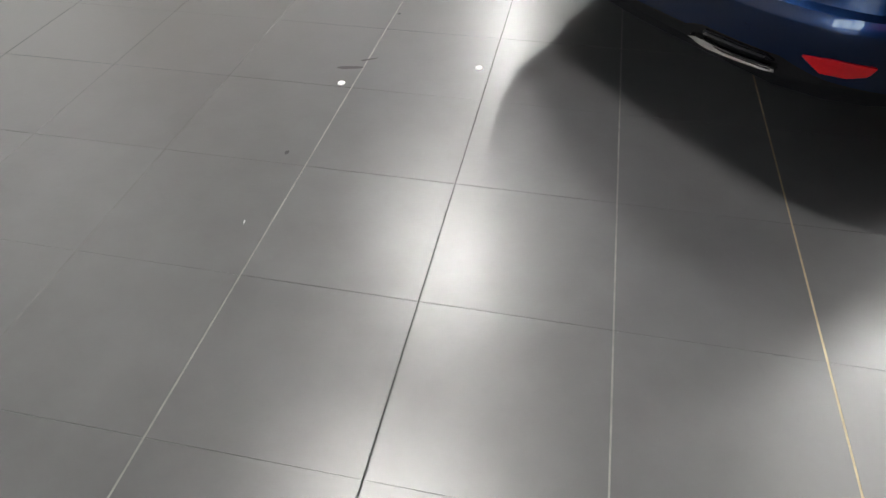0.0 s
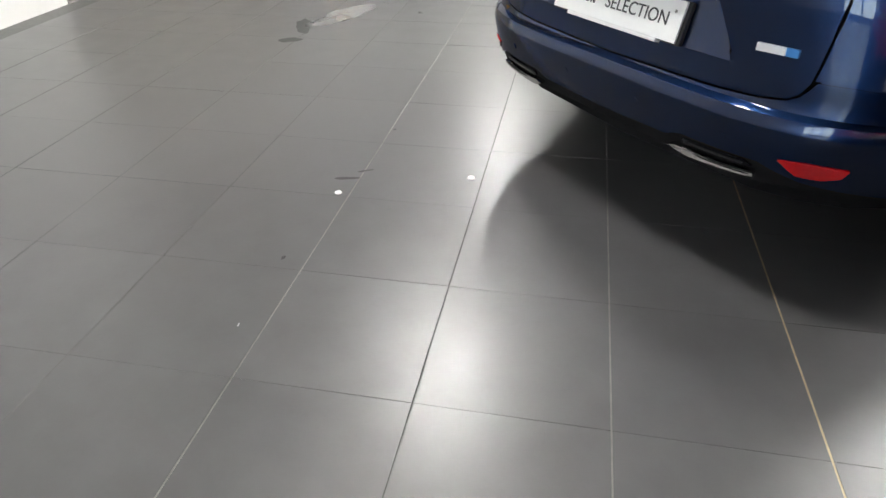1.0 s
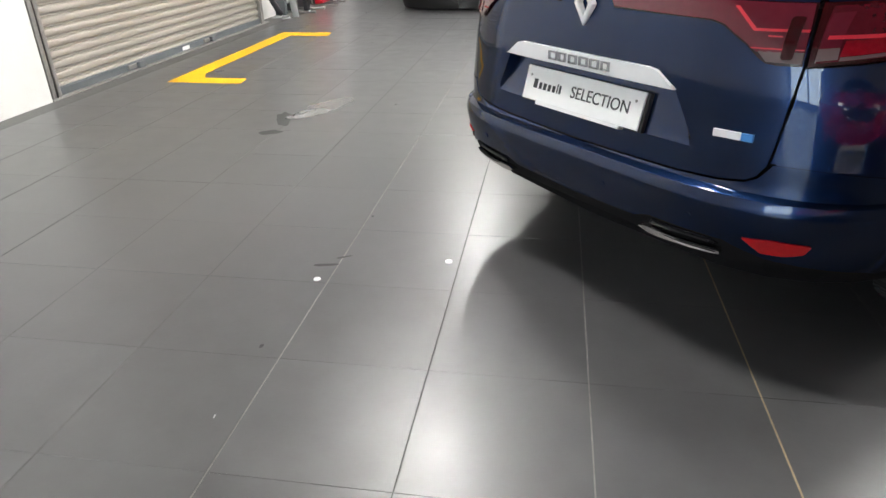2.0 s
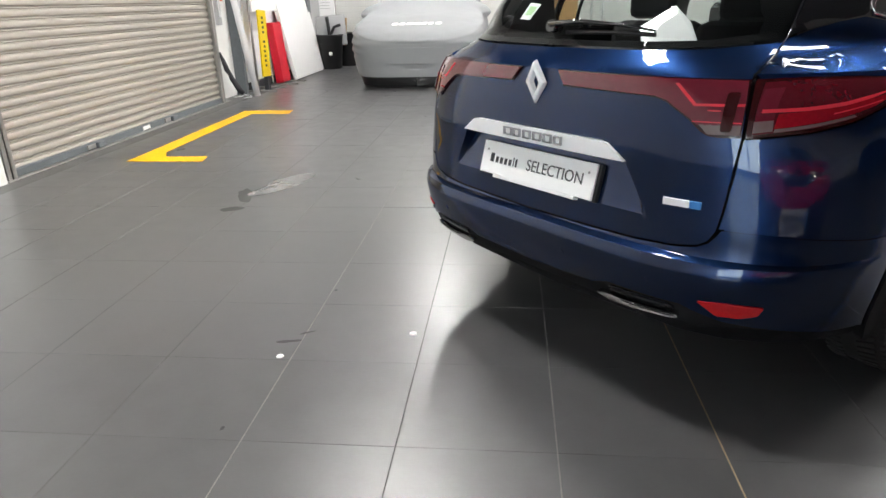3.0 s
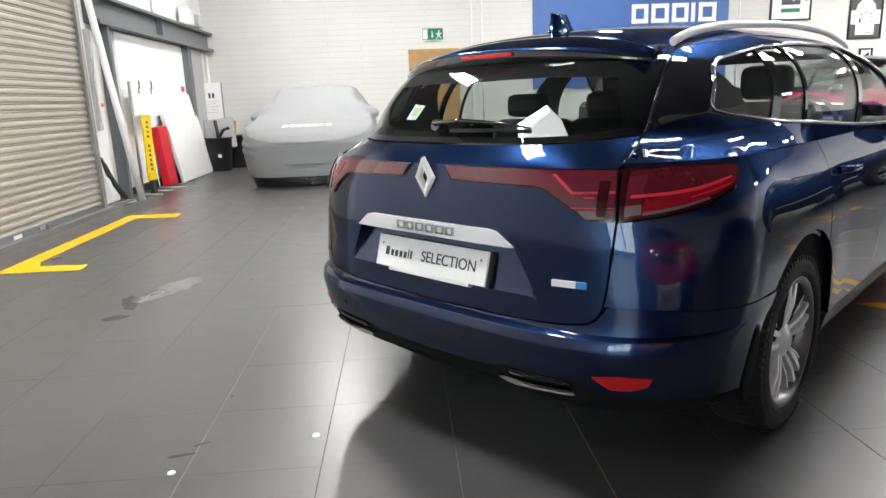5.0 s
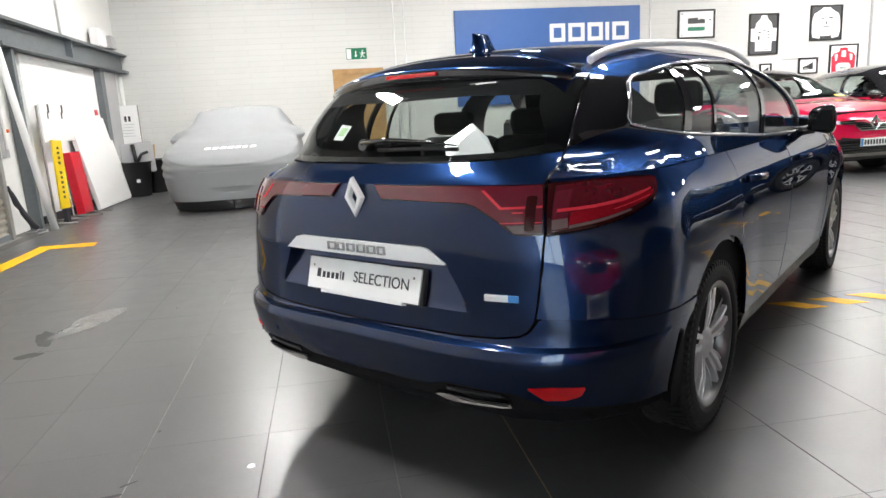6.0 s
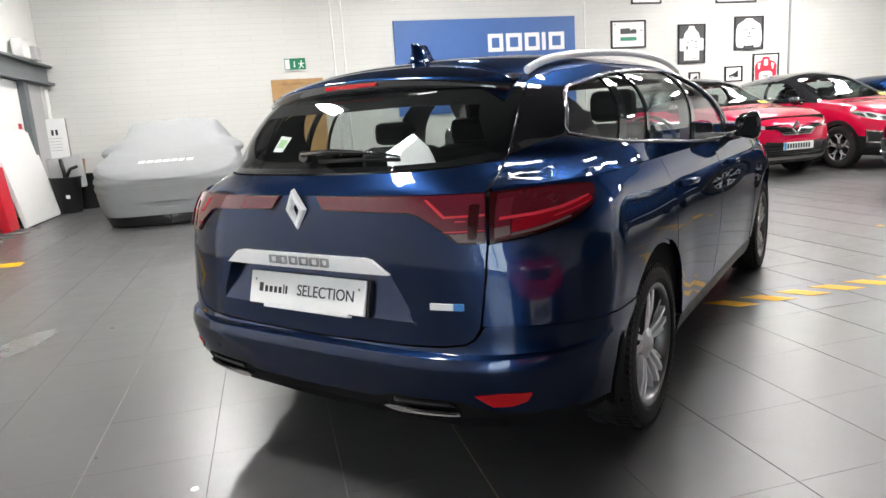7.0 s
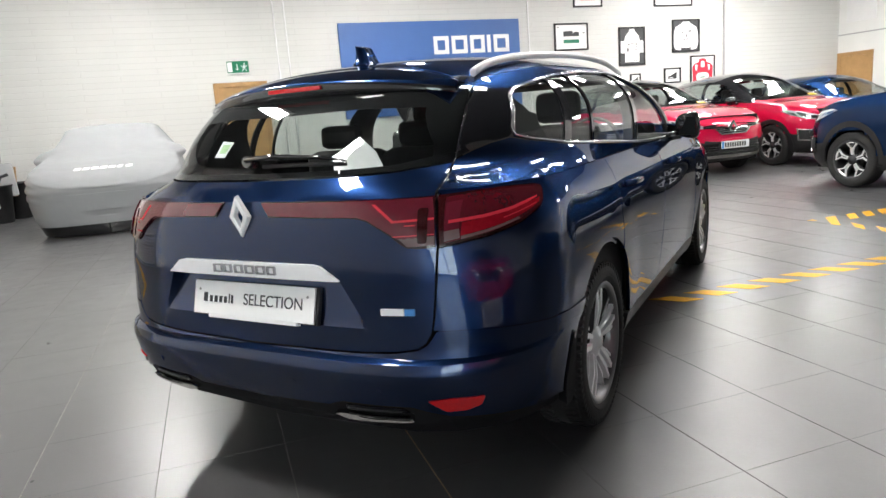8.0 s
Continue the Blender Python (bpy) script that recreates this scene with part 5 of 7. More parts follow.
    for i in range(n + 1):
        x = -0.55 + 1.10 * i / n
        k = abs(x) / 0.55
        edge = 0.408 + 0.135 * k ** 2.6
        zt_ = 1.352 - 0.046 * k ** 2.2
        f0 = B.top(min(0.56, abs(x)), 0.62).z + 0.002
        d = 1.25 - 0.10 * k ** 5
        pts = [(x, 0.62, f0), (x, 0.56, (f0 * 0.55 + (zt_ + 0.006) * 0.45) + 0.006), (x, edge + 0.02, zt_ + 0.004), (x, edge, zt_ - 0.006 * d), (x, edge + 0.005, zt_ - 0.030 * d), (x, edge + 0.030, zt_ - 0.050 * d), (x, max(edge + 0.05, 0.53), zt_ - (0.046 + 0.01 * k) * d), (x, 0.61, f0 - 0.05)]
        secs.append([bm.verts.new(p) for p in pts])
    for a, b in zip(secs, secs[1:]):
        for k in range(8):
            fc = bm.faces.new((a[k], a[(k + 1) % 8], b[(k + 1) % 8], b[k]))
            fc.smooth = True
            fc.material_index = 0 if k in (0, 1, 2) else 1
    for sct in (secs[0], secs[-1]):
        bm.faces.new(sct).material_index = 1
    bmesh.ops.recalc_face_normals(bm, faces=bm.faces)
    sp = part("roof_spoiler", bm, [M_PAINT, M_GLOSS], car, "dark blue roof spoiler with a black underside")
    part("brake_light", boxbm(-0.115, 0.115, 0.402, 0.42, 1.324, 1.339, bevel=0.003), M_REFL, sp, "red high brake light")
    # glass
    half = [(0.0, 1.053), (0.30, 1.055), (0.48, 1.059), (0.590, 1.073), (0.592, 1.12), (0.592, 1.18), (0.585, 1.24), (0.572, 1.300), (0.4, 1.318), (0.0, 1.328)]
    rg = patch("rear_window", half + [(-u, z) for u, z in reversed(half[1:-1])], B.back, M_GLASS, car, 0.03, off=0.001, thick=0.0, label="dark tinted rear window")
    rg.visible_shadow = False
    # dark border round the glass
    lo = [(0.0, 1.056), (0.30, 1.058), (0.48, 1.062), (0.588, 1.076), (0.572, 1.095), (0.47, 1.078), (0.30, 1.074), (0.0, 1.072)]
    patch("window_border", lo + [(-u, z) for u, z in reversed(lo[1:-1])], B.back, M_SHELL, rg, 0.03, off=-0.004, thick=0.0)
    # Upper band reaches low, filling the dark zone below the spoiler.
    hi = [(0.0, 1.326), (0.4, 1.316), (0.570, 1.299), (0.50, 1.243), (0.28, 1.252), (0.0, 1.248)]
    patch("window_border", hi + [(-u, z) for u, z in reversed(hi[1:-1])], B.back, M_SHELL, rg, 0.03, off=-0.005, thick=0.0)
    for s in (1, -1):
        f = (lambda q: q) if s > 0 else (lambda q: list(reversed([(-u, z) for u, z in q])))
        patch("window_border", f([(0.565, 1.095), (0.588, 1.08), (0.590, 1.12), (0.590, 1.18), (0.583, 1.24), (0.570, 1.298), (0.48, 1.306), (0.50, 1.22), (0.535, 1.15)]), B.back, M_SHELL, rg, 0.03, off=-0.004, thick=0.0)
    for s in (1, -1):
        f = (lambda q: q) if s > 0 else (lambda q: list(reversed([(-u, z) for u, z in q])))
        patch("window_seal", f([(0.55, 1.06), (0.612, 1.066), (0.610, 1.12), (0.608, 1.18), (0.602, 1.24), (0.585, 1.298), (0.54, 1.304), (0.55, 1.20)]), B.back, M_SHELL, car, 0.03, off=-0.012, thick=0.0)
    gl = lambda z: B.back(seam(z) + 0.003, z).y
    dp = [(gl(1.076), 1.078), (0.49, 1.099), (0.56, 1.117), (0.632, 1.127), (0.665, 1.15), (0.692, 1.21), (0.722, 1.255), (0.765, 1.284), (0.66, 1.290), (gl(1.296), 1.296), (gl(1.24), 1.24), (gl(1.18), 1.18), (gl(1.12), 1.12)]
    both("rear_pillar", dp, M_GLOSS, 0.02, off=0.001, thick=0.012, label="gloss black rear pillar panel")
    # Gloss bead added along the seam so a thin highlight shows there.
    for s in (1, -1):
        bm = bmesh.new()
        pts = [B.back(seam(z) + 0.001, z) + Vector((0, -0.002, 0)) for z in (0.995, 1.02, 1.05, 1.08, 1.12, 1.16, 1.20, 1.24, 1.275, 1.294)]
        tube(bm, [(s * p_.x, p_.y, p_.z) for p_ in pts], 0.0020, 6)
        part("seam_bead", bm, M_GLOSS, car, "thin gloss black bead added along the tailgate seam to catch light")
    sg = [(0.655, 1.130), (0.72, 1.116), (0.93, 1.086), (1.13, 1.070), (1.8, 1.026), (2.1, 1.012), (2.60, 1.002)]
    for mir in (False, True):
        w = patch("side_window", sg + [(2.56, 1.05)] + list(reversed(win_top[1:-1])) + [(0.72, 1.262), (0.69, 1.21)], B.side, M_GLASSC, car, 0.06, off=-0.006, thick=0.0, mirror=mir, label="tinted side windows")
        w.visible_shadow = False
        for ya_, yb_, wd in ((0.93, 1.02, 0.045), (1.13, 1.20, 0.018), (1.78, 1.90, 0.06)):
            zt_ = Curve(win_top)(yb_) + 0.002
            zb_ = Curve(sg)(ya_) - 0.002
            patch("pillar", [(ya_, zb_), (ya_ + wd, zb_), (yb_ + wd, zt_), (yb_, zt_)], B.side, M_GLOSS, w, 0.04, off=0.0, thick=0.008, mirror=mir, label="black window pillar")
        pts = sg + [(2.585, 1.05)] + list(reversed(win_top[2:-1])) + [(0.765, 1.282), (0.715, 1.255), (0.685, 1.208), (0.655, 1.155)]
        bm = bmesh.new()
        pl = [B.side(a, b) for a, b in dense(pts, 0.05)]
        tube(bm, [Vector(((-1 if mir else 1) * (p_.x + 0.003), p_.y, p_.z)) for p_ in pl], 0.0072, 8, closed=True)
        part("window_trim", bm, M_CHROME, w, "bright window surround")
        # sheet metal behind the chrome: belt moulding
        patch("belt_panel", [(1.225, 1.0005), (2.75, 1.0005), (2.62, 1.004)] + list(reversed(sg[4:-1])) + [(1.225, 1.062)], B.side, M_PAINT, car, 0.05, thick=0.012, mirror=mir)
    # windscreen
    ws = patch("windscreen", [(-0.60, 2.33), (0.60, 2.33), (0.66, 2.6), (0.74, 3.22), (-0.74, 3.22), (-0.66, 2.6)], B.top, M_GLASSC, car, 0.08, off=0, thick=0.0, label="clear windscreen")
    ws.visible_shadow = False
    # roof rails
    for s in (-1, 1):
        bm = bmesh.new()
        pts = []
        rail = Curve([(0.68, 1.345), (0.76, 1.368), (0.86, 1.388), (1.2, 1.422), (1.9, 1.448), (2.3, 1.440), (2.62, 1.40), (2.72, 1.375)])
        for i in range(33):
            y = 0.68 + 2.04 * i / 32
            pts.append((s * (0.55 - 0.01 * i / 32), y, rail(y)))
        tube(bm, pts, 0.0125, 10, flat=1.2)
        part("roof_rail", bm, M_EMBLEM, car, "satin silver roof rail")
    # shark fin aerial
    bm = bmesh.new()
    secs = []
    zr = B.top(0, 0.86).z
    for k, (y0, y1, hw) in enumerate(((0.780, 0.965, 0.030), (0.788, 0.95, 0.021), (0.792, 0.925, 0.013), (0.790, 0.905, 0.0095), (0.789, 0.893, 0.006))):
        z = zr - 0.004 + (0, 0.012, 0.042, 0.064, 0.070)[k]
        secs.append([bm.verts.new(p_) for p_ in ((0, y0, z), (hw, y0 + 0.02, z), (hw * 0.8, (y0 + y1) / 2, z), (0, y1, z), (-hw * 0.8, (y0 + y1) / 2, z), (-hw, y0 + 0.02, z))])
    for a, b in zip(secs, secs[1:]):
        for k in range(6):
            bm.faces.new((a[k], a[(k + 1) % 6], b[(k + 1) % 6], b[k])).smooth = True
    bm.faces.new(secs[-1])
    bmesh.ops.recalc_face_normals(bm, faces=bm.faces)
    part("aerial", bm, M_PAINT, car, "blue shark fin aerial")
    # rear wiper
    bm = bmesh.new()
    p0 = B.back(-0.02, 1.105) + Vector((0, -0.03, 0.01))
    p1 = B.back(0.345, 1.094) + Vector((0, -0.017, 0.006))
    tube(bm, [p0, p0.lerp(p1, 0.3) + Vector((0, 0, 0.012)), p0.lerp(p1, 0.7) + Vector((0, 0, 0.010)), p1], [0.017, 0.014, 0.009, 0.005], 8, flat=0.6)
    tube(bm, [p0 + Vector((0, 0.035, -0.012)), p0 + Vector((0, -0.002, -0.004))], 0.020, 10)
    wip = part("rear_wiper", bm, M_GLOSS, car, "black rear wiper")
    bm = bmesh.new()
    a = B.back(0.04, 1.092) + Vector((0, -0.012, 0))
    b = B.back(0.345, 1.088) + Vector((0, -0.010, 0.002))
    tube(bm, [a, a.lerp(b, 0.5) + Vector((0, -0.002, 0.003)), b], 0.007, 6)
    part("blade", bm, M_BLACK, wip)
    # door mirrors
    for s in (1, -1):
        bm = bmesh.new()
        r = bmesh.ops.create_uvsphere(bm, u_segments=16, v_segments=10, radius=1)
        for v in r["verts"]:
            x, y, z = v.co
            x, y, z = (math.copysign(abs(q) ** 0.62, q) for q in (x, y, z))
            v.co = Vector((s * (0.948 + x * 0.066), 2.58 + (y * 0.075 if y > 0 else y * 0.035), 1.06 + z * 0.071 * (1 + 0.18 * x) - 0.012 * max(0.0, y)))
        for f_ in bm.faces:
            f_.smooth = True
        mr = part("door_mirror", bm, M_GLOSS, car, "dark door mirror")
        bm = boxbm(-0.046, 0.046, -0.003, 0.003, -0.050, 0.050, bevel=0.0028)
        part("mirror_glass", bm, M_DGLASS, mr).matrix_basis = pose(s * 0.952, 2.543, 1.055, -6, 0, s * -14)
        bm = bmesh.new()
        tube(bm, [(s * 0.80, 2.60, 0.99), (s * 0.91, 2.60, 1.01)], 0.025, 8)
        part("mirror_arm", bm, M_GLOSS, mr)
    # door handles
    for s in (1, -1):
        for y in (1.36, 2.34):
            p_ = B.side(y + 0.09, 0.88)
            bm = bmesh.new()
            tube(bm, [(s * p_.x, y, 0.882), (s * (p_.x + 0.028), y + 0.03, 0.884), (s * (p_.x + 0.03), y + 0.15, 0.880), (s * p_.x, y + 0.19, 0.876)], 0.010, 8, flat=1.4)
            part("door_handle", bm, M_PAINT, car)
    # cabin
    for mir in (False, True):
        patch("pillar_trim", [(0.44, 1.0), (1.10, 1.0), (1.12, 1.06), (0.90, 1.09), (0.80, 1.31), (0.70, 1.30), (0.62, 1.26), (0.50, 1.12)], B.side, M_INT, car, 0.05, off=-0.045, thick=0.0, mirror=mir, label="dark cloth trim of the rear pillar")
        patch("side_lining", [(0.62, 0.80), (2.6, 0.80), (2.55, 0.985), (1.8, 1.010), (1.1, 1.055), (0.64, 1.095)], B.side, M_SHELL, car, 0.08, off=-0.035, thick=0.0, mirror=mir, label="black cabin side lining")
        patch("centre_trim", [(1.68, 1.0), (2.0, 1.0), (2.02, 1.32), (1.78, 1.34)], B.side, M_TRIM, car, 0.06, off=-0.03, thick=0.0, mirror=mir, label="grey trim of the centre pillar")
    part("load_cover", boxbm(-0.70, 0.70, 0.30, 1.05, 0.955, 0.975, bevel=0.008), M_INT, car, "black luggage cover")
    for x in (-0.45, 0.0, 0.45):
        part("rear_seat", boxbm(x - 0.22, x + 0.22, 1.20, 1.36, 0.60, 1.08, bevel=0.05, m=None), M_INT, car, "dark cloth rear seat back")
        part("headrest", boxbm(x - 0.11, x + 0.11, 1.20, 1.28, 1.09, 1.20, bevel=0.03), M_INT, car)
    for x in (-0.38, 0.38):
        part("front_seat", boxbm(x - 0.24, x + 0.24, 2.0, 2.16, 0.55, 1.12, bevel=0.06), M_INT, car, "dark cloth front seat")
        part("headrest", boxbm(x - 0.12, x + 0.12, 1.99, 2.09, 1.13, 1.29, bevel=0.04), M_INT, car)
    part("dashboard", boxbm(-0.72, 0.72, 2.75, 3.15, 0.80, 1.0, bevel=0.05), M_INT, car)
    bm = bmesh.new()
    lathe(bm, [(0.175, -0.012), (0.187, 0), (0.175, 0.012), (0.163, 0)], 32, "z", closed=True)
    part("steering_wheel", bm, M_INT, car).matrix_basis = pose(0.38, 2.60, 0.97, 65)
    bm = bmesh.new()
    box(bm, -0.54, 0.54, 0.60, 2.40, 1.315, 1.335, bevel=0.008)
    part("headliner", bm, M_INT, car, "dark roof lining")
    part("cabin_floor", boxbm(-0.78, 0.78, 0.35, 3.1, 0.56, 0.60), M_INT, car)
    # sheet standing inside the rear window, and a sticker
    bm = bmesh.new()
    vs = [B.back(x, z) + Vector((0, d, 0)) for x, z, d in ((0.300, 1.062, 0.02), (0.447, 1.060, 0.02), (0.398, 1.120, 0.02), (0.332, 1.163, 0.02), (0.262, 1.110, 0.03))]
    fr = [bm.verts.new(v) for v in vs]
    bk = [bm.verts.new(v + Vector((0, 0.004, -0.002))) for v in vs]
    bm.faces.new(fr)
    bm.faces.new(list(reversed(bk)))
    for k in range(5):
        bm.faces.new((fr[k], fr[(k + 1) % 5], bk[(k + 1) % 5], bk[k]))
    bmesh.ops.recalc_face_normals(bm, faces=bm.faces)
    part("paper_sheet", bm, M_PAPER, car, "white paper sheet inside the rear window")
    patch("sticker", [(-0.228, 1.128), (-0.172, 1.126), (-0.170, 1.174), (-0.234, 1.180)], B.back, M_PAPER, rg, 0.03, off=-0.003, thick=0.0, label="white and green sticker")
    patch("sticker_print", [(-0.215, 1.140), (-0.180, 1.139), (-0.178, 1.165), (-0.219, 1.168)], B.back, mat("pale_green_print", (0.45, 0.68, 0.35), 0.5), rg, 0.03, off=-0.0015, thick=0.0)
    # wheels
    for hy in hub:
        add_wheel(car, 0.79, hy, R, R, 0.205, 0.222, True, True, 5, 1)
        add_wheel(car, -0.79, hy, R, R, 0.205, 0.222, True, True, 5, -1, detail=False)
    return car


estate_car()


# ---- compact cars ----
COMPACT = Body(
    rear=[(0.2, 0.16), (0.35, 0.05), (0.55, 0.0), (0.8, 0.03), (1.08, 0.12)],
    front=[(0.2, 3.98), (0.32, 4.08), (0.50, 4.12), (0.68, 4.10), (0.80, 4.05), (0.92, 3.95), (1.08, 3.6)],
    width=[(0.18, 0.80), (0.28, 0.865), (0.45, 0.885), (0.70, 0.892), (0.90, 0.88), (1.0, 0.855), (1.08, 0.82)],
    belt=[(0.0, 1.08), (2.5, 1.06), (3.0, 1.02), (3.4, 0.975), (3.75, 0.90), (4.0, 0.80), (4.12, 0.70)],
    roof=[(0.05, 1.09), (0.15, 1.15), (0.35, 1.38), (0.6, 1.55), (1.2, 1.61), (1.75, 1.60), (2.1, 1.51), (2.5, 1.28), (2.85, 1.10), (3.0, 1.07), (3.4, 1.035), (3.75, 0.965), (4.0, 0.855), (4.12, 0.71)],
    rc=0.45, q=4.5, rcf=0.62, qf=3.4)


class Raised:
    """A body whose upper part stands taller by a factor."""

    def __init__(self, body, k):
        self.b, self.k = body, k

    def up(self, p):
        return Vector((p.x, p.y, p.z if p.z < 0.4 else 0.4 + (p.z - 0.4) * self.k))

    def side(self, y, z):
        return self.up(self.b.side(y, z))

    def top(self, x, y):
        return self.up(self.b.top(x, y))

    def nose(self, x, z):
        return self.up(self.b.nose(x, z))

    def corner(self, u, z, x0=0.52):
        """Round the front corner: u is x on the nose up to x0, then the way back along the flank."""
        if abs(u) <= x0:
            return self.nose(u, z)
        y = self.b.nose(x0, z).y - (abs(u) - x0) * 0.8
        p = self.up(self.b.side(y, z))
        return Vector((math.copysign(p.x, u), p.y, p.z))


def compact_car(m, paint, roof_mat, label, group="", tall=1.0):
    Z = COMPACT
    B = Raised(Z, tall)
    car = thing("compact_car", m, label, "car", group)
    hub, R = (0.645, 3.25), 0.335
    top_edge = Curve([(0.80, 1.40), (1.2, 1.465), (1.7, 1.455), (2.0, 1.38), (2.35, 1.17)])
    bm = bmesh.new()
    ys = [0.005, 0.02, 0.05, 0.10, 0.16] + [0.22 + 0.075 * i for i in range(50)] + [3.98, 4.03, 4.07, 4.095, 4.11, 4.117, 4.12]
    rows = []
    for y in ys:
        zb, zr = Z.belt(y), Z.roof(y)
        pts = []
        for k in range(15):
            z = 0.22 + (zb - 0.22) * k / 14
            yc = min(max(y, Z.rear(z)), Z.front(z))
            pts.append((Z.low_x(yc, z), yc, z))
        w = pts[-1][0]
        for k in range(1, 15):
            h = math.sin(k / 14 * math.pi / 2) ** 1.2
            pts.append((w * (1 - h ** Z.n) ** (1 / Z.m) if k < 14 else 0.0, y, zb + (zr - zb) * h))
        rows.append(pts)
    for s in (-1, 1):
        vs = [[bm.verts.new(B.up(Vector((s * x, y, z)))) for x, y, z in r] for r in rows]
        for a, b, ra in zip(vs, vs[1:], rows):
            for k in range(len(a) - 1):
                c = (a[k].co + a[k + 1].co + b[k].co + b[k + 1].co) / 4
                if abs(c.x) > 0.55 and c.z < 0.75 and any(math.hypot(c.y - hy, c.z - R) < 0.375 for hy in hub):
                    continue
                if k >= 15 and 2.12 < c.y < 2.84 and abs(c.x) < 0.49 + 0.22 * (c.y - 2.05):
                    continue
                zc = (ra[k][2] + ra[k + 1][2]) / 2
                if 0.84 < c.y < 2.32 and 1.125 < zc < top_edge(c.y) - 0.015:
                    continue
                if k >= 16 and 0.14 < c.y < 0.56 and abs(c.x) < 0.56:
                    continue
                f = bm.faces.new((a[k], a[k + 1], b[k + 1], b[k]))
                f.smooth = True
                f.material_index = 2 if c.z < (0.535 if c.y > 3.55 else 0.34) else (1 if k >= 14 and c.y < 2.75 else 0)
    bmesh.ops.remove_doubles(bm, verts=bm.verts, dist=0.0005)
    bmesh.ops.recalc_face_normals(bm, faces=bm.faces)
    part("body", bm, [paint, roof_mat, M_BLACK], car)
    part("underbody", boxbm(-0.6, 0.6, 0.2, 3.95, 0.20, 0.9), M_SHELL, car)

    def both(name, poly, material, step=0.06, **k):
        return [patch(name, poly, B.side, material, car, step, mirror=mir, **k) for mir in (False, True)]
    for hy in hub:
        both("arch_moulding", arc(hy, R, 0.43, 185, -5, 20) + arc(hy, R, 0.365, -5, 185, 20), M_BLACK, 0.06, off=0.006, thick=0.03, label="black wheel arch moulding")
        for s in (1, -1):
            add_wheel(car, s * 0.775, hy, R, R, 0.215, 0.225, False, True, 5, s, detail=False)
    for w in both("side_window", [(0.75, 1.12), (1.5, 1.10), (2.45, 1.09), (2.35, 1.17), (2.0, 1.38), (1.7, 1.455), (1.2, 1.465), (0.8, 1.40)], M_GLASS, 0.08, off=0.004, thick=0.0, label="tinted side windows"):
        w.visible_shadow = False
    both("window_line", [(0.75, 1.10), (2.48, 1.07), (2.48, 1.085), (0.75, 1.115)], M_GLOSS, 0.1, off=0.006, thick=0.006)
    both("pillar", [(1.52, 1.10), (1.60, 1.10), (1.55, 1.462), (1.47, 1.462)], M_GLOSS, 0.1, off=0.007, thick=0.006)
    both("sill_cladding", [(1.03, 0.30), (2.86, 0.30), (2.84, 0.40), (1.05, 0.40)], M_BLACK, 0.1, off=0.006, thick=0.01)
    both("sill_trim", [(1.25, 0.41), (2.75, 0.41), (2.75, 0.43), (1.25, 0.43)], M_SATIN, 0.1, off=0.008, thick=0.01)
    w = patch("windscreen", [(-0.56, 2.05), (0.56, 2.05), (0.66, 2.40), (0.73, 2.84), (0.5, 2.92), (-0.5, 2.92), (-0.73, 2.84), (-0.66, 2.40)], B.top, M_WSCREEN, car, 0.08, off=0.004, thick=0.0, label="clear windscreen with faint reflections")
    w.visible_shadow = False
    patch("rear_window", [(-0.62, 0.12), (0.62, 0.12), (0.60, 0.36), (0.56, 0.60), (-0.56, 0.60), (-0.60, 0.36)], B.top, M_WSCREEN, car, 0.08, off=0.004, thick=0.0, label="clear rear window").visible_shadow = False
    patch("headlining", [(-0.55, 0.66), (0.55, 0.66), (0.55, 2.0), (-0.55, 2.0)], B.top, M_LINING, car, 0.15, off=-0.05, thick=0.0, label="pale grey headlining")
    part("dashboard", boxbm(-0.70, 0.70, 2.42, 2.88, 0.86, 1.0 * tall, bevel=0.05), M_INT, car, "dark dashboard")
    for x in (-0.36, 0.36):
        part("front_seat", boxbm(x - 0.23, x + 0.23, 1.62, 1.78, 0.6, 1.14 * tall, bevel=0.06), M_INT, car, "dark cloth front seat")
        part("headrest", boxbm(x - 0.12, x + 0.12, 1.62, 1.71, 1.15 * tall, 1.31 * tall, bevel=0.04), M_INT, car)
    part("rear_bench", boxbm(-0.62, 0.62, 0.70, 0.88, 0.6, 1.15 * tall, bevel=0.06), M_INT, car, "dark cloth rear bench")
    bm = bmesh.new()
    lathe(bm, [(0.172, -0.012), (0.184, 0), (0.172, 0.012), (0.160, 0)], 28, "z", closed=True)
    part("steering_wheel", bm, M_INT, car).matrix_basis = pose(0.36, 2.30, 1.0 * tall, 62)
    patch("screen_label", [(-0.62, 2.70), (-0.45, 2.72), (-0.45, 2.80), (-0.63, 2.78)], B.top, M_YSIGN, w, 0.08, off=0.006, thick=0.0, label="yellow windscreen tag")
    # nose
    g = patch("grille", rounded([(-0.56, 0.735), (-0.30, 0.725), (-0.22, 0.64), (0.22, 0.64), (0.30, 0.725), (0.56, 0.735), (0.56, 0.765), (0.25, 0.79), (-0.25, 0.79), (-0.56, 0.765)], 0.01), B.nose, M_GLOSS, car, 0.04, off=0.004, thick=0.01, label="black grille with bright bars")
    for k, hw in enumerate((0.27, 0.32, 0.40, 0.52)):
        z = 0.667 + 0.027 * k
        patch("grille_bar", [(-hw, z), (hw, z), (hw, z + 0.006), (-hw, z + 0.006)], B.nose, M_CHROME, g, 0.05, off=0.012, thick=0.008)
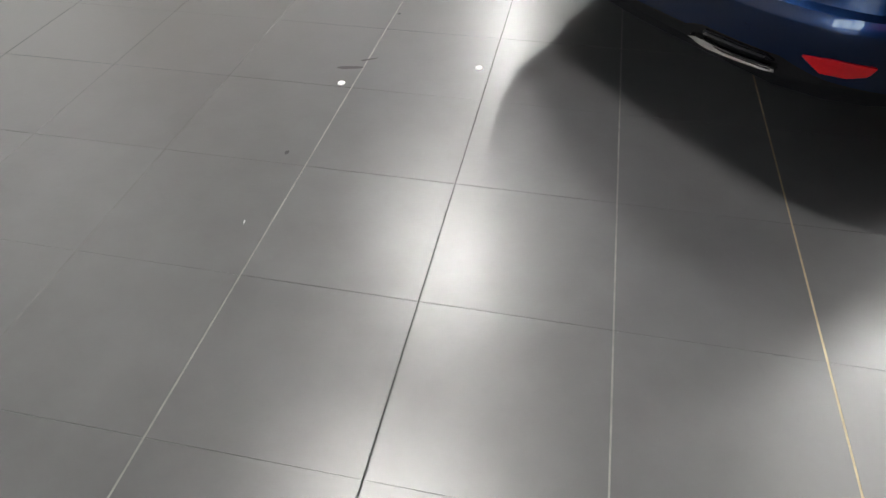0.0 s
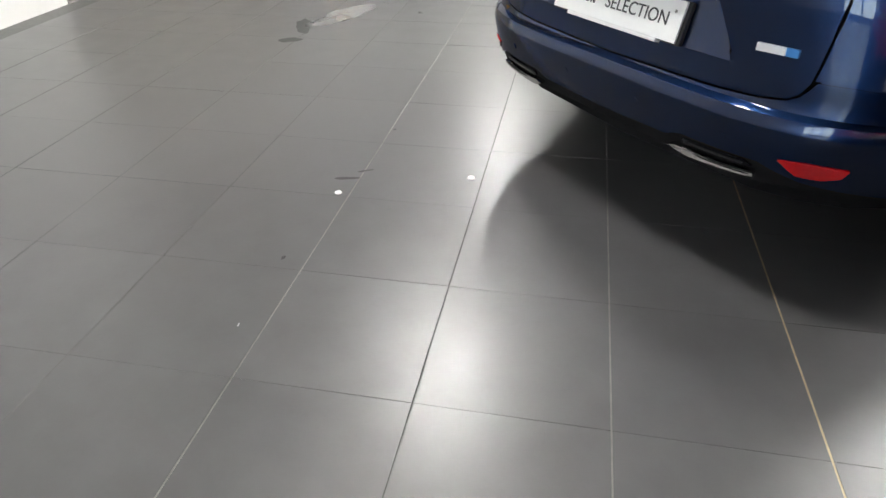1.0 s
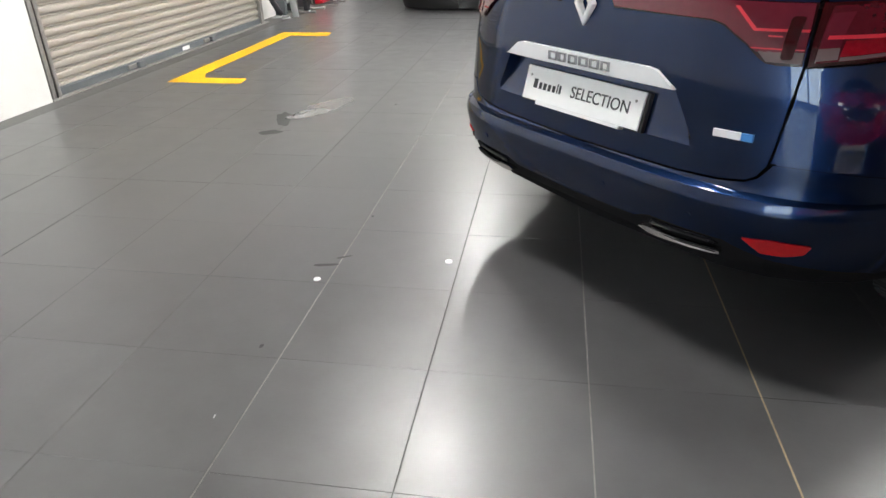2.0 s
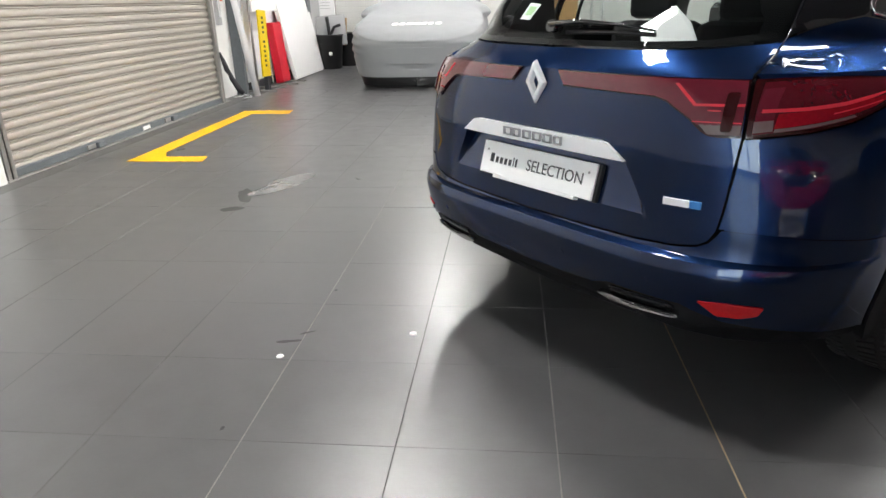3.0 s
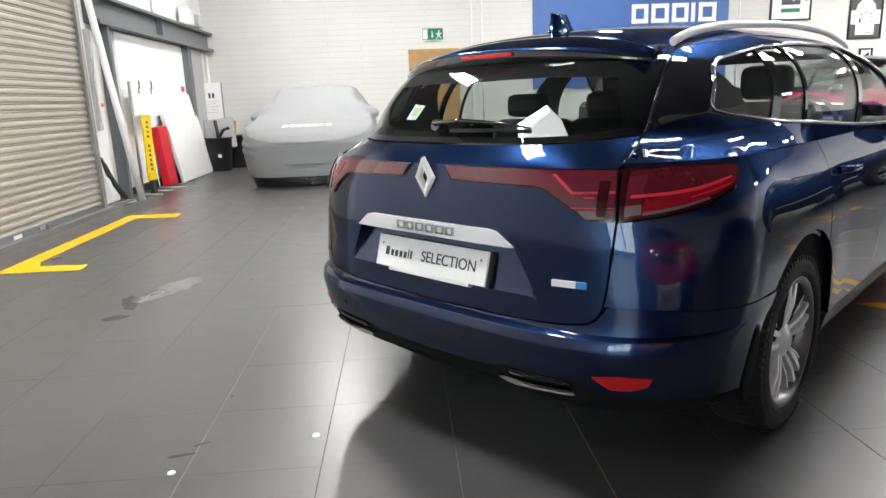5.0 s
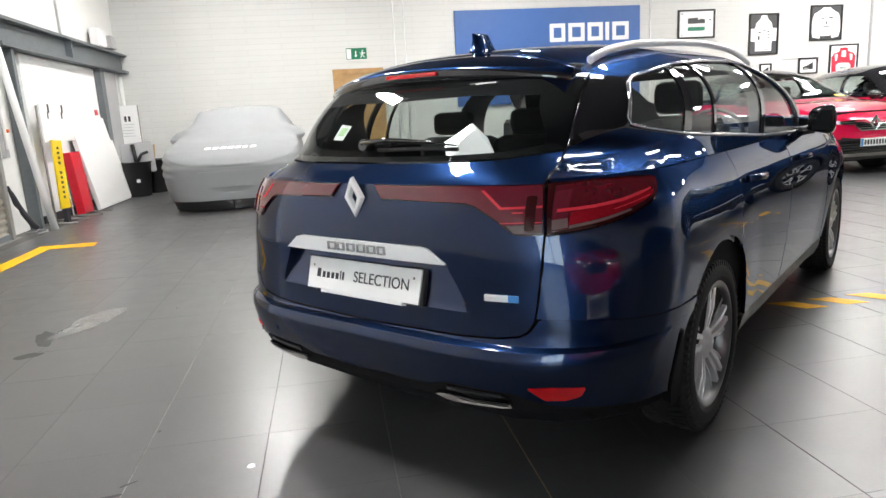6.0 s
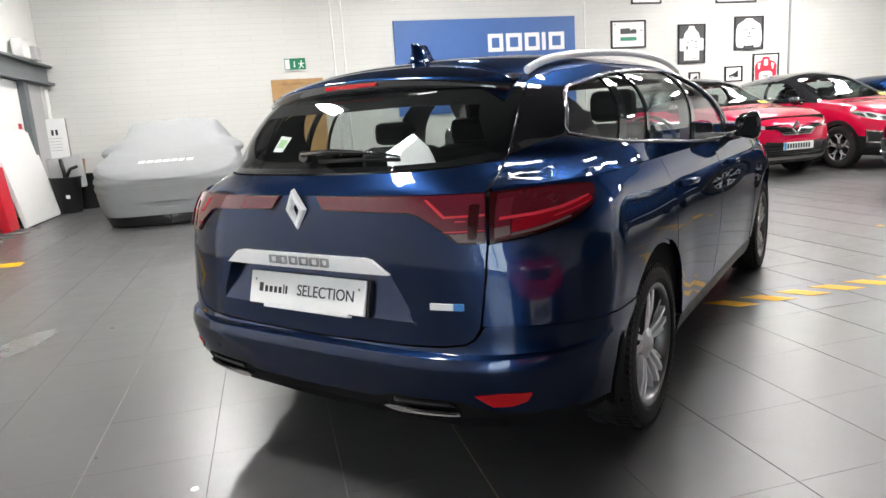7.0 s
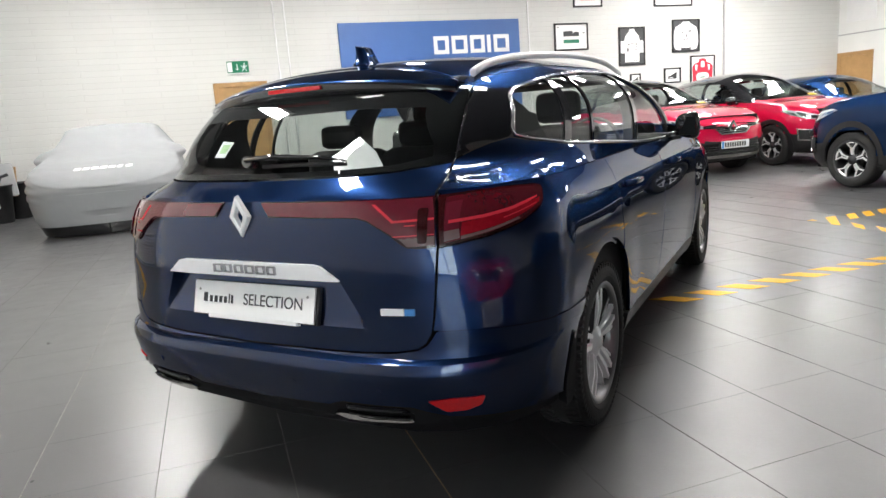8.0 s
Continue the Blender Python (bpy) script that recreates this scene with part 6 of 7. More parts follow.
    patch("grille_edge", [(-0.33, 0.715), (-0.235, 0.632), (0.235, 0.632), (0.33, 0.715), (0.31, 0.72), (0.222, 0.645), (-0.222, 0.645), (-0.31, 0.72)], B.nose, M_CHROME, g, 0.05, off=0.01, thick=0.01)
    bm = bmesh.new()
    H, W = 0.128, 0.097
    a = [bm.verts.new((x * W, 0, z * H)) for x, z in ((0, 1), (1, 0), (0, -1), (-1, 0))]
    b = [bm.verts.new((x * W * 0.72, 0.025, z * H * 0.72)) for x, z in ((0, 1), (1, 0), (0, -1), (-1, 0))]
    c = [bm.verts.new((x * W * 0.45, 0.006, z * H * 0.45)) for x, z in ((0, 1), (1, 0), (0, -1), (-1, 0))]
    for k in range(4):
        j = (k + 1) % 4
        bm.faces.new((a[k], a[j], b[j], b[k]))
        bm.faces.new((b[k], b[j], c[j], c[k]))
    bmesh.ops.recalc_face_normals(bm, faces=bm.faces)
    part("emblem", bm, M_CHROME, g, "bright diamond emblem").matrix_basis = pose(0, B.nose(0, 0.725).y + 0.012, 0.725)
    for s in (1, -1):
        f = (lambda q: q) if s > 0 else (lambda q: list(reversed([(-u, z) for u, z in q])))
        h = patch("headlight", f(rounded([(0.50, 0.735), (0.62, 0.735), (0.78, 0.765), (0.98, 0.825), (1.13, 0.885), (0.98, 0.90), (0.78, 0.875), (0.60, 0.815), (0.50, 0.775)], 0.012)), B.corner, M_HEADL, car, 0.03, off=0.005, thick=0.012, label="clear headlight")
        patch("reflector", f(rounded([(0.54, 0.745), (0.66, 0.757), (0.70, 0.80), (0.62, 0.80), (0.54, 0.772)], 0.01)), B.corner, M_CHROME, h, 0.03, off=0.008, thick=0.004)
        patch("reflector", f(rounded([(0.69, 0.765), (0.82, 0.795), (0.86, 0.868), (0.74, 0.84)], 0.02)), B.corner, M_CHROME, h, 0.03, off=0.008, thick=0.004)
        patch("light_strip", f([(0.86, 0.80), (1.10, 0.878), (1.10, 0.888), (0.90, 0.855)]), B.corner, M_CHROME, h, 0.03, off=0.008, thick=0.004)
        fg = patch("fog_surround", f(rounded([(0.62, 0.57), (0.90, 0.60), (0.86, 0.44), (0.62, 0.42)], 0.03)), B.corner, M_BLACK, car, 0.04, off=0.005, thick=0.01, label="black fog lamp recess")
        patch("fog_trim", f([(0.66, 0.585), (0.93, 0.612), (0.90, 0.42), (0.68, 0.41), (0.68, 0.430), (0.878, 0.442), (0.900, 0.588), (0.66, 0.565)]), B.corner, M_TIP, fg, 0.03, off=0.014, thick=0.014, label="bright fog lamp trim")
    patch("lower_intake", rounded([(-0.52, 0.50), (0.52, 0.50), (0.58, 0.35), (-0.58, 0.35)], 0.03), B.nose, M_GLOSS, car, 0.05, off=0.004, thick=0.01, label="black lower intake")
    for k in range(3):
        z = 0.375 + 0.035 * k
        patch("intake_bar", [(-0.53, z), (0.53, z), (0.53, z + 0.012), (-0.53, z + 0.012)], B.nose, M_BLACK, car, 0.06, off=0.012, thick=0.01)
    patch("skid_plate", [(-0.66, 0.315), (0.66, 0.315), (0.56, 0.275), (-0.56, 0.275)], B.nose, M_GALV, car, 0.06, off=0.006, thick=0.012, label="silver skid plate")
    pl = part("number_plate", boxbm(-0.26, 0.26, -0.004, 0.008, -0.056, 0.056, bevel=0.003), M_SIGNW, car, "white plate with dark bars")
    pl.matrix_basis = pose(0, B.nose(0, 0.475).y + 0.022, 0.475)
    bm = bmesh.new()
    for k in range(9):
        box(bm, -0.195 + 0.046 * k, -0.165 + 0.046 * k, 0.007, 0.0105, -0.034, 0.034)
    part("plate_bars", bm, M_INK, pl)
    part("plate_band", boxbm(0.218, 0.258, 0.007, 0.0105, -0.052, 0.052), M_PBLUE, pl)
    for s in (1, -1):
        bm = bmesh.new()
        r = bmesh.ops.create_uvsphere(bm, u_segments=14, v_segments=8, radius=1)
        for v in r["verts"]:
            x, y, z = v.co
            v.co = Vector((s * (0.96 + x * 0.11), 2.42 + y * 0.07, 1.10 + z * 0.075))
        for f in bm.faces:
            f.smooth = True
        tube(bm, [(s * 0.78, 2.45, 1.04), (s * 0.92, 2.43, 1.07)], 0.03, 8)
        part("door_mirror", bm, M_GLOSS, car)
    return car


red = compact_car(pose(7.57, 10.2, 0, 0, 0, 180), M_CARRED, M_GLOSS, "red compact crossover with a black roof beside a white wall", "parked red cars")
copy_thing(red, pose(9.74, 9.9, 0, 0, 0, 180))
tagged(copy_thing(red, pose(1.97, -5.68, 0, 0, 0, 12)), "red compact crossover parked nose-in across the aisle")
blue = compact_car(pose(8.15, 0.62, 0, 0, 0, 0), M_CARBLUE, M_CARBLUE, "dark blue compact crossover with two-tone alloy wheels", "", 1.10)
tagged(copy_thing(blue, pose(8.3, -4.6, 0)), "dark blue compact crossover parked behind another")
compact_car(pose(12.2, 10.2, 0, 0, 0, 180) @ Matrix.Diagonal((1, 1, 0.92, 1)), mat("mid_blue_paint", (0.02, 0.07, 0.24), 0.3, metal=0.4, coat=1.0, grain=0.06, scale=500), M_CARBLUE, "mid blue hatchback parked beside the red cars")


# ---- car under a cloth cover ----
def covered_car():
    B = Body(
        rear=[(0.05, 0.1), (0.5, 0.0), (0.95, 0.12)],
        front=[(0.03, 3.98), (0.14, 4.035), (0.30, 4.06), (0.45, 4.072), (0.54, 4.085), (0.60, 4.09), (0.66, 4.06), (0.72, 4.02), (0.82, 3.90), (0.95, 3.6)],
        width=[(0.03, 0.80), (0.25, 0.86), (0.45, 0.895), (0.5, 0.905), (0.75, 0.90), (0.95, 0.84)],
        belt=[(0.0, 0.95), (2.3, 0.95), (2.9, 0.92), (3.4, 0.84), (3.8, 0.74), (4.09, 0.62)],
        roof=[(0.02, 0.98), (0.15, 1.10), (0.5, 1.36), (1.0, 1.44), (1.6, 1.45), (2.0, 1.42), (2.15, 1.37), (2.5, 1.18), (2.9, 1.00), (3.3, 0.93), (3.7, 0.85), (3.95, 0.76), (4.09, 0.64)],
        rc=0.5, q=4, rcf=0.52, qf=3.6)

    def over(t, y):
        """Half profile above the belt: leaning sides, then a flat top; t from 0 at the belt to 1 at the middle."""
        zb, zr = B.belt(y), B.roof(y)
        w = B.low_x(y, zb) if y < 4.085 else 0.0
        tall = min(1.0, max(0.0, (zr - zb - 0.08) / 0.35))
        cx, ch = 1 - 0.31 * tall - 0.20 * (1 - tall), 0.92 - 0.27 * (1 - tall)
        if t < 0.6:
            k = t / 0.6
            x, h = 1 - (1 - cx) * k ** (1.25 + 0.5 * (1 - tall)), ch * k
        else:
            k = (t - 0.6) / 0.4
            x, h = cx * (1 - k), ch + (1 - ch) * (1 - (1 - k) ** 2.6)
        return w * x, zb + (zr - zb) * h
    bm = bmesh.new()
    ys = [0.003, 0.02, 0.06, 0.12] + [0.18 + 0.06 * i for i in range(61)] + [3.86, 3.90, 3.94, 3.97, 4.0, 4.02, 4.04, 4.055, 4.065, 4.073, 4.08, 4.09]
    grid = []
    for y in ys:
        zb = B.belt(y)
        pts = []
        for k in range(24):
            z = 0.155 + (zb - 0.155) * k / 23
            yc = min(max(y, B.rear(z)), B.front(z))
            pts.append([B.low_x(yc, z), yc, z])
        for k in range(1, 25):
            x, z = over(k / 24, y)
            pts.append([x, y, z])
        grid.append(pts)
    for s in (-1, 1):
        vs = []
        for r in grid:
            row = []
            for k, (x, y, z) in enumerate(r):
                # door mirror under the cloth
                side = min(1.0, max(0.0, (x - 0.45) / 0.2))
                ear = side * math.exp(-((y - 2.42) / 0.15) ** 4 - ((z - 1.0) / 0.115) ** 4) * 0.135
                fold = 0.008 * noise.noise(Vector((x * 3 * s, y * 3, z * 5))) + 0.006 * noise.noise(Vector((x * 8 * s, y * 8, z * 22)))
                pleat = 0.010 * math.sin(z * 60 + y * 9) * min(1.0, max(0.0, (x - 0.6) / 0.2)) * min(1.0, max(0.0, (y - 3.1) / 0.4)) * (1 if 0.45 < z < 0.8 else 0.2)
                out = (fold + pleat + ear) if x > 0.02 else 0.0
                row.append(bm.verts.new((s * (x + out), y, z + fold * 0.8 * (1 if k > 23 else 0))))
            vs.append(row)
        for a, b in zip(vs, vs[1:]):
            for k in range(len(a) - 1):
                bm.faces.new((a[k], a[k + 1], b[k + 1], b[k])).smooth = True
    bmesh.ops.remove_doubles(bm, verts=bm.verts, dist=0.002)
    bmesh.ops.recalc_face_normals(bm, faces=bm.faces)
    ob = tagged(part("covered_car", bm, M_COVER, None), "small car under a fitted grey cloth cover", "covered car")
    ob.matrix_world = pose(-1.44, 11.72, 0, 0, 0, 181) @ Matrix.Diagonal((1.09, 1.02, 1.03, 1))
    for k, wd in enumerate((0.075, 0.075, 0.08, 0.08, 0.075, 0.06, 0.075)):
        xx, yy = 0.33 - 0.097 * k, 3.78
        bm = bmesh.new()
        prev = None
        for j in range(7):
            py = yy - 0.017 * j
            row = [bm.verts.new((px - 0.012 * j / 6, py, over(1 - 0.3 * abs(px) / 0.9, py)[1] + 0.012)) for px in (xx, xx - wd / 2, xx - wd)]
            if prev:
                for q in range(2):
                    bm.faces.new((prev[q], prev[q + 1], row[q + 1], row[q]))
            prev = row
        bmesh.ops.recalc_face_normals(bm, faces=bm.faces)
        part("printed_bar", bm, M_SIGNW, ob)
    bm = bmesh.new()
    loops = []
    for z in (0.02, 0.09, 0.17):
        side = [(B.low_x(min(max(y, B.rear(z)), B.front(z)), z) - 0.006, min(max(y, B.rear(z)), B.front(z)) - 0.006) for y in ys]
        loops.append([bm.verts.new((x, y, z)) for x, y in side] + [bm.verts.new((-x, y, z)) for x, y in reversed(side)])
    for a, b in zip(loops, loops[1:]):
        for k in range(len(a)):
            j = (k + 1) % len(a)
            bm.faces.new((a[k], a[j], b[j], b[k])).smooth = True
    bmesh.ops.recalc_face_normals(bm, faces=bm.faces)
    part("lower_bumper", bm, M_BLACK, ob, "black lower bumper below the cover")
    patch("crease_panel", rounded([(-0.36, 0.34), (0.36, 0.34), (0.44, 0.50), (0.40, 0.555), (-0.40, 0.555), (-0.44, 0.50)], 0.02), B.nose, M_COVER, ob, 0.05, off=0.020, thick=0.006)
    for s in (-1, 1):
        for y in (0.7, 3.2):
            bm = bmesh.new()
            lathe(bm, [(0.2, 0.08), (0.29, 0.1), (0.30, 0.0), (0.29, -0.1), (0.2, -0.08)], 24, "x")
            part("wheel", bm, M_RUBBER, ob).matrix_basis = pose(s * 0.60, y, 0.30)


covered_car()


# ---- things along the left wall ----
def leaning_pole():
    bm = bmesh.new()
    tube(bm, [(-3.54, 7.05, 0.0), (-3.66, 6.95, 1.2), (-3.80, 6.82, 2.7)], 0.044, 14)
    tagged(part("leaning_pole", bm, M_WPLAST, None), "long white plastic tube leaning on the wall", "tube")


def sign_stand():
    e = thing("sign_stand", pose(-3.66, 8.0, 0), "white sign board on thin steel posts", "sign stand")
    part("board", boxbm(-0.012, 0.012, -0.50, 0.56, 1.10, 1.60, bevel=0.004), M_WBOARD, e)
    for y, z in ((-0.24, 1.50), (0.24, 1.50)):
        bm = boxbm(0.012, 0.02, y - 0.015, y + 0.02, z + 0.0, z + 0.10)
        box(bm, 0.012, 0.02, y - 0.05, y + 0.02, z - 0.015, z + 0.0)
        box(bm, 0.012, 0.02, y - 0.05, y - 0.03, z - 0.09, z - 0.012)
        part("hook", bm, M_INK, e, "black hook mark")
    for y in (-0.52, -0.1):
        bm = bmesh.new()
        tube(bm, [(-0.02, y, 0.012), (-0.02, y, 1.58)], 0.016, 8)
        tube(bm, [(-0.22, y, 0.014), (0.25, y, 0.014)], 0.014, 8)
        part("post", bm, M_GALV, e, "thin steel post and foot")


def yellow_banner():
    e = thing("yellow_sign", pose(-3.60, 7.66, 0.20), "tall narrow yellow sign with dark marks", "sign")
    m = pose(0, 0, 0, -3, 0, 0)
    part("panel", boxbm(-0.012, 0.012, -0.15, 0.16, 0.0, 0.92, bevel=0.003, m=m), M_YSIGN, e)
    for k in range(11):
        z = 0.14 + 0.066 * k
        if k != 6:
            part("dark_bar", boxbm(0.012, 0.015, -0.035 - 0.01 * (k % 2), 0.03, z, z + 0.034, m=m), M_INK, e)
    part("foot", boxbm(-0.03, 0.03, -0.05, 0.06, -0.20, 0.0, bevel=0.005), M_INK, e, "dark base block")


def red_box():
    e = thing("red_display_box", pose(-3.66, 8.55, 0), "red plastic display box leaning against boards", "display box")
    part("box", boxbm(-0.06, 0.06, -0.17, 0.22, 0.02, 0.93, bevel=0.01, m=pose(0, 0, 0, 0, -5, 0)), M_RED, e)
    for y in (-0.24, 0.2):
        bm = bmesh.new()
        tube(bm, [(-0.12, y, 0.8), (-0.08, y, 0.014), (0.32, y, 0.014)], 0.012, 8)
        part("stand_leg", bm, M_GALV, e, "bent steel stand leg")


def white_panels():
    for k, (y0, y1, h, dx, lab) in enumerate(((8.86, 10.48, 1.44, 0.0, "large white foam panel leaning on the wall"), (8.98, 10.75, 1.53, -0.05, "large white panel leaning behind another panel"))):
        e = tagged(part("foam_board", boxbm(-0.03, 0.03, y0, y1, 0, h, bevel=0.006), M_WBOARD, None), lab, "board", "leaning boards")
        e.matrix_world = pose(-3.55 + dx, 0, 0.012, 0, -11, 0)
    e = tagged(part("red_card", boxbm(-0.02, 0.02, 10.28, 10.42, 1.48, 1.57, bevel=0.004), M_RED, None), "small red card behind white panels", "card")
    e.matrix_world = pose(-3.84 + 3.84 - 3.86, 0, 0)


def poster_stand():
    e = thing("poster_stand", pose(-3.72, 11.7, 0), "white poster with a small dark emblem on a stand", "poster")
    part("board", boxbm(-0.19, 0.19, -0.012, 0.012, 0.55, 1.66, bevel=0.003), M_SIGNW, e)
    bm = bmesh.new()
    for s in (-1, 1):
        box(bm, s * 0.035 - 0.02, s * 0.035 + 0.02, -0.016, -0.011, 1.36, 1.46, m=pose(0, 0, 0))
    part("emblem", bm, M_INK, e, "small dark emblem")
    bm = bmesh.new()
    for k in range(5):
        box(bm, -0.11, 0.11 - 0.02 * (k % 2), -0.015, -0.011, 1.30 - 0.055 * k, 1.308 - 0.055 * k)
    part("grey_lines", bm, M_GREYB, e)
    for x in (-0.21, 0.21):
        bm = bmesh.new()
        tube(bm, [(x, 0.0, 0.01), (x, 0.0, 1.66)], 0.012, 8)
        tube(bm, [(x, -0.2, 0.012), (x, 0.2, 0.012)], 0.012, 8)
        part("post", bm, M_GALV, e, "thin steel post with a foot")


def bins():
    e = thing("waste_bin", pose(-3.45, 10.85, 0), "black plastic bin with boards standing in it", "bin", "black bins")
    bm = bmesh.new()
    lathe(bm, [(0.0, 0.0), (0.185, 0.0), (0.195, 0.02), (0.245, 0.60), (0.262, 0.605), (0.262, 0.63), (0.24, 0.63), (0.18, 0.03), (0.0, 0.02)], 36, "z")
    part("tub", bm, M_BLACK, e)
    part("label", boxbm(-0.03, 0.03, -0.225, -0.215, 0.26, 0.32), M_PAPER, e, "small white label").matrix_basis = pose(0.05, 0.0, 0, 0, 0, 0)
    copy_thing(e, pose(-3.27, 11.45, 0, 0, 0, 40))
    t = thing("grey_screen", pose(-3.42, 10.88, 0.42), "light grey panel with a black arm bracket standing in a bin", "panel")
    part("panel", boxbm(-0.27, 0.30, -0.012, 0.012, 0.0, 0.55, bevel=0.02, m=pose(0, 0, 0, -6, -4, 0)), M_GREYB, t)
    bm = bmesh.new()
    tube(bm, [(-0.02, -0.05, 0.0), (-0.03, -0.05, 0.30), (-0.06, -0.03, 0.52)], 0.035, 8)
    tube(bm, [(0.0, -0.06, 0.2), (0.08, -0.07, 0.34), (0.20, -0.06, 0.38)], 0.028, 8)
    part("bracket", bm, M_BLACK, t, "black arm bracket")
    c = tagged(part("cardboard_piece", boxbm(-0.01, 0.01, -0.08, 0.08, 0.0, 0.5, bevel=0.004), M_CARD, None), "brown cardboard piece in a bin", "cardboard")
    c.matrix_world = pose(-3.24, 11.0, 0.42, 0, 8, 60)


def loose_cable():
    bm = bmesh.new()
    pts = [(-3.78, 6.78, 0.02), (-3.70, 6.90, 0.015), (-3.74, 7.05, 0.015), (-3.62, 7.0, 0.012), (-3.55, 6.85, 0.012), (-3.62, 6.72, 0.012)]
    tube(bm, pts, 0.009, 6)
    tagged(part("loose_cable", bm, M_GREYB, None), "grey cable lying on the tiles by the wall", "cable")
    bm = bmesh.new()
    path = [(0.07, -0.16, 0.62), (0.09, -0.09, 0.46), (0.13, 0.0, 0.26), (0.19, 0.07, 0.10), (0.22, 0.10, 0.045)]
    tube(bm, path, [0.014, 0.030, 0.038, 0.036, 0.022], 14)
    bmesh.ops.subdivide_edges(bm, edges=bm.edges[:], cuts=2, use_grid_fill=True)
    for v in bm.verts:
        v.co += 0.016 * Vector((noise.noise(v.co * 14), noise.noise(v.co * 14 + Vector((5, 0, 0))), noise.noise(v.co * 9 + Vector((0, 7, 0)))))
        v.co.z = max(0.002, v.co.z)
    for f in bm.faces:
        f.smooth = True
    o = tagged(part("folded_umbrella_bag", bm, M_INK, None), "dark crumpled bag leaning on the wall by a column", "bag")
    o.matrix_world = pose(X0 + 0.0, 6.80, 0.0)
    # wall controls by the shutter
    e = thing("shutter_control", pose(X0 + 0.0, 6.86, 1.15), "grey shutter control unit with an orange button", "control unit")
    part("backing", boxbm(0.0, 0.05, -0.05, 0.06, -0.2, 1.05, bevel=0.006), M_GREYB, e)
    part("chain_guide", boxbm(0.05, 0.08, -0.03, 0.01, -0.1, 0.9, bevel=0.01), M_WPLAST, e)
    bm = bmesh.new()
    lathe(bm, [(0.0, 0.05), (0.022, 0.045), (0.025, 0.0)], 14, "x")
    part("button", bm, mat("orange_button", (0.75, 0.16, 0.03), 0.4), e, "orange button").matrix_basis = pose(0.05, 0.03, 0.12)


leaning_pole()
sign_stand()
yellow_banner()
red_box()
white_panels()
poster_stand()
bins()
loose_cable()


# ---- marks on the floor ----
def floor_discs():
    ref = None
    for x, y in ((-0.836, -0.037), (-0.375, 0.158)):
        if ref is None:
            bm = bmesh.new()
            lathe(bm, [(0.0, 0.004), (0.010, 0.004), (0.0125, 0.0030), (0.014, 0.0)], 20, "z")
            ref = tagged(part("floor_stud", bm, M_PAPER, None), "small round white stud on the tiles", "stud", "floor studs")
            ref.location = (x, y, 0)
        else:
            copy_thing(ref, pose(x, y, 0))


def smear(name, x, y, sx, sy, rz, material, seed, label):
    """Thin irregular film left on the tiles."""
    random.seed(seed)
    bm = bmesh.new()
    n = 40
    ring = []
    for k in range(n):
        a = 2 * math.pi * k / n
        d = 1 + 0.35 * noise.noise(Vector((math.cos(a) * 1.6, math.sin(a) * 1.6, seed)))
        ring.append(bm.verts.new((math.cos(a) * sx * d, math.sin(a) * sy * d, 0.0005 + 0.0002 * (seed % 7))))
    bm.faces.new(ring)
    o = part(name, bm, material, None)
    o.matrix_world = pose(x, y, 0, 0, 0, rz)
    return tagged(o, label, "floor mark", "floor marks", "structure")


floor_discs()
M_DARKSMEAR = mat("dark_tyre_mark", (0.03, 0.03, 0.031), 0.45, grain=0.5, scale=40)
M_WET = mat("dried_water_mark", (0.10, 0.10, 0.10), 0.22, grain=0.3, scale=12)
smear("floor_mark", -1.78, 2.06, 0.05, 0.16, 20, M_DARKSMEAR, 3, "dark rubber mark on the tiles")
smear("floor_mark", -1.75, 1.74, 0.07, 0.05, 20, M_DARKSMEAR, 4, "dark rubber mark on the tiles")
smear("floor_mark", -1.60, 2.35, 0.12, 0.30, -20, M_WET, 6, "pale dried water mark on the tiles")
smear("floor_mark", -0.84, 0.075, 0.055, 0.010, 12, M_DARKSMEAR, 8, "thin dark scuff on the tiles")
smear("floor_mark", -0.79, 0.145, 0.03, 0.006, 30, M_DARKSMEAR, 9, "thin dark scuff on the tiles")
smear("floor_mark", -0.87, -0.47, 0.007, 0.010, 0, M_DARKSMEAR, 10, "small dark speck on the tiles")
smear("floor_mark", -0.775, 0.545, 0.006, 0.010, 0, M_DARKSMEAR, 11, "small dark speck on the tiles")
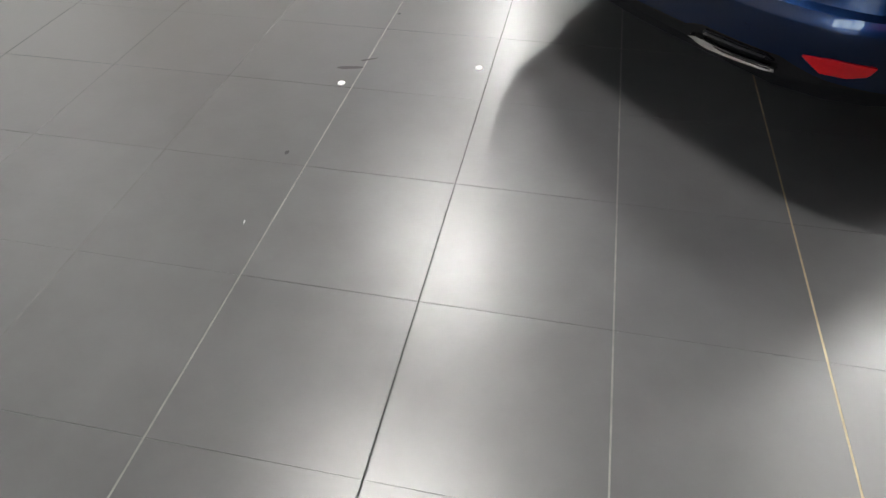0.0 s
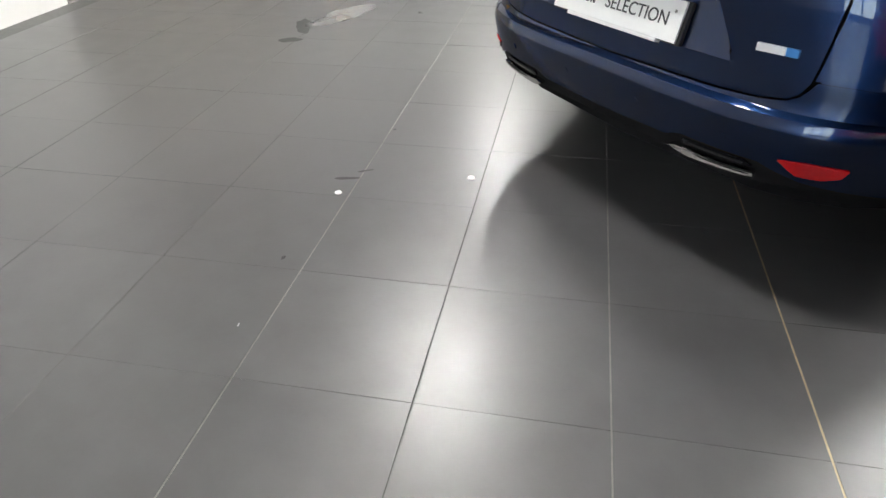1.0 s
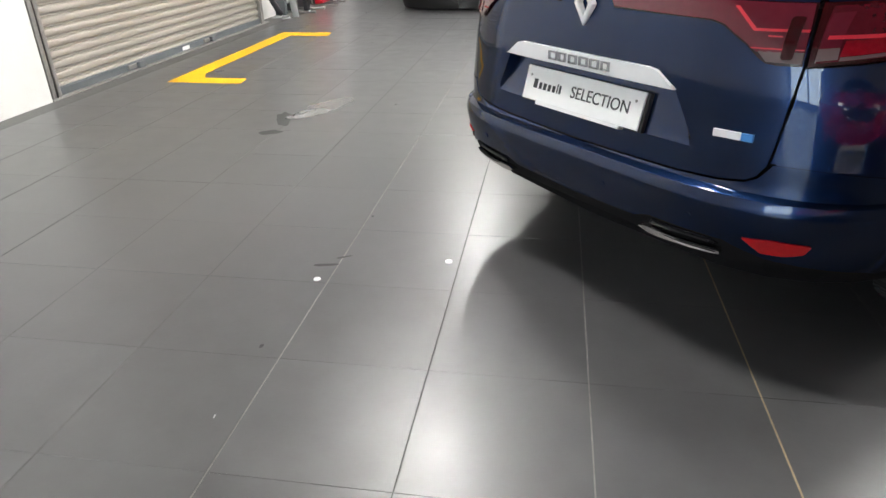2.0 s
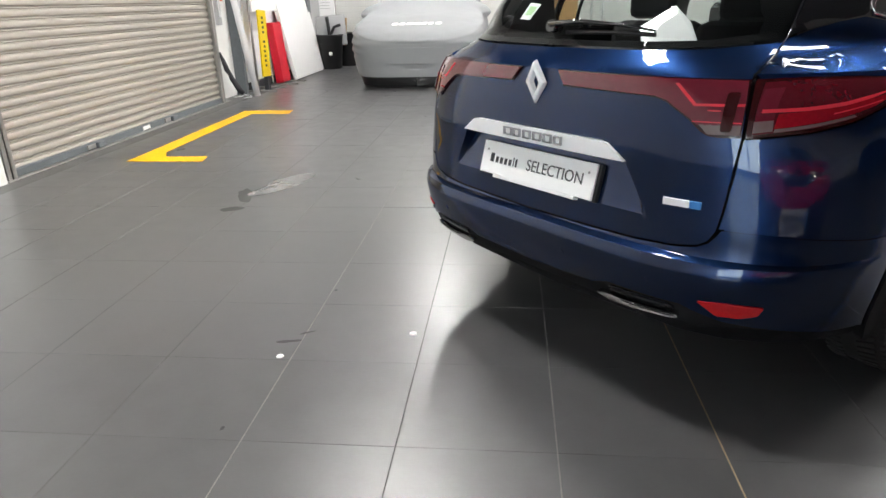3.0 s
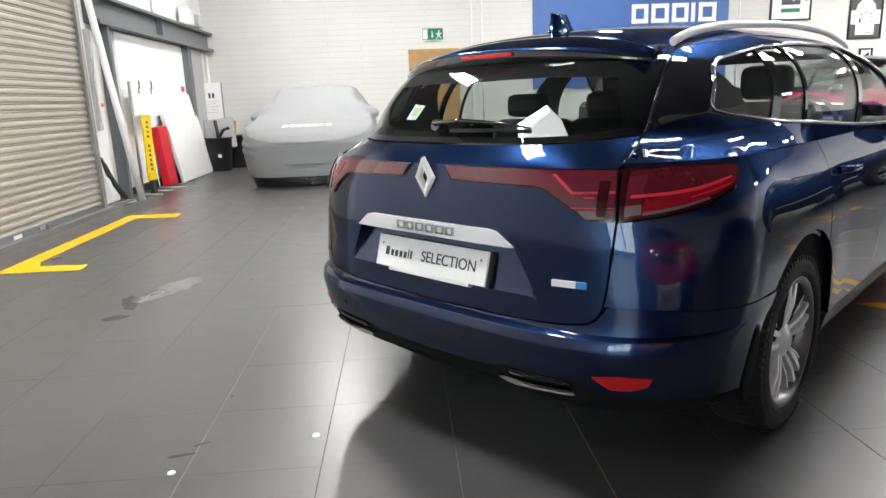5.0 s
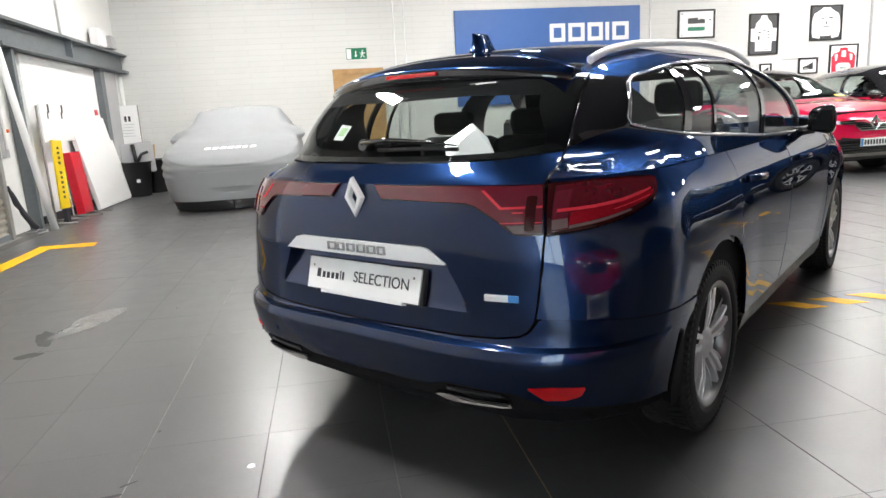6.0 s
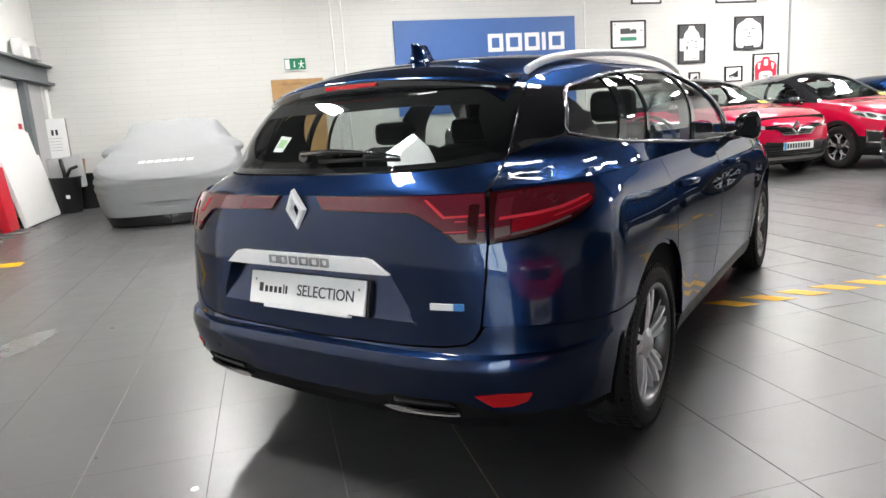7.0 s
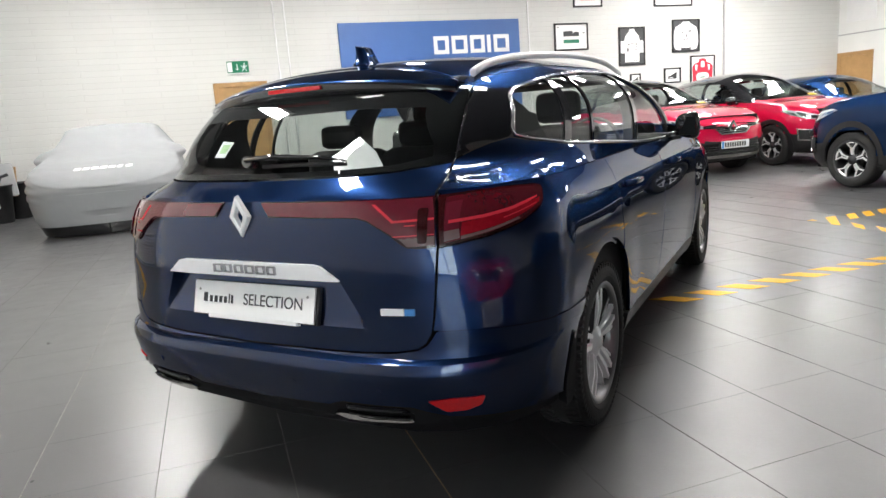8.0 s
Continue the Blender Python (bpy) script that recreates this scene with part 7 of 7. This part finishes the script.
smear("floor_mark", -0.865, -0.797, 0.002, 0.008, 10, M_GREYB, 12, "small white speck on the tiles")


# ---- floor tiles ----
def floor_tiles():
    p, py, x0, y0 = 0.460, 0.4635, 0.588, -0.060
    h = p / 2 - 0.0022
    hy = py / 2 - 0.0003
    b = 0.0005
    pts, faces = [], []
    for k, (s, z) in enumerate(((h, -0.006), (h, -b), (h - b, 0.0))):
        t = s - h + hy
        pts += [(-s, -t, z), (s, -t, z), (s, t, z), (-s, t, z)]
    for k in (0, 4):
        for j in range(4):
            faces.append((k + j, k + (j + 1) % 4, k + 4 + (j + 1) % 4, k + 4 + j))
    faces.append((8, 9, 10, 11))
    me = bpy.data.meshes.new("tile")
    me.from_pydata(pts, [], faces)
    me.materials.append(M_TILE)
    for k, m in ((-5, M_JOINT), (-4, M_JOINT), (-3, M_JOINT_L), (-2, M_JOINT_D), (-1, M_JOINT_L), (0, M_JOINT_B), (1, M_JOINT), (2, M_JOINT_D), (3, M_JOINT_D)):
        xx = x0 + k * p
        w = 0.0026 if k == 0 else 0.0017
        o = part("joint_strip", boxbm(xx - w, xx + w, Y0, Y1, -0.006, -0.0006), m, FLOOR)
    rest_v, rest_f = [], []
    for i in range(-9, 36):
        for j in range(-20, 27):
            cx, cy = x0 + (i + 0.5) * p, y0 + (j + 0.5) * py
            if not (X0 + h * 0.2 < cx < X1 - h and Y0 + h < cy < Y1 - h * 0.5):
                continue
            if -7 <= i < 8 and -5 <= j < 15:
                o = new("tile", me)
                o.parent = FLOOR
                o.location = (cx, cy, random.uniform(-0.0006, 0.0))
                o.rotation_euler = (random.uniform(-0.0006, 0.0006), random.uniform(-0.0006, 0.0006), 0)
            else:
                k = len(rest_v)
                rest_v += [(x + cx, y + cy, z) for x, y, z in pts]
                rest_f += [tuple(q + k for q in f) for f in faces]
    me2 = bpy.data.meshes.new("far_tiles")
    me2.from_pydata(rest_v, [], rest_f)
    me2.materials.append(M_TILE)
    o = new("far_tiles", me2)
    o.parent = FLOOR
    tagged(o, "", "", "", "stuff")


floor_tiles()
